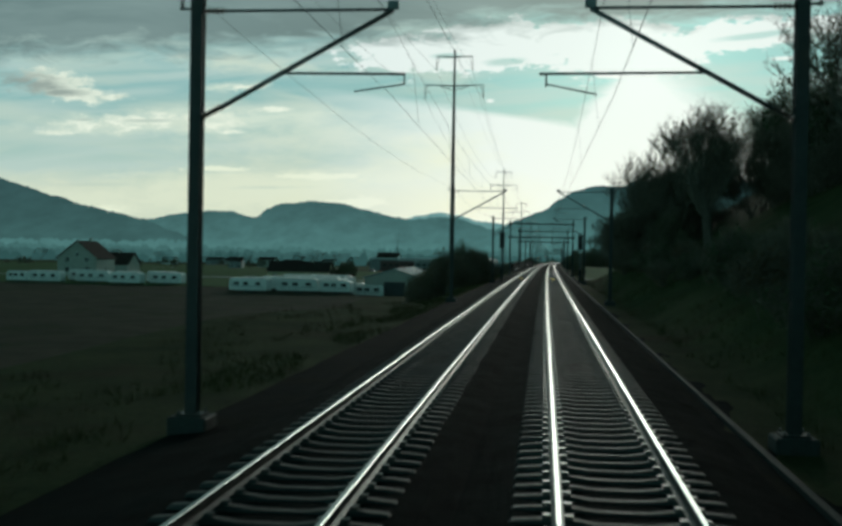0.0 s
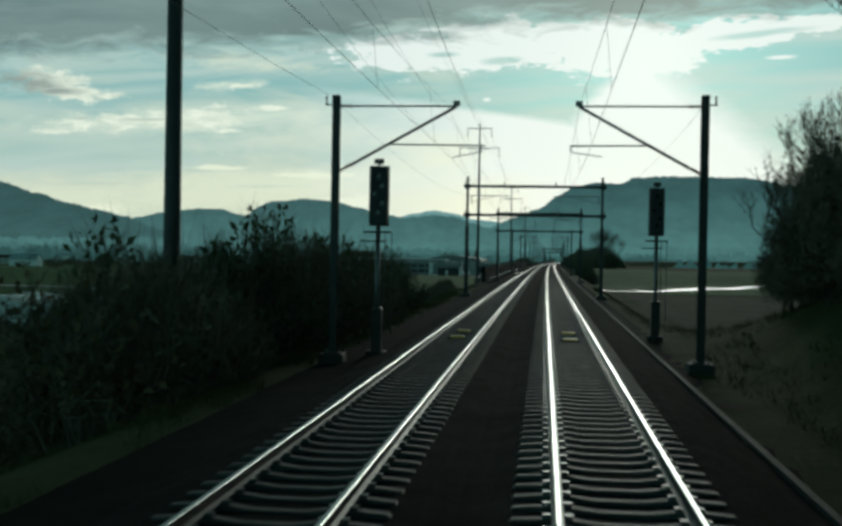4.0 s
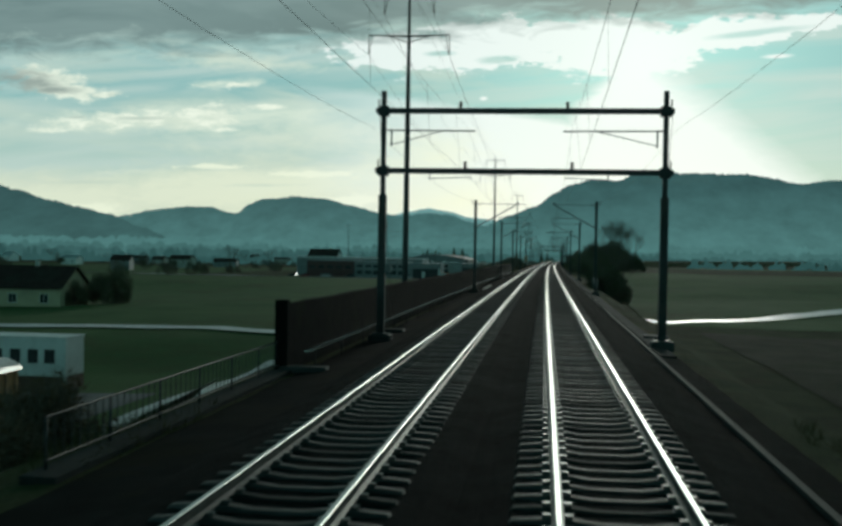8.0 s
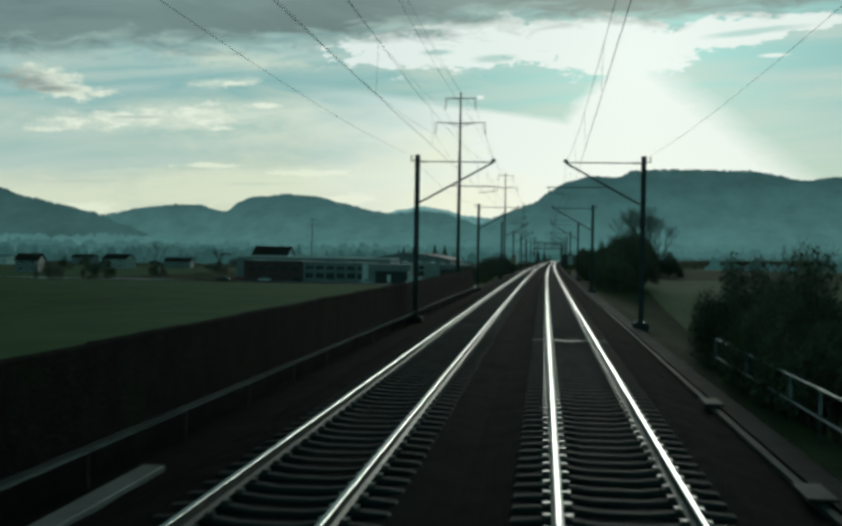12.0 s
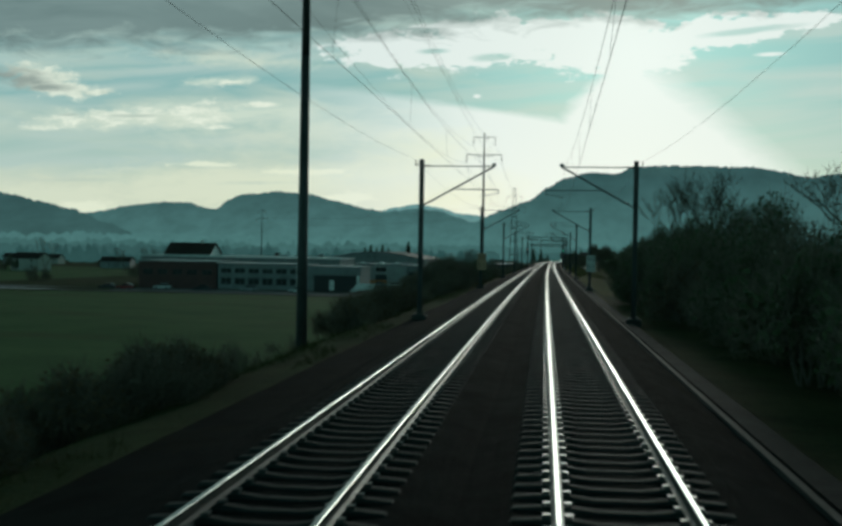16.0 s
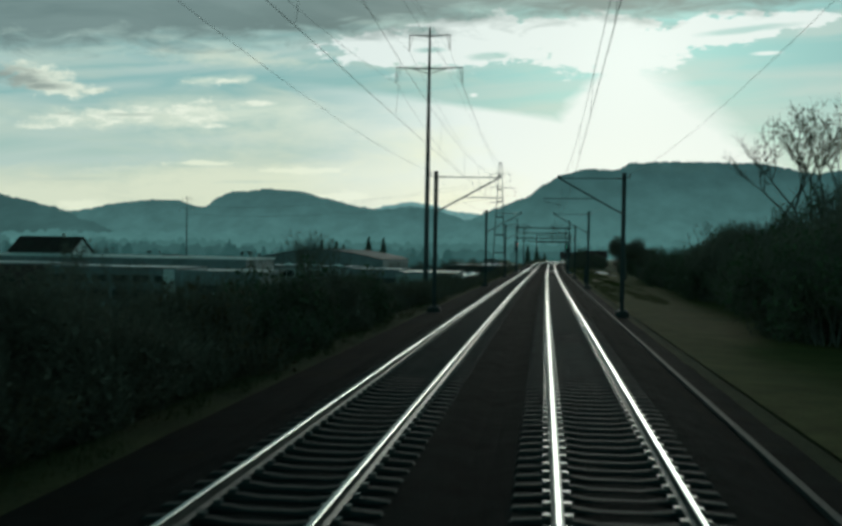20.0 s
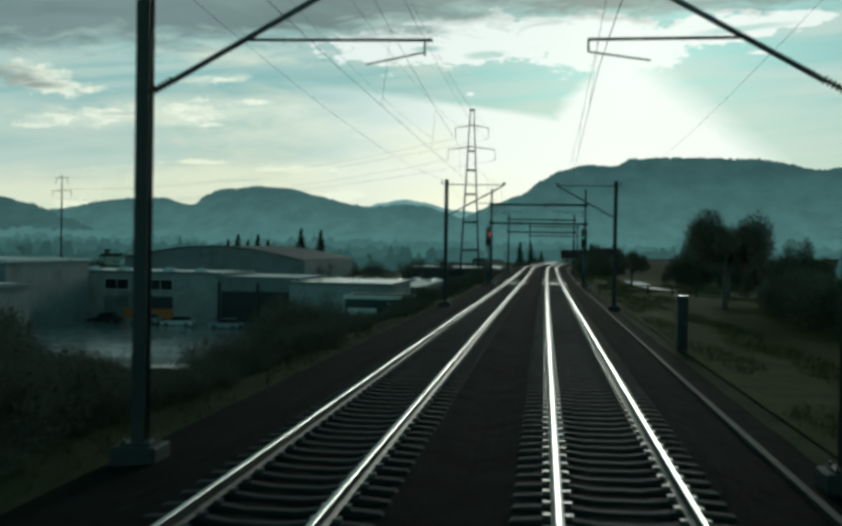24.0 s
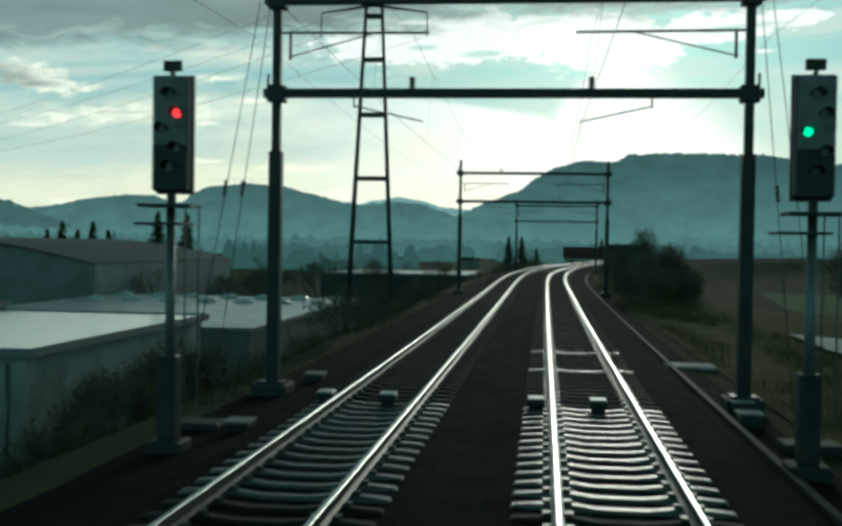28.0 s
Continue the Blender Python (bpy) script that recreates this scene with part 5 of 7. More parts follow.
# hedges on the right
for i in range(15):
    s = 303 + i * 2.0
    if s > 311:
        plant(BUSHES[2] if i % 3 else TREES_DARK[0], s, 6.6 + R(0.0, 1.0) * max(0.0, 0.16 * (s - 264) - 8.4), R(0.9, 1.08) * (1.0 if i % 3 else 0.62), 1.25)
for i in range(12):
    s = 315 + i * 1.9
    plant(BUSHES[(2, 0)[i % 2]], s, max(6.9, 0.16 * (s - 264) - 1.8) + R(-0.4, 0.2), R(1.0, 1.2), 1.3)
plant(TREES_BARE[0], 330, 9.5, 0.75)
plant(TREES_BARE[1], 416, 10.2, 0.8)
for i in range(30):
    s = 386 + i * 3.1
    if s > 400:
        plant(BUSHES[pick((0, 2, 2, 1))], s, R(7.2, min(11.5, max(7.4, 0.2 * (s - 360)))), R(1.1, 1.5), 1.3)
for i in range(9):
    plant(TREES_DARK[i % 2], 414 + i * 7.5, R(9, 11), R(0.85, 1.05), 1.1)


def thicket_edge(s):
    """How near the thicket beyond the lawn comes to the line."""
    return mixf(mixf(10.2, 13.6, ease(s, 524, 556)), 15.0, ease(s, 556, 635))


for i in range(34):
    s = 525 + i * 3.2
    plant(BUSHES[pick((0, 2, 2, 1))], s, thicket_edge(s) + R(0.2, 4.5), R(1.2, 1.7), 1.25)
for i in range(16):
    s = 527 + i * 6.8
    plant(TREES_DARK[i % 2], s, thicket_edge(s) + R(3, 11), R(1.2, 1.6), 1.1)
for i in range(10):
    s = 540 + i * 9.5
    plant(TREES_BARE[i % 2], s, thicket_edge(s) + R(4, 12), R(0.75, 0.95))
for i in range(10):
    plant(TREES_DARK[i % 2] if i % 3 else BUSHES[2], 525 + R(0, 6), 11 + i * 1.9, R(0.8, 1.05), 1.1)
for s, u, f in ((452, 13.5, 0.8), (463, 15, 0.9), (476, 14, 0.75)):
    plant(TREES_BARE[int(s) % 2], s, u, f)
plant(TREES_BARE[0], 520.8, 20.5, 1.65)
plant(TREES_BARE[1], 573, 21.4, 1.95)
plant(TREES_BARE[0], 556, 27, 1.5)
for i in range(3):
    plant(TREES_DARK[1], 619 + i * 4.0, R(-30, -23.5), R(1.3, 1.6), 1.05)
for i in range(12):
    s = 634 + i * 2.5
    plant(BUSHES[(2, 0, 1)[i % 3]], s, 13.9 + (s - 634) * 0.11 + R(0, 2.5), R(1.1, 1.4), 1.15)
plant(TREE_ROUND, 652.5, 12.6, 1.08, 1.1)
plant(TREE_ROUND, 672, 16.0, 1.05)
plant(TREE_ROUND, 701, 9.9, 0.8, 0.95)
for s, u, f in ((704, 17.5, 0.9), (712, 19, 1.0), (721, 18, 0.85), (730, 20.5, 1.0), (692, 21, 1.1), (738, 24, 1.1), (684, 25, 1.1)):
    plant(TREES_DARK[int(s) % 2], s, u, f)
plant(TREES_DARK[0], 764, 8.2, 0.85, 1.05)
for i in range(7):
    plant(BUSHES[2] if i % 2 else TREES_DARK[1], 744 + i * 5, R(6.8, 9.5), R(0.7, 0.9), 1.05)
for i in range(10):
    plant(BUSHES[i % 4], 800 + i * 10, R(7, 16), R(0.9, 1.4))
for s, u, f in ((900, -20, 1.0), (903, -17.5, 0.8), (985, -22, 1.1), (960, -40, 1.2)):
    plant(TREES_FIR[0], s, u, f)
for i in range(14):
    plant(TREES_BARE[i % 2], 800 + i * 7, R(-42, -16), R(0.6, 0.95))
# field trees
for s, u, k, f in ((352, -66, 2, 1.2), (356, -69, 3, 1.05), (349, -71, 2, 0.7)):
    plant(TREES_DARK[k - 2], s, u, f)
for k, u in enumerate((-83, -80.5, -78, -75.5, -73)):
    plant(TREES_FIR[1], 836, u, 1.2 + 0.12 * (k % 2))
plant(TREES_FIR[0], 834, -64, 1.25)
plant(TREES_FIR[0], 832, -58.5, 1.22)
for i in range(12):
    plant(TREES_BARE[i % 2], 790 + i * 6, -34 + R(-14, 10), R(0.75, 1.05))


# far trees in the plain: too many to count, one mesh for each kind
def joined(name, kinds, spots, label, step=3, category="trees"):
    """Many trees as one object."""
    V, F, I, base = [], [], [], 0
    mats = []
    for n, (s, u, sc) in enumerate(spots):
        k = kinds[n % len(kinds)]
        a = plant_rng.uniform(0, 6.28)
        m = np.array(Matrix.Translation((line_x(s) + u, s, ground_at(s, u) - 0.1)) @ Matrix.Rotation(a, 4, "Z") @ Matrix.Scale(sc, 4))
        for ch in k.children:
            me = ch.data
            vs = np.empty(len(me.vertices) * 3)
            me.vertices.foreach_get("co", vs)
            vs = vs.reshape(-1, 3) @ m[:3, :3].T + m[:3, 3]
            if me.materials[0] not in mats:
                mats.append(me.materials[0])
            mi = mats.index(me.materials[0])
            for p in list(me.polygons)[::step if "crown" in ch.name or "foliage" in ch.name else 1]:
                F.append(tuple(i + base for i in p.vertices))
                I.append(mi)
            V.append(vs)
            base += len(vs)
    me = bpy.data.meshes.new(name)
    me.from_pydata(np.concatenate(V).tolist(), [], F)
    me.polygons.foreach_set("material_index", I)
    for m in mats:
        me.materials.append(m)
    return tagged(new(name, me), label, category, kind="stuff")


joined("low_thicket", [BUSHES[3], BUSHES[0], BUSHES[1]], thickets, "low dark brambles and shrubs covering the bank", 3, "thicket")
spots = []
while len(spots) < 70:
    s, u = R(560, 1250), R(-420, -90)
    if u < -0.16 * s - 20:
        spots.append((s, u, R(0.8, 1.5)))
spots += [(R(880, 1250), R(-160, -14), R(0.7, 1.3)) for _ in range(30)]
spots += [(R(640, 1250), R(130, 420), R(0.8, 1.3)) for _ in range(30)]
spots += [(R(870, 1000), R(40, 110), R(0.6, 1.1)) for _ in range(14)]
joined("far_trees", [TREES_DARK[0], TREES_DARK[1], TREES_DARK[1], TREES_BARE[0]], spots, "scattered dark trees across the plain")


# rough grass along both sides: too many blades to count
def grass(name, n, s0, s1, ranges, mat, label, tall=0.3, seed=3):
    g = np.random.default_rng(seed)
    V, F, base = [], [], 0
    spots = []
    while len(spots) < n:
        s = s0 + (s1 - s0) * g.random()
        a, b = ranges[int(g.integers(0, len(ranges)))]
        u = mixf(a, b, g.random())
        if noise.noise((s * 0.12, u * 0.5, seed)) > -0.12:
            spots.append((s, u))
    c = np.array([(line_x(s) + u, s, ground_at(s, u)) for s, u in spots])
    c = np.repeat(c, 5, 0) + g.normal(size=(n * 5, 3)) * np.array([0.09, 0.09, 0.0])
    d = g.normal(size=c.shape) * 0.45 + np.array([0, 0, 1.0])
    d /= np.linalg.norm(d, axis=1)[:, None]
    ln = g.uniform(0.4, 1.2, len(c)) * tall
    v, f = blades(g, c + d * ln[:, None] / 2 - np.array([0, 0, 0.03]), d, ln, g.uniform(0.012, 0.03, len(c)))
    return tagged(mesh_of(name, v, f, mat, None), label, "grass", kind="stuff")


grass("rough_grass", 9000, -5, 215, [(-14, -6.7), (-9, -6.7), (4.9, 9)], GRASS_BLADE, "rough winter grass on the banks", 0.34, 3)
grass("rough_grass", 6000, 383, 760, [(-11, -6.8)], GRASS_BLADE, "rough winter grass on the banks", 0.32, 4)
grass("dry_grass", 7000, 560, 770, [(5.2, 10)], DRY, "yellowed dry grass beside the track", 0.4, 5)
# ---- buildings and vehicles ----
def window(parent, x, z, w, h, y=0.0, side=False, wall_x=0.0, frame=None):
    """A framed window on the face towards -y, or on the face towards +x."""
    f = bmesh.new()
    t, o = 0.07, 0.05
    for a, b, c, d in ((x - w / 2 - t, x + w / 2 + t, z - t, z), (x - w / 2 - t, x + w / 2 + t, z + h, z + h + t), (x - w / 2 - t, x - w / 2, z, z + h), (x + w / 2, x + w / 2 + t, z, z + h), (x - 0.03, x + 0.03, z, z + h)):
        if side:
            box(f, wall_x - 0.02, wall_x + o, a, b, c, d)
        else:
            box(f, a, b, y - o, y + 0.02, c, d)
    wf = part("window", f, frame or WHITE, parent)
    p = bmesh.new()
    if side:
        box(p, wall_x - 0.01, wall_x + 0.012, x - w / 2, x + w / 2, z, z + h)
    else:
        box(p, x - w / 2, x + w / 2, y - 0.012, y + 0.01, z, z + h)
    part("pane", p, PANE, wf, "dark glass")
    return wf


def gate(parent, x, w, h, y=0.0, z=0.0, mat=None):
    g = part("roller_door", boxed(x - w / 2, x + w / 2, y - 0.04, y + 0.02, z, z + h), mat or DARK_CLAD, parent)
    for k in range(int(h / 0.6)):
        part("door_rib", boxed(x - w / 2 + 0.05, x + w / 2 - 0.05, y - 0.065, y - 0.04, z + 0.3 + k * 0.6, z + 0.36 + k * 0.6), mat or DARK_CLAD, g)
    return g


def house(s, u, w, d, h, rise, label, turn=0.0, wall=None, roof=None, along="x", wins=2, z=None, eave=0.5, category="house", name="house", side_wins=1, chimney=True):
    """A gabled house; the ridge runs along its local x or y. Origin: near left corner."""
    z0 = (ground_at(s, u) - line_z(s)) if z is None else z
    th = thing(name, at_line(s, u, z0, turn), label, category, "houses" if name == "house" else "")
    wm, rm = wall or PLASTER, roof or TILES
    bm = bmesh.new()
    if along == "x":
        pts = [(0, 0), (d, 0), (d, h), (d / 2, h + rise), (0, h)]
        ends = [[bm.verts.new((x, a, b)) for a, b in [(p[0], p[1] - (0.6 if p[1] == 0 else 0)) for p in pts]] for x in (0, w)]
    else:
        pts = [(0, 0), (w, 0), (w, h), (w / 2, h + rise), (0, h)]
        ends = [[bm.verts.new((a, y, b)) for a, b in [(p[0], p[1] - (0.6 if p[1] == 0 else 0)) for p in pts]] for y in (0, d)]
    bm.faces.new(ends[0])
    bm.faces.new(ends[1][::-1])
    for i in range(5):
        bm.faces.new((ends[0][i], ends[1][i], ends[1][(i + 1) % 5], ends[0][(i + 1) % 5]))
    bmesh.ops.recalc_face_normals(bm, faces=bm.faces[:])
    part("outer_wall", bm, wm, th)
    half = (d if along == "x" else w) / 2
    run = math.hypot(half, rise)
    k = rise / half
    for sgn in (-1, 1):
        bm = bmesh.new()
        a0, a1 = (half + sgn * (half + eave)), half
        zz0, zz1 = h - eave * k + 0.06, h + rise + 0.06
        L0, L1 = -eave, (w if along == "x" else d) + eave
        q = [(L0, a0, zz0), (L1, a0, zz0), (L1, a1, zz1), (L0, a1, zz1)]
        vs = []
        for up in (0, 0.16):
            vs.append([bm.verts.new((a, b, c + up) if along == "x" else (b, a, c + up)) for a, b, c in q])
        bm.faces.new(vs[0][::-1]), bm.faces.new(vs[1])
        for i in range(4):
            bm.faces.new((vs[0][i], vs[0][(i + 1) % 4], vs[1][(i + 1) % 4], vs[1][i]))
        bmesh.ops.recalc_face_normals(bm, faces=bm.faces[:])
        part("roof_slope", bm, rm, th)
    for i in range(wins):
        x = w * (i + 0.5) / wins
        window(th, x, 1.0, min(1.2, w / wins * 0.5), 1.3)
        if h > 4.5:
            window(th, x, 3.6, min(1.1, w / wins * 0.5), 1.2)
    if along == "y" and rise > 2:
        window(th, w / 2, h + 0.4, 0.9, 1.0)
    for i in range(side_wins):
        window(th, d * (i + 0.5) / max(side_wins, 1), 1.0, 1.1, 1.2, side=True, wall_x=w)
    if chimney:
        cx, cy = (w * 0.7, half) if along == "x" else (half, d * 0.7)
        part("chimney", boxed(cx - 0.3, cx + 0.3, cy - 0.3, cy + 0.3, h + rise - 0.6, h + rise + 0.9), PLASTER, th)
    return th


def flat_block(s, u, w, d, h, label, wall=None, roof=None, z=None, turn=0.0, rim=None, name="industrial_building", over=0.25):
    """A flat-roofed block with a parapet rim. Origin: near left corner."""
    z0 = (ground_at(s, u + w / 2) - line_z(s)) if z is None else z
    th = thing(name, at_line(s, u, z0, turn), label, "building", "industrial buildings")
    part("outer_wall", boxed(0, w, 0, d, -1.2, h - 0.02), wall or GREY_CLAD, th)
    part("roof_slab", boxed(-over, w + over, -over, d + over, h - 0.02, h + 0.16), roof or FLAT_ROOF, th)
    rb = bmesh.new()
    for a in ((-over - 0.04, w + over + 0.04, -over - 0.06, -over, h - 0.12, h + 0.24), (-over - 0.04, w + over + 0.04, d + over, d + over + 0.06, h - 0.12, h + 0.24), (-over - 0.06, -over, -over, d + over, h - 0.12, h + 0.24), (w + over, w + over + 0.06, -over, d + over, h - 0.12, h + 0.24)):
        box(rb, *a)
    part("roof_rim", rb, rim or GREY_CLAD, th)
    return th


def wheel(parent, x, y, r, w=0.2, axis="x"):
    a, b = ((x - w / 2, y, r), (x + w / 2, y, r)) if axis == "x" else ((x, y - w / 2, r), (x, y + w / 2, r))
    t = part("wheel", tubed(a, b, r, n=14), RUBBER, parent, "black tyre with grey rim")
    a2, b2 = (((x - w / 2 - 0.01, y, r), (x + w / 2 + 0.01, y, r)) if axis == "x" else ((x, y - w / 2 - 0.01, r), (x, y + w / 2 + 0.01, r)))
    part("rim", tubed(a2, b2, r * 0.58, n=12), GALV, t)


def extrude(profile, x0, x1, bevel=0.0):
    """A side profile (y, z) carried from x0 to x1."""
    bm = bmesh.new()
    a = [bm.verts.new((x0, y, z)) for y, z in profile]
    b = [bm.verts.new((x1, y, z)) for y, z in profile]
    bm.faces.new(a), bm.faces.new(b[::-1])
    n = len(profile)
    for i in range(n):
        bm.faces.new((a[i], b[i], b[(i + 1) % n], a[(i + 1) % n]))
    bmesh.ops.recalc_face_normals(bm, faces=bm.faces[:])
    if bevel:
        bmesh.ops.bevel(bm, geom=bm.edges[:], offset=bevel, segments=1, affect="EDGES")
    return bm


def car(paint, label):
    th = thing("parked_car", Matrix.Identity(4), label, "car", "parked cars")
    part("body", extrude([(-2.1, 0.3), (2.1, 0.3), (2.15, 0.7), (1.3, 0.88), (-1.95, 0.95), (-2.15, 0.7)], -0.85, 0.85, 0.05), paint, th)
    part("cabin", extrude([(-1.75, 0.9), (1.0, 0.86), (0.35, 1.42), (-1.2, 1.45)], -0.74, 0.74, 0.06), PANE, th, "dark windows")
    part("car_roof", extrude([(-1.2, 1.44), (0.3, 1.42), (0.2, 1.49), (-1.1, 1.5)], -0.7, 0.7, 0.02), paint, th)
    for y in (-1.3, 1.3):
        for x in (-0.76, 0.76):
            wheel(th, x, y, 0.31)
    for x in (-0.6, 0.6):
        part("headlight", boxed(x - 0.18, x + 0.18, 2.07, 2.14, 0.62, 0.76), WHITE, th)
        part("tail_light", boxed(x - 0.18, x + 0.18, -2.14, -2.06, 0.66, 0.82), RED_CLAD, th)
    part("bumper", boxed(-0.82, 0.82, -2.2, -2.1, 0.34, 0.52, bevel=0.02), BLACK, th)
    return th


def caravan(length, label, name="caravan", height=2.6):
    th = thing(name, Matrix.Identity(4), label, name, "caravans parked by the field")
    l, h = length / 2, height
    part("body", extrude([(-l, 0.45), (l, 0.45), (l + 0.12, 1.2), (l - 0.05, h - 0.35), (l - 0.45, h - 0.02), (-l + 0.5, h), (-l + 0.02, h - 0.3), (-l - 0.08, 1.1)], -1.1, 1.1, 0.06), WHITE, th, "white panelled body")
    for y in (-l * 0.55, l * 0.1, l * 0.6):
        for x in (-1.11, 1.11):
            part("window", boxed(x - 0.02, x + 0.02, y - 0.5, y + 0.5, 1.35, 1.9, bevel=0.01), PANE, th)
    part("roof_panel", boxed(-0.98, 0.98, -l + 0.55, l - 0.5, h - 0.03, h + 0.03, bevel=0.02), WET_ROOF, th, "wet white roof")
    part("front_window", boxed(-0.8, 0.8, l + 0.03, l + 0.1, 1.3, 1.85, bevel=0.01), PANE, th)
    part("trim_stripe", boxed(-1.125, 1.125, -l * 0.9, l * 0.9, 1.05, 1.15), GREY_CLAD, th)
    part("door", boxed(1.1, 1.13, -l * 0.25, -l * 0.25 + 0.6, 0.55, 2.2), WHITE, th)
    part("skirt", boxed(-1.0, 1.0, -l * 0.9, l * 0.9, 0.3, 0.5), DARK_CLAD, th)
    part("roof_vent", boxed(-0.3, 0.3, -0.3, 0.3, h - 0.05, h + 0.1, bevel=0.02), GREY_CLAD, th)
    part("drawbar", tubed((0, l, 0.45), (0, l + 1.1, 0.42), 0.05), STEEL, th)
    for x in (-0.95, 0.95):
        for y in (-0.4, 0.4) if length > 6 else (0.0,):
            wheel(th, x, y, 0.33)
    return th


def set_on(kind, s, u, turn, z=None, lift=0.0):
    zz = ground_at(s, u) if z is None else line_z(s) + z
    return copy_thing_scaled(kind, Matrix.Translation((line_x(s) + u, s, zz + lift)) @ Matrix.Rotation(radians(turn) - heading(s), 4, "Z"))


def once(kind, spots):
    """Sets the first at its place and copies the rest."""
    for i, (s, u, turn, *z) in enumerate(spots):
        zz = ground_at(s, u) if not z else line_z(s) + z[0]
        m = Matrix.Translation((line_x(s) + u, s, zz)) @ Matrix.Rotation(radians(turn) - heading(s), 4, "Z")
        if i:
            copy_thing_scaled(kind, m)
        else:
            kind.matrix_basis = m


# -- caravans and houses by the first field
once(caravan(7.2, "white touring caravan parked at the edge of the field"), [(184, -51.5, 78), (186, -43.5, 96), (193, -48, 84), (194, -39.5, 80), (203, -51, 70), (204, -43, 92), (213, -47.5, 85), (214, -39.5, 12), (223, -52, 80), (224, -44.5, 95), (218, -79, 85), (216, -87, 80), (220, -96, 95), (217, -105, 85), (226, -83, 70), (225, -100, 88)])
once(caravan(5.4, "small white caravan parked at the edge of the field", height=2.4), [(186, -36.5, 85), (196, -54, 60), (206, -37.5, 88), (231, -49, 84), (227, -91, 90), (219, -112, 75), (196, -32.5, 95)])
house(275, -131, 11, 12, 4.8, 4.4, "white house with dark gabled roof", along="y", wins=2)
house(330, -150, 16, 10, 4.5, 3.5, "house with dark tiled roof", wins=3)
# -- the shed below the bank
def shed():
    s0, z0 = 201, -5.85
    th = thing("farm_shed", at_line(s0, -34.2, z0), "long pale shed with low grey fibre cement roof", "shed")
    w, d, he, hr = 11.4, 28.0, 3.95, 5.55
    bm = bmesh.new()
    ends = [[bm.verts.new(p) for p in ((0, y, -0.8), (w, y, -0.8), (w, y, he), (w / 2, y, hr), (0, y, he))] for y in (0, d)]
    bm.faces.new(ends[0]), bm.faces.new(ends[1][::-1])
    for i in range(5):
        bm.faces.new((ends[0][i], ends[1][i], ends[1][(i + 1) % 5], ends[0][(i + 1) % 5]))
    bmesh.ops.recalc_face_normals(bm, faces=bm.faces[:])
    part("outer_wall", bm, PLASTER, th, "pale grey rendered walls")
    k = (hr - he) / (w / 2)
    for sgn in (-1, 1):
        n = 14
        for i in range(n):
            bm = bmesh.new()
            y0, y1 = -0.5 + (d + 1) * i / n, -0.5 + (d + 1) * (i + 1) / n - 0.02
            e = w / 2 + sgn * (w / 2 + 0.45)
            lo, hi = he - 0.45 * k + 0.05, hr + 0.05
            up = 0.03 * (i % 2)
            q = [(e, y0, lo + up), (e, y1, lo + up), (w / 2, y1, hi + up), (w / 2, y0, hi + up)]
            vs = [[bm.verts.new((a, b, c + o)) for a, b, c in q] for o in (0, 0.1)]
            bm.faces.new(vs[0]), bm.faces.new(vs[1][::-1])
            for j in range(4):
                bm.faces.new((vs[0][j], vs[1][j], vs[1][(j + 1) % 4], vs[0][(j + 1) % 4]))
            bmesh.ops.recalc_face_normals(bm, faces=bm.faces[:])
            sheet_ = part("roof_sheet", bm, FIBRE, th)
            if i in (3, 6, 9) and sgn > 0:
                bm = bmesh.new()
                f = [0.25, 0.8]
                q = [(mixf(w / 2, e, a), y, mixf(hi, lo, a) + 0.14) for a, y in ((f[0], y0 + 0.5), (f[0], y1 - 0.5), (f[1], y1 - 0.5), (f[1], y0 + 0.5))]
                vs = [[bm.verts.new((a, b, c + o)) for a, b, c in q] for o in (0, 0.05)]
                bm.faces.new(vs[0]), bm.faces.new(vs[1][::-1])
                for j in range(4):
                    bm.faces.new((vs[0][j], vs[1][j], vs[1][(j + 1) % 4], vs[0][(j + 1) % 4]))
                bmesh.ops.recalc_face_normals(bm, faces=bm.faces[:])
                part("roof_light", bm, FLAT_ROOF, sheet_, "pale translucent strip")
    part("ridge_cap", boxed(w / 2 - 0.2, w / 2 + 0.2, -0.5, d + 0.5, hr + 0.12, hr + 0.22, bevel=0.03), FIBRE, th)
    part("gutter", tubed((w + 0.5, -0.5, he - 0.1), (w + 0.5, d + 0.5, he - 0.1), 0.08), STEEL, th)
    gate(th, w * 0.5, 4.0, 3.4, z=-0.2)


shed()
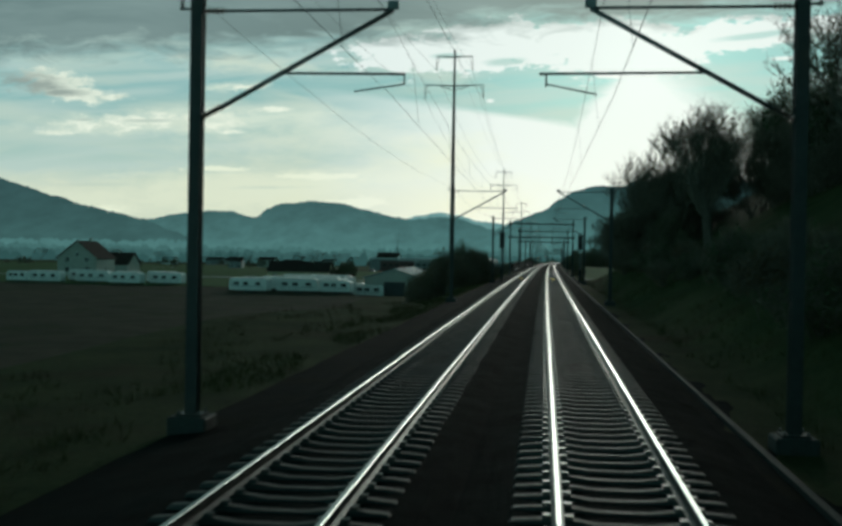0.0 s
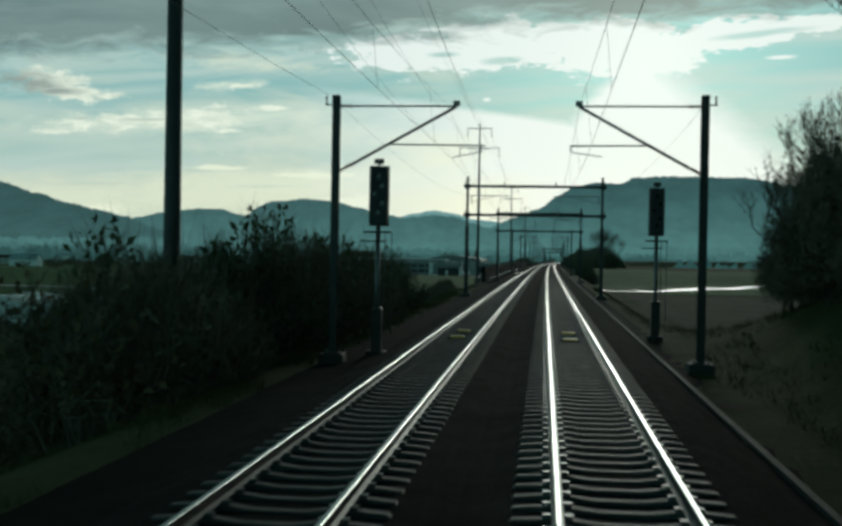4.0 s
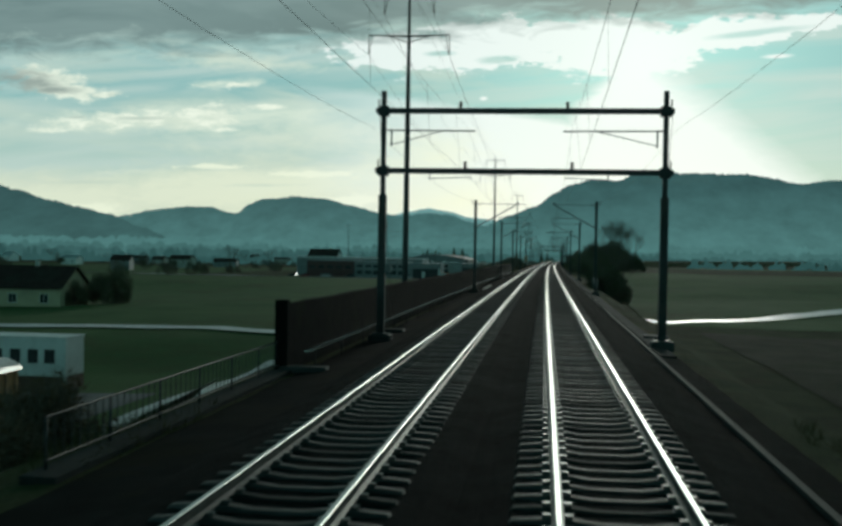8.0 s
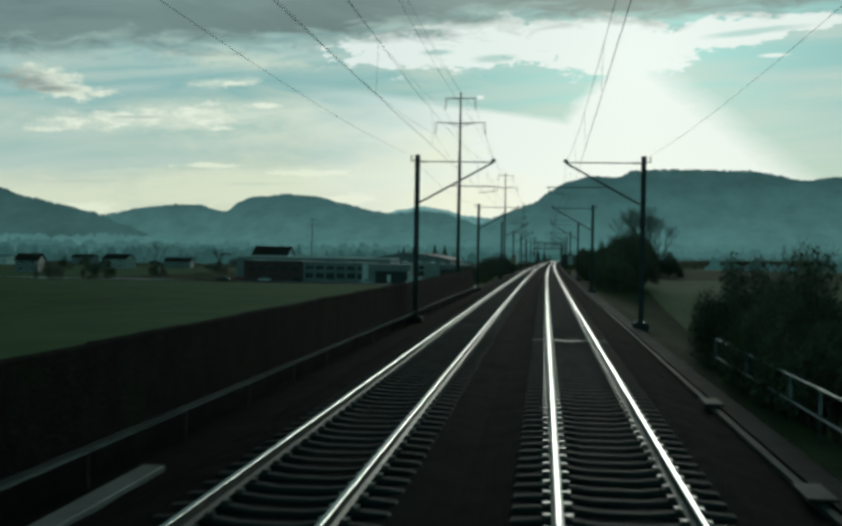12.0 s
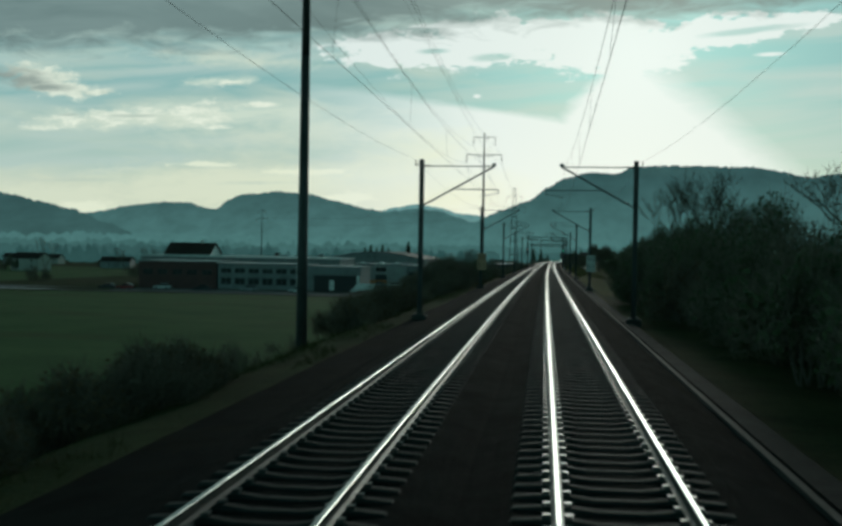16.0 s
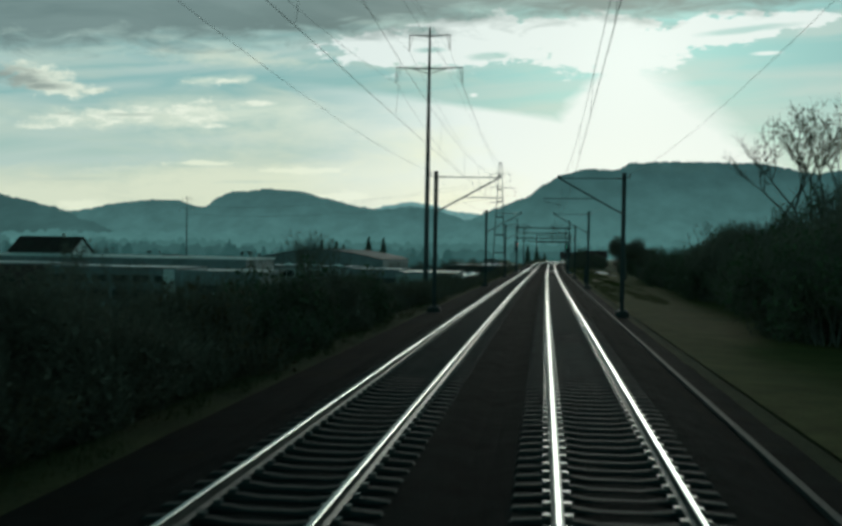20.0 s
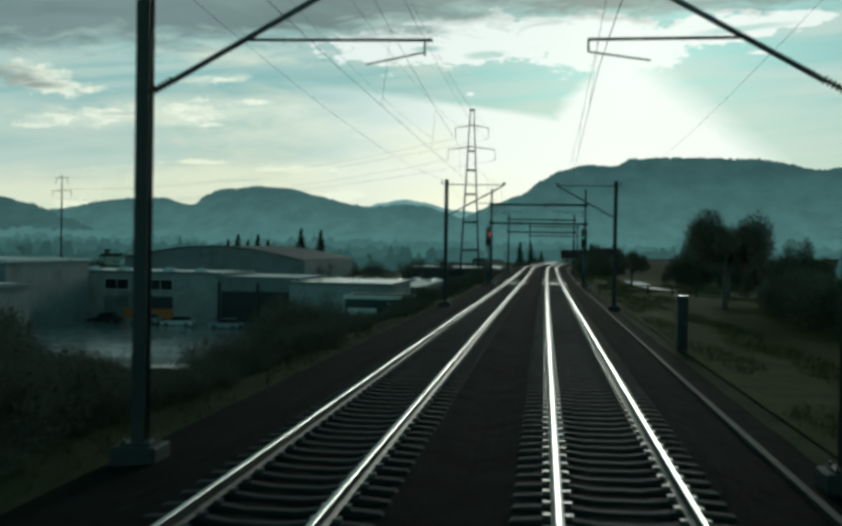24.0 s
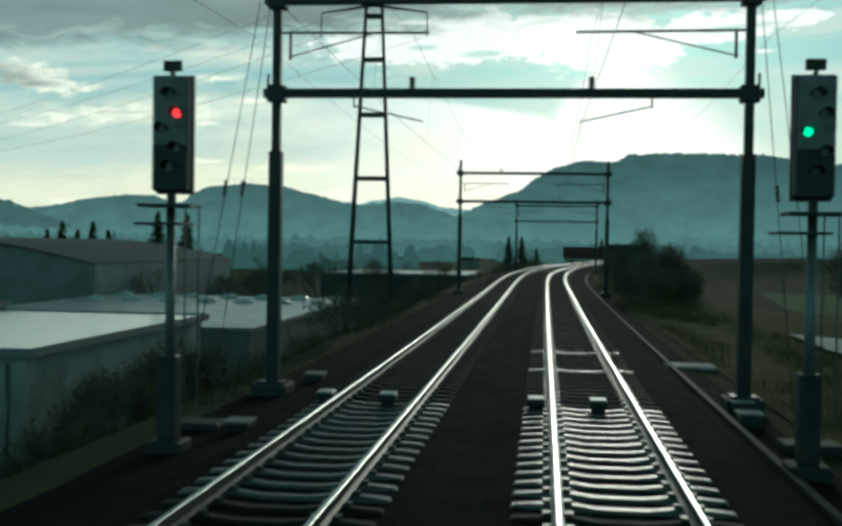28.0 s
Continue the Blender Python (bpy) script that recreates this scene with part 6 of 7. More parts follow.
# -- trailer and wagon behind the shed
def box_trailer():
    th = thing("box_trailer", at_line(250.2, -29.9, -6.05), "white box trailer with brown lower side and dark letters", "trailer")
    part("box_body", boxed(-3.0, 3.0, 0, 2.5, 1.4, 3.6, bevel=0.05), WHITE, th, "white upper body")
    part("lower_side", boxed(-3.0, 3.0, -0.02, 2.52, 0.6, 1.4), BROWN, th, "dark brown lower panel")
    part("corner_post", boxed(2.94, 3.04, -0.03, 0.1, 0.65, 3.6), WHITE, th)
    part("roof_cap", boxed(-3.04, 3.04, -0.05, 2.55, 3.56, 3.66, bevel=0.02), WHITE, th)
    for x in (-1.4, -0.3, 0.75, 1.75):
        part("letter_bar", boxed(x, x + 0.62, -0.012, 0.007, 2.15, 2.95), BLACK, th)
    part("chassis", boxed(-2.9, 2.9, 0.4, 2.1, 0.45, 0.62), STEEL, th)
    for x in (-1.9, 1.4, 2.3):
        for y in (0.2, 2.3):
            wheel(th, x, y, 0.46, 0.28, "y")
    part("tail_light", boxed(2.7, 2.95, -0.06, -0.02, 0.7, 0.85), RED_CLAD, th)


def site_wagon():
    th = thing("site_wagon", at_line(234.5, -25.45, -5.75), "orange-brown site wagon with a pale rounded roof", "wagon")
    part("body", boxed(-1.15, 1.15, 0, 5.2, 0.75, 2.75, bevel=0.03), OCHRE, th, "ochre panelled sides")
    bm = bmesh.new()
    prev = None
    for i in range(9):
        a = math.pi * i / 8
        ring = [bm.verts.new((-1.25 * math.cos(a), y, 2.72 + 0.55 * math.sin(a))) for y in (-0.15, 5.35)]
        if prev:
            bm.faces.new((prev[0], ring[0], ring[1], prev[1])).smooth = True
        prev = ring
    bm.verts.ensure_lookup_table()
    bm.faces.new([bm.verts[i * 2] for i in range(9)][::-1])
    bm.faces.new([bm.verts[i * 2 + 1] for i in range(9)])
    bmesh.ops.recalc_face_normals(bm, faces=bm.faces[:])
    part("rounded_roof", bm, FLAT_ROOF, th)
    for k in range(6):
        part("panel_batten", boxed(1.15, 1.18, 0.4 + k * 0.88, 0.46 + k * 0.88, 0.78, 2.72), BROWN, th)
    part("chassis", boxed(-0.9, 0.9, 0.1, 5.1, 0.5, 0.75), STEEL, th)
    part("drawbar", tubed((0, 0, 0.6), (0, -1.3, 0.45), 0.06), STEEL, th)
    for x in (-1.0, 1.0):
        for y in (1.0, 4.2):
            wheel(th, x, y, 0.42)


box_trailer()
site_wagon()
sheet("yard", steps(226, 254, 4), [-44, -40, -36, -32, -28, -25, -22.8], ASPHALT, 0.10, "grey gravel yard behind the shed", category="yard")
ribbon("farm_road", [(276, -260), (282, -120), (286, -50), (288, -30), (284, -21), (268, -17.2)], 3.4, PALE_ROAD, 0.2, "narrow pale farm road across the field", "road")
ribbon("farm_road", [(270, -17), (256, -17.6), (244, -18), (233, -17), (225, -14.5), (219, -11.5)], 6.4, PALE_ROAD, 0.24, "pale wet road bending down to the underpass", "road")
house(345, -92, 20, 10, 3.3, 3.0, "pale yellow farmhouse with a dark tiled roof", wall=YELLOW_PLASTER, wins=4, side_wins=1, z=-6.6)
# -- far village along the fields
vr = random.Random(9)
for i in range(20):
    s, u = vr.uniform(640, 1350), vr.uniform(-560, -130)
    u = min(u, -0.17 * s - 20)
    wd = vr.uniform(9, 22)
    house(s, u, wd, vr.uniform(8, 12), vr.uniform(3.2, 5.5), vr.uniform(1.6, 3.6), "far pale house with a dark roof" if i % 3 else "far white house with a grey roof", vr.uniform(-25, 25), wall=(PLASTER, WHITE, GREY_CLAD)[i % 3], roof=(TILES, FIBRE, TILES)[i % 3], wins=2, side_wins=0, chimney=i % 2 == 0)
# -- factory row
th = flat_block(656, -107, 21, 18, 7.0, "dark red factory block with a flat roof", RED_CLAD, FLAT_ROOF)
for k in range(5):
    window(th, 2.5 + k * 4, 3.6, 2.6, 1.3, frame=RED_CLAD)
th = flat_block(656, -85.5, 23, 16, 6.6, "pale factory building with window bands", GREY_CLAD, FLAT_ROOF)
for k in range(6):
    window(th, 2.2 + k * 3.7, 1.2, 2.8, 1.7, frame=GREY_CLAD)
    window(th, 2.2 + k * 3.7, 4.2, 2.8, 1.2, frame=GREY_CLAD)
part("side_panel", boxed(21.0, 23.02, -0.1, 0.0, 0, 6.6), WHITE, th, "white end panel")
th = flat_block(655.5, -62, 14.2, 16, 6.4, "grey factory hall with an open dark loading bay", GREY_CLAD, FLAT_ROOF, over=0.4)
# the bay is not cut out: a black panel stands for its shade
part("loading_bay", boxed(2.2, 13.6, -0.05, 0.02, 0.0, 4.2), BLACK, th, "black panel for the shaded open bay")
part("door", boxed(6.3, 7.5, -0.1, -0.05, 0.4, 3.0), WHITE, th)
part("fascia", boxed(-0.3, 14.5, -0.5, -0.4, 4.3, 6.5), GREY_CLAD, th, "pale fascia board")
part("pillar", boxed(13.5, 14.1, -0.45, 0.0, 0, 4.3), WHITE, th)
flat_block(690, -120, 60, 22, 8.2, "long grey warehouse with a flat roof", GREY_CLAD, FLAT_ROOF, rim=WHITE)
house(705, -118, 14, 11, 9.0, 3.2, "white three-storey house with a dark gabled roof", along="x", wins=4, wall=WHITE)
# -- workshops by the bank
th = flat_block(718, -75, 31, 16, 6.6, "pale workshop with garage doors and a flat roof", PALE_CONCRETE, FLAT_ROOF)
for k in range(4):
    gate(th, 4 + k * 6.2, 3.6, 3.4, mat=DARK_CLAD if k % 2 else GREY_CLAD)
    window(th, 4 + k * 6.2, 4.3, 3.4, 1.4)
for k in range(5):
    bm = bmesh.new()
    bmesh.ops.create_uvsphere(bm, u_segments=10, v_segments=5, radius=1.0, matrix=Matrix.Translation((5 + k * 5.6, 3.0 + (k % 2) * 3, 6.75)) @ Matrix.Diagonal((1.1, 1.1, 0.6, 1)))
    part("dome_light", bm, WHITE, th, "white domed roof light")
part("banner", boxed(17.5, 24.5, -0.09, -0.05, 0.3, 1.7), ORANGE, th, "orange banner strip")
th = flat_block(717, -44, 11, 18, 6.2, "pale open-fronted hall with a flat roof", GREY_CLAD, FLAT_ROOF)
# solid wall here; the opening's inner shade is painted as a black sheet
part("open_front", boxed(0.6, 10.6, -0.04, 0.02, 0.0, 4.4), BLACK, th, "black panel for the shaded open front")
for x in (0.3, 5.6, 10.8):
    part("post", boxed(x - 0.15, x + 0.15, -0.3, 0.0, 0, 5.6), STEEL, th)
th = flat_block(711, -32.6, 13.0, 21, 5.6, "pale workshop with a broad white roof", PALE_CONCRETE, WET_ROOF, over=0.35)
window(th, 9.5, 2.2, 1.6, 1.2, side=True, wall_x=12.5)
part("downpipe", tubed((12.3, -0.1, 0), (12.3, -0.1, 5.2), 0.06), GALV, th)
th = flat_block(689.0, -21.1, 6.5, 7.2, 3.7, "low dark garage block with a pale roof edge and pale door", DARK_CLAD, EDGE, z=-5.85, rim=WHITE, over=0.2)
door = gate(th, 1.8, 3.1, 2.5, z=0.1, mat=WHITE)
part("window_strip", boxed(0.3, 3.3, -0.09, -0.03, 1.35, 1.7), PANE, door, "dark window strip")
part("wall_lamp", boxed(4.6, 4.9, -0.16, 0.0, 3.05, 3.2, bevel=0.02), WHITE, th)
# roof-light hall
th = flat_block(742, -45.5, 26, 42, 5.3, "flat-roofed hall with domed roof lights", GREY_CLAD, FLAT_ROOF, z=-8.4)
for i in range(7):
    for j in range(2):
        bm = bmesh.new()
        bmesh.ops.create_uvsphere(bm, u_segments=10, v_segments=5, radius=1.0, matrix=Matrix.Translation((2.2 + i * 3.7, 30 + j * 7.5, 5.45)) @ Matrix.Diagonal((1.0, 0.9, 0.5, 1)))
        part("dome_light", bm, WET_ROOF, th, "white domed roof light")


def arched_hall():
    s0, u0, w, d = 777, -83, 36.5, 44
    th = thing("arched_hall", at_line(s0, u0, -8.3), "broad hall with a shallow arched roof", "building", "industrial buildings")
    h, rise = 8.4, 2.5
    prof = [(0, -1.0), (w, -1.0)] + [(w - w * i / 10, h + rise * math.sin(math.pi * i / 10)) for i in range(11)]
    bm = bmesh.new()
    a = [bm.verts.new((x, 0, z)) for x, z in prof]
    b = [bm.verts.new((x, d, z)) for x, z in prof]
    bm.faces.new(a), bm.faces.new(b[::-1])
    n = len(prof)
    for i in range(n):
        bm.faces.new((a[i], b[i], b[(i + 1) % n], a[(i + 1) % n]))
    bmesh.ops.recalc_face_normals(bm, faces=bm.faces[:])
    part("outer_wall", bm, GREY_CLAD, th)
    for i in range(10):
        x0, x1 = w - w * i / 10, w - w * (i + 1) / 10
        z0, z1 = (h + rise * math.sin(math.pi * k / 10) + 0.05 for k in (i, i + 1))
        bm = bmesh.new()
        vs = [[bm.verts.new((x, y, z + o)) for x, y, z in ((x0, -0.6, z0), (x0, d + 0.6, z0), (x1, d + 0.6, z1), (x1, -0.6, z1))] for o in (0, 0.15)]
        bm.faces.new(vs[0]), bm.faces.new(vs[1][::-1])
        for j in range(4):
            bm.faces.new((vs[0][j], vs[1][j], vs[1][(j + 1) % 4], vs[0][(j + 1) % 4]))
        bmesh.ops.recalc_face_normals(bm, faces=bm.faces[:])
        part("roof_panel", bm, DARK_CLAD, th)
    for k in range(8):
        window(th, 3 + k * 4.2, 3.0, 1.6, 1.1)


arched_hall()
flat_block(826, -37, 22, 26, 7.5, "dark hall with a flat roof and pale rim", DARK_CLAD, FLAT_ROOF, z=-9.3, rim=GREY_CLAD, turn=5)
sheet("yard", steps(661, 677, 2), [-48, -42, -38, -34, -31, -28, -25, -22.5, -20.5, -18.5, -17, -15.5, -14], WET, 0.13, "wet yard with puddles below the railway bank", category="yard")
sheet("yard", steps(677, 716, 2), [-78, -72, -66, -60, -54, -48, -42, -38, -34, -31, -28, -25, -22.6], WET, 0.14, "wet yard with puddles before the workshops", category="yard")
sheet("street", steps(618, 650, 4), [-150, -110, -90, -72, -62, -54, -47, -41, -36, -31], ASPHALT, 0.12, "asphalt street by the factory", category="road")
labels = ("white", "silver grey", "dark", "red")
spots = ([(711, -47, 92), (748, -24, 5), (640, -60, 90), (646, -96, 88)], [(712.5, -52, 88), (709, -40, 80), (640, -72, 90), (760, -22, 4)], [(711.5, -57, 90), (706, -66, 95), (640, -84, 92), (645, -110, 90)], [(708, -71, 85), (642, -104, 90)])
for paint, lab_, sp in zip(CARS, labels, spots):
    once(car(paint, lab_ + " car parked on a yard"), sp)


def delivery_van(s, u, turn):
    z = ground_at(s, u)
    th = thing("delivery_van", Matrix.Translation((line_x(s) + u, s, z)) @ Matrix.Rotation(radians(turn), 4, "Z"), "white delivery van with a red lower side parked by the factory", "van")
    part("body", extrude([(-2.9, 0.75), (1.6, 0.75), (1.6, 2.5), (-2.85, 2.55)], -1.0, 1.0, 0.05), WHITE, th)
    part("cab", extrude([(1.6, 0.45), (2.9, 0.45), (2.95, 1.05), (2.35, 1.25), (1.85, 2.2), (1.6, 2.25)], -0.98, 0.98, 0.05), WHITE, th)
    part("windscreen", extrude([(2.40, 1.28), (2.45, 1.3), (1.95, 2.15), (1.9, 2.12)], -0.85, 0.85), PANE, th)
    part("lower_side", boxed(-1.02, 1.02, -2.85, 1.6, 0.45, 0.8), CARS[3], th, "red lower panel")
    for x in (-0.88, 0.88):
        for y in (-1.8, 2.1):
            wheel(th, x, y, 0.36, 0.24)


delivery_van(643, -44.5, 95)
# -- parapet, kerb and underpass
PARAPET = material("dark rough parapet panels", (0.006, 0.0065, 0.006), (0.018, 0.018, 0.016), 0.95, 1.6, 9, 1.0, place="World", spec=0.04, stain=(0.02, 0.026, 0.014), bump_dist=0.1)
par = thing("parapet_wall", Matrix.Identity(4), "long dark rough noise wall of panels between posts", "noise wall", kind="structure")
for i in range(80):
    a, b = 221.2 + i * 2.0, 221.2 + i * 2.0 + 1.997
    bm = bmesh.new()
    u0, top = -7.1 + i * 0.0115, 1.28 + 0.012 * math.sin(i * 1.7) + i * 0.0015
    vs = []
    for s, u1 in ((a, u0), (b, u0 + 0.0115)):
        vs.append([bm.verts.new(P(s, u1 + u, z)) for u, z in ((-0.09, -0.62), (0.09, -0.62), (0.09, top - 0.03), (0.05, top), (-0.05, top), (-0.09, top - 0.03))])
    bm.faces.new(vs[0]), bm.faces.new(vs[1][::-1])
    for j in range(6):
        bm.faces.new((vs[0][j], vs[1][j], vs[1][(j + 1) % 6], vs[0][(j + 1) % 6]))
    bmesh.ops.recalc_face_normals(bm, faces=bm.faces[:])
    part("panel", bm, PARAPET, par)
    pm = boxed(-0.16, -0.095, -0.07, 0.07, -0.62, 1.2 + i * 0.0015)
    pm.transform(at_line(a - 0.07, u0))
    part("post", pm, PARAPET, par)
pm = boxed(-0.16, 0.2, -0.14, 0.14, -0.8, 1.4, bevel=0.02)
pm.transform(at_line(221.0, -7.15))
part("end_post", pm, PARAPET, par)
pm = boxed(0.0, 1.3, -0.25, 0.25, -0.75, -0.42, bevel=0.02)
pm.transform(at_line(221.0, -7.15))
part("footing", pm, PLINTH, par)

edge_beam = thing("bridge_edge", Matrix.Identity(4), "dark damp concrete edge of a small underpass", "bridge edge", kind="structure")
v, f = sweep([(-7.35, -3.2), (-6.8, -3.2), (-6.8, -0.52), (-7.35, -0.52)], steps(206.5, 221.0, 4))
raw("edge_beam", v, f, EDGE, edge_beam)
guard = thing("guard_rail", Matrix.Identity(4), "dark steel guard rail with upright bars over the underpass", "railing")
for z in (0.25, -0.4):
    wire("rail_tube", P(207.0, -7.2, z), P(220.9, -7.2, z), 0, 0.018, guard, 2, BLACK)
for i in range(48):
    post = i % 8 == 0
    pm = tubed((0, 0, -0.55 if post else -0.4), (0, 0, 0.25), 0.026 if post else 0.011, n=6 if post else 4)
    pm.transform(at_line(207.0 + i * 0.2957, -7.2))
    part("rail_post" if post else "bar", pm, BLACK, guard)
# path slabs on the far side of the bridge
slab = solid(boxed(-0.17, 0.17, -5.5, 5.5, -0.62, -0.40, bevel=0.02), "path_slab", CONCRETE)
slab.matrix_basis = at_line(297.5, -5.55)
tagged(slab, "pale concrete slab strip on the side path", "concrete slab")

# handrail by the hedge
hr = thing("handrail", Matrix.Identity(4), "grey steel handrail at a small culvert", "handrail")
for z in (0.32, -0.22):
    wire("rail_tube", P(299, 5.2, z), P(321.05, 5.2, z), 0, 0.035, hr, 2, GALV)
for i in range(10):
    pm = tubed((0, 0, -0.75), (0, 0, 0.32), 0.03)
    pm.transform(at_line(299 + i * 2.45, 5.2))
    part("rail_post", pm, GALV, hr)
for i, s in enumerate((268.5, 276.2, 290, 297.4, 303, 312)):
    sl = solid(boxed(-0.2, 0.2, -0.5, 0.5, -0.42, -0.37, bevel=0.015), "trough_lid", PLINTH)
    sl.matrix_basis = at_line(s, 3.7)
    tagged(sl, "loose damp concrete trough lid", "concrete lid", "loose trough lids")


# -- speed boards on the masts
def speed_board(m, board, label):
    th = thing("speed_board", m, label, "sign", "speed boards")
    for i, word in enumerate(("90", "95")):
        z = 2.45 - i * 0.78
        pl = part("plate", boxed(-0.42, 0.42, -0.02, 0.02, z - 0.38, z + 0.38, bevel=0.008), board, th)
        for k, digit in enumerate(word):
            cu = bpy.data.curves.new("digit", "FONT")
            cu.body, cu.size, cu.align_x, cu.align_y, cu.extrude = digit, 0.72, "CENTER", "CENTER", 0.004
            tmp = bpy.data.objects.new("digit", cu)
            scene.collection.objects.link(tmp)
            bpy.context.view_layer.update()
            me = bpy.data.meshes.new_from_object(tmp.evaluated_get(bpy.context.evaluated_depsgraph_get()))
            bpy.data.objects.remove(tmp)
            me.materials.clear()
            me.materials.append(BLACK)
            dg = new("digit", me)
            dg.parent = pl
            dg.matrix_basis = pose(k * 0.4 - 0.2, -0.028, z, 90, 0, 0)
    part("bracket", boxed(-0.1, 0.1, 0.02, 0.06, 1.3, 2.8), STEEL, th)
    return th


speed_board(at_line(488.55, 4.4), SIGN, "white speed board with 90 and 95 in black")
speed_board(at_line(488.55, -6.1), SIGN_OLD, "faded orange speed board with 90 and 95")

# -- small things along the tracks
def relay_post(s, u, h, w, label):
    th = thing("equipment_cabinet", at_line(s, u, ground_z(s, u)), label, "cabinet")
    part("body", boxed(-w / 2, w / 2, -w / 2, w / 2, -0.1, h, bevel=0.02), STEEL, th)
    part("cap", boxed(-w / 2 - 0.04, w / 2 + 0.04, -w / 2 - 0.04, w / 2 + 0.04, h, h + 0.06, bevel=0.01), GALV, th)
    part("door", boxed(-w / 2 + 0.04, w / 2 - 0.04, -w / 2 - 0.015, -w / 2, 0.15, h - 0.1), STEEL, th)
    part("door_handle", boxed(w / 2 - 0.1, w / 2 - 0.07, -w / 2 - 0.04, -w / 2 - 0.015, h * 0.5, h * 0.5 + 0.12), GALV, th)


relay_post(615.5, 5.0, 1.95, 0.36, "slim dark grey equipment post in the grass")


def balise(s, mid, label="yellow flat balise between the rails"):
    th = thing("balise", at_line(s, mid, -0.2), label, "balise", "balises")
    part("plate", boxed(-0.24, 0.24, -0.17, 0.17, 0.0, 0.09, bevel=0.02), YELLOW, th)
    part("bracket", boxed(-0.34, 0.34, -0.06, 0.06, -0.03, 0.02), STEEL, th)


for s in (133.5, 136.5):
    balise(s, L_MID), balise(s, R_MID)


def track_magnet(s, u, label="white-topped track magnet beside the rail"):
    th = thing("track_magnet", at_line(s, u, -0.25), label, "track magnet", "track magnets")
    part("box", boxed(-0.17, 0.17, -0.22, 0.22, 0.1, 0.24, bevel=0.03), BLACK, th, "black box")
    part("top_plate", boxed(-0.15, 0.15, -0.19, 0.19, 0.24, 0.27, bevel=0.01), SIGN, th, "pale top plate")
    part("stand", boxed(-0.12, 0.12, -0.16, 0.16, -0.1, 0.1), BLACK, th)
    part("cable", tubed((0.02, -0.2, 0.0), (-0.15, -2.2, -0.0), 0.02, n=5), BLACK, th)


for s, u in ((692.3, L_MID - 1.15), (692.3, L_MID + 0.05), (692.3, R_MID - 1.05), (692.3, R_MID + 0.1)):
    track_magnet(s, u)


def marker(s, u):
    th = thing("track_marker", at_line(s, u, ground_z(s, u)), "small post with four white reflectors", "marker")
    part("post", boxed(-0.03, 0.03, -0.03, 0.03, -0.2, 0.55), STEEL, th)
    part("board", boxed(-0.22, 0.22, -0.03, -0.015, 0.2, 0.56), BLACK, th)
    for x in (-0.11, 0.11):
        for z in (0.29, 0.47):
            part("reflector", boxed(x - 0.08, x + 0.08, -0.045, -0.03, z - 0.06, z + 0.06, bevel=0.005), WHITE, th)


marker(681.3, 4.5)
for s, u in ((693.5, 4.05), (695.2, 4.2), (690.5, -5.3), (697.8, -5.5)):
    th = thing("cable_box", at_line(s, u, -0.55), "small dark cable box with a worn concrete lid", "cable box", "cable boxes")
    part("box", boxed(-0.22, 0.22, -0.26, 0.26, -0.1, 0.2, bevel=0.03), PLINTH, th)
    part("lid", boxed(-0.25, 0.25, -0.29, 0.29, 0.2, 0.25, bevel=0.02), CONCRETE, th, "worn concrete lid")
th = thing("crossing_slab", at_line(704, 4.3, -0.55), "flat pale concrete slab on the side path", "concrete slab")
part("slab", boxed(-0.7, 0.7, -0.6, 0.6, -0.05, 0.06, bevel=0.02), PALE_CONCRETE, th)

# houses ahead where the line turns away
house(930, -17.6, 9.5, 9, 3.0, 2.4, "pale house with a dark red tiled roof", 14, roof=RED_CLAD, wins=3, side_wins=0, z=-2.6)
house(936, -8.0, 8.0, 9, 3.6, 2.6, "pale house with a dark red roof beside the line", 14, wall=GREY_CLAD, roof=RED_CLAD, wins=2, side_wins=0, z=-2.6)
# right-hand meadow, path and fence near the end
sheet("meadow", steps(475, 780, 5), [5.0, 5.5, 6.2, 7, 8, 9, 10, 11, 12.5, 14, 16, 18, 20, 22], DRY, 0.05, "yellowed winter grass beside the track", category="meadow")
ribbon("footpath", [(681, 34), (685, 20), (689, 14), (696, 11.8), (706, 11.4), (717, 11.2)], 2.4, PALE_PATH, 0.2, "pale footpath bending beside the meadow", "path")
fence = thing("wooden_fence", Matrix.Identity(4), "low dark wooden fence across the meadow beside the track", "fence")
for i in range(5):
    u = 4.95 + i * 2.1
    pm = boxed(-0.07, 0.07, -0.07, 0.07, -0.5, 0.95, bevel=0.01)
    pm.transform(at_line(673.2, u, ground_z(673.2, u)))
    part("post", pm, TIMBER, fence)
    if i < 4:
        for z in (0.42, 0.86):
            pm = bmesh.new()
            tube(pm, P(673.2, u, ground_z(673.2, u) + z), P(673.2, u + 2.1, ground_z(673.2, u + 2.1) + z), 0.06, n=6)
            part("rail", pm, TIMBER, fence)
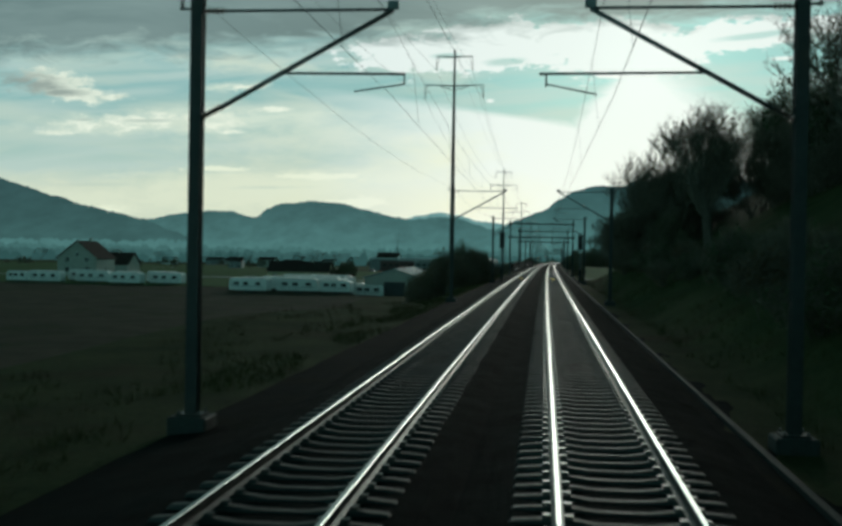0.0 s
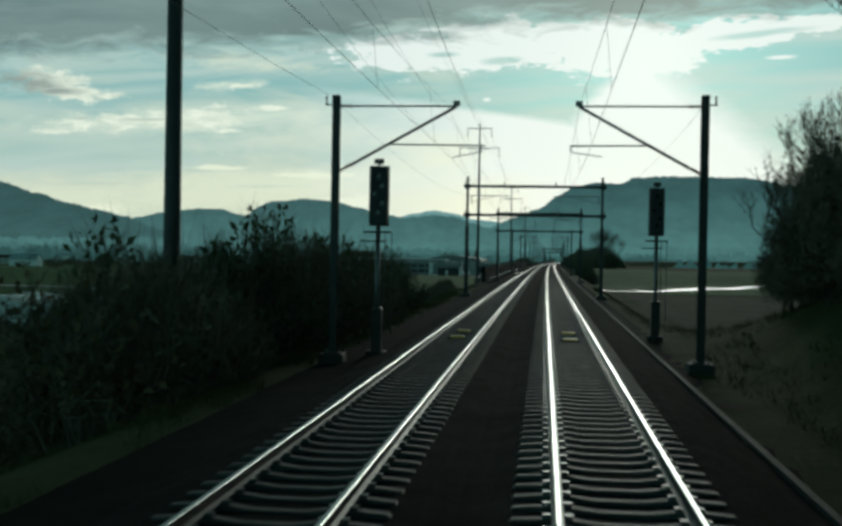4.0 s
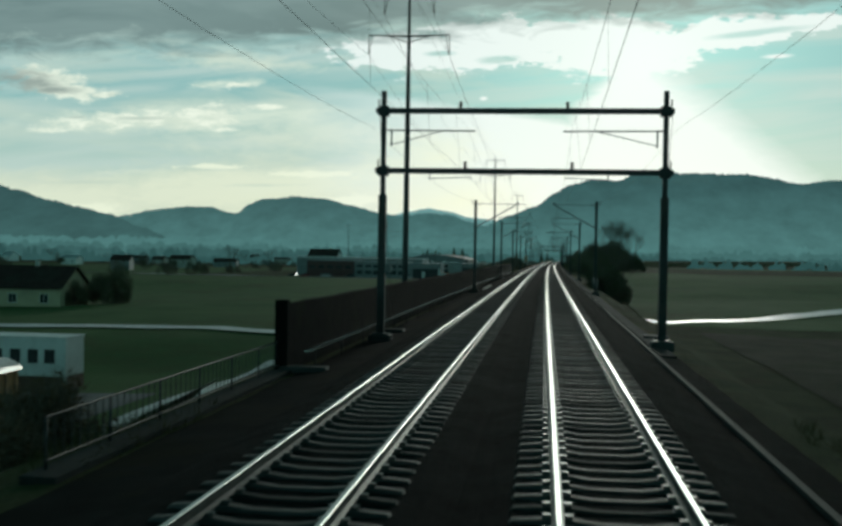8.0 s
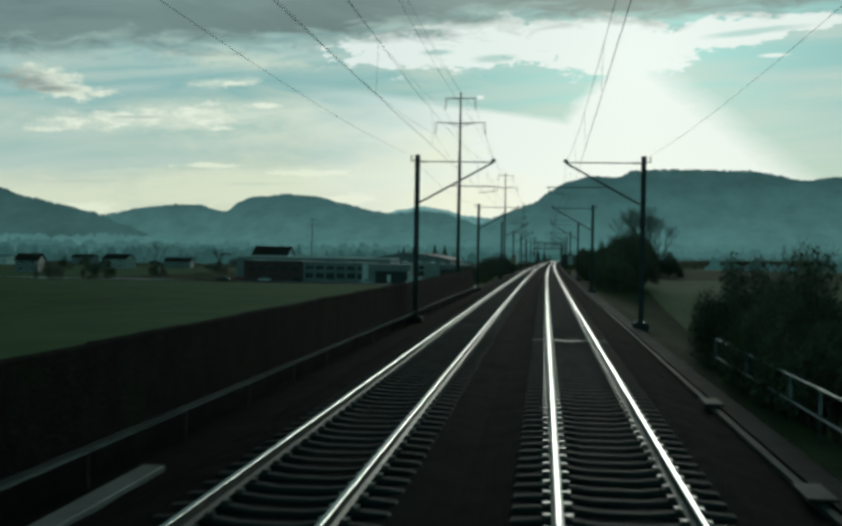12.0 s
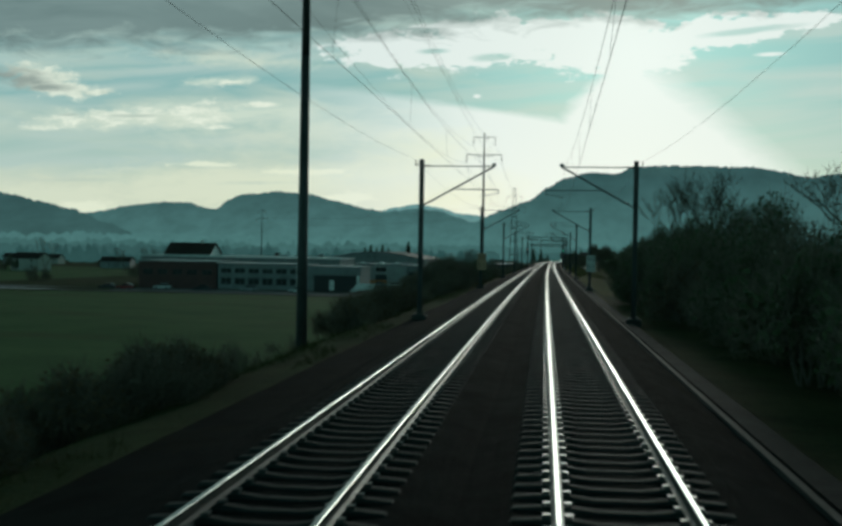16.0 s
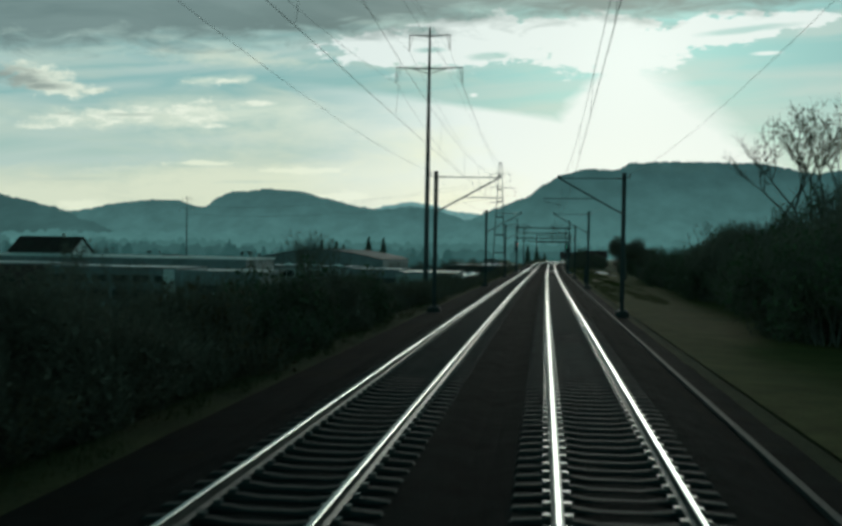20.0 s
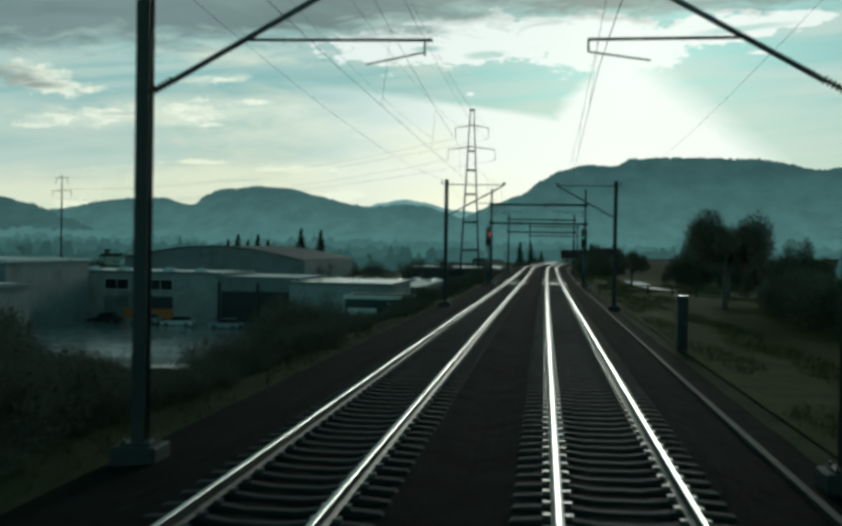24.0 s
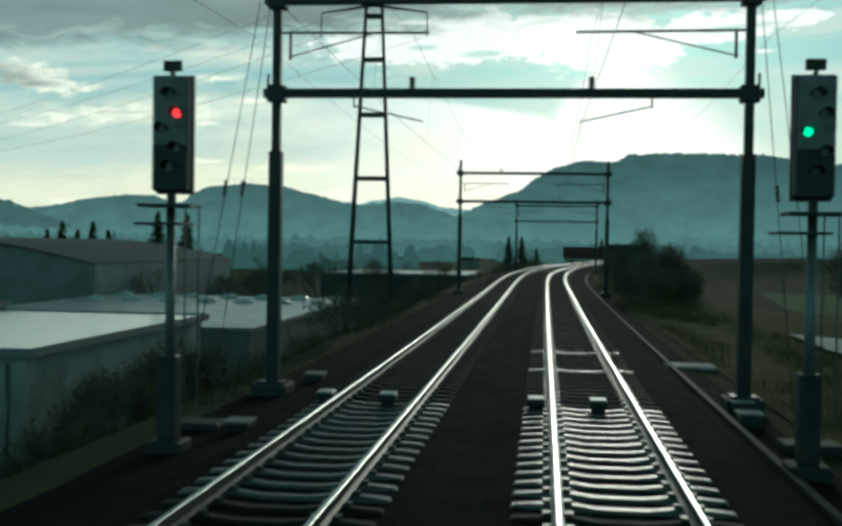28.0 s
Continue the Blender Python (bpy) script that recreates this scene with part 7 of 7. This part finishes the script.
# ---- sleepers, last ----
def sleeper_mesh(name, mat):
    bm = bmesh.new()
    xs = [-1.3, -1.27, -0.98, -0.55, -0.3, 0.3, 0.55, 0.98, 1.27, 1.3]
    zt = [-0.235, -0.20, -0.176, -0.178, -0.212, -0.212, -0.178, -0.176, -0.20, -0.235]
    rings = []
    for x, z in zip(xs, zt):
        rings.append([bm.verts.new((x, y, zz)) for y, zz in ((-0.15, -0.36), (-0.085, z - 0.02), (-0.055, z), (0.055, z), (0.085, z - 0.02), (0.15, -0.36))])
    for a, b in zip(rings, rings[1:]):
        for j in range(5):
            bm.faces.new((a[j], b[j], b[j + 1], a[j + 1]))
    bm.faces.new(rings[0][::-1]), bm.faces.new(rings[-1])
    bmesh.ops.recalc_face_normals(bm, faces=bm.faces[:])
    for r in (-HALF, HALF):
        for d in (-1, 1):
            x = r + d * 0.125
            box(bm, x - 0.045, x + 0.045, -0.055, 0.055, -0.178, -0.128, mat=1)
    me = bpy.data.meshes.new(name)
    bm.to_mesh(me)
    bm.free()
    me.materials.append(mat), me.materials.append(TIE_STEEL)
    return me


WETS = material("wet shiny sleeper", (0.08, 0.09, 0.088), (0.15, 0.165, 0.16), 0.38, 2.5, 9, 0.1, per_piece=0.3, rough_var=0.15)
# slightly darker and less glossy than the first sleepers
DULLER = material("duller sleeper concrete", (0.020, 0.025, 0.024), (0.046, 0.056, 0.053), 0.75, 2.5, 9, 0.3, per_piece=0.4, spec=0.22, stain=(0.026, 0.027, 0.024), rough_var=0.15)
plain, shiny, duller = sleeper_mesh("sleeper", SLEEPER), sleeper_mesh("sleeper_wet", WETS), sleeper_mesh("sleeper_duller", DULLER)
SHINY = (169.0, 180.4, 187.6, 326.0, 668.5, 673.0, 699.0, 703.5)
PITCH = 0.6


def is_duller(s):
    """Paler sleepers give way to darker, duller ones over some length."""
    return s > 180 + 70 * abs(math.sin(s * 7.31))


for tr, mid in ((track_left, L_MID), (track_right, R_MID)):
    count = int((860 + 6) / PITCH)
    off = left_shift if mid < -1 else (lambda s: 0.0)
    near, rest = [], []
    for i in range(count):
        s = -6 + i * PITCH
        wet = 684.5 < s < 692.6 or (mid == R_MID and any(abs(s - k) < 0.3 for k in SHINY))
        if wet or i < 130 or 330 <= i < 370 or 1080 <= i < 1200:
            near.append((s, wet))
        else:
            rest.append(s)
    for s, wet in near:
        ob = new("sleeper", shiny if wet else duller if is_duller(s) else plain)
        ob.parent = tr
        ob.matrix_basis = at_line(s, mid + off(s), 0, math.sin(s * 12.9) * 0.5)
    vs = np.array([tuple(v.co) for v in plain.vertices])
    fs = [tuple(p.vertices) for p in plain.polygons]
    mi = [p.material_index for p in plain.polygons]
    for dark_row in (False, True):
        V, F, I = [], [], []
        for k, s in enumerate([q for q in rest if is_duller(q) == dark_row]):
            m = np.array(at_line(s, mid + off(s), 0, math.sin(s * 12.9) * 0.5))
            V.append(vs @ m[:3, :3].T + m[:3, 3])
            F += [tuple(j + k * len(vs) for j in f) for f in fs]
            I += mi
        me = bpy.data.meshes.new("sleepers")
        me.from_pydata([tuple(p) for p in np.concatenate(V)], [], F)
        me.polygons.foreach_set("material_index", I)
        me.materials.append(DULLER if dark_row else SLEEPER), me.materials.append(TIE_STEEL)
        ob = new("sleepers", me)
        ob.parent = tr
        tagged(ob, "row of darker, duller concrete sleepers with rail clips" if dark_row else "row of worn concrete sleepers with rail clips", kind="stuff")
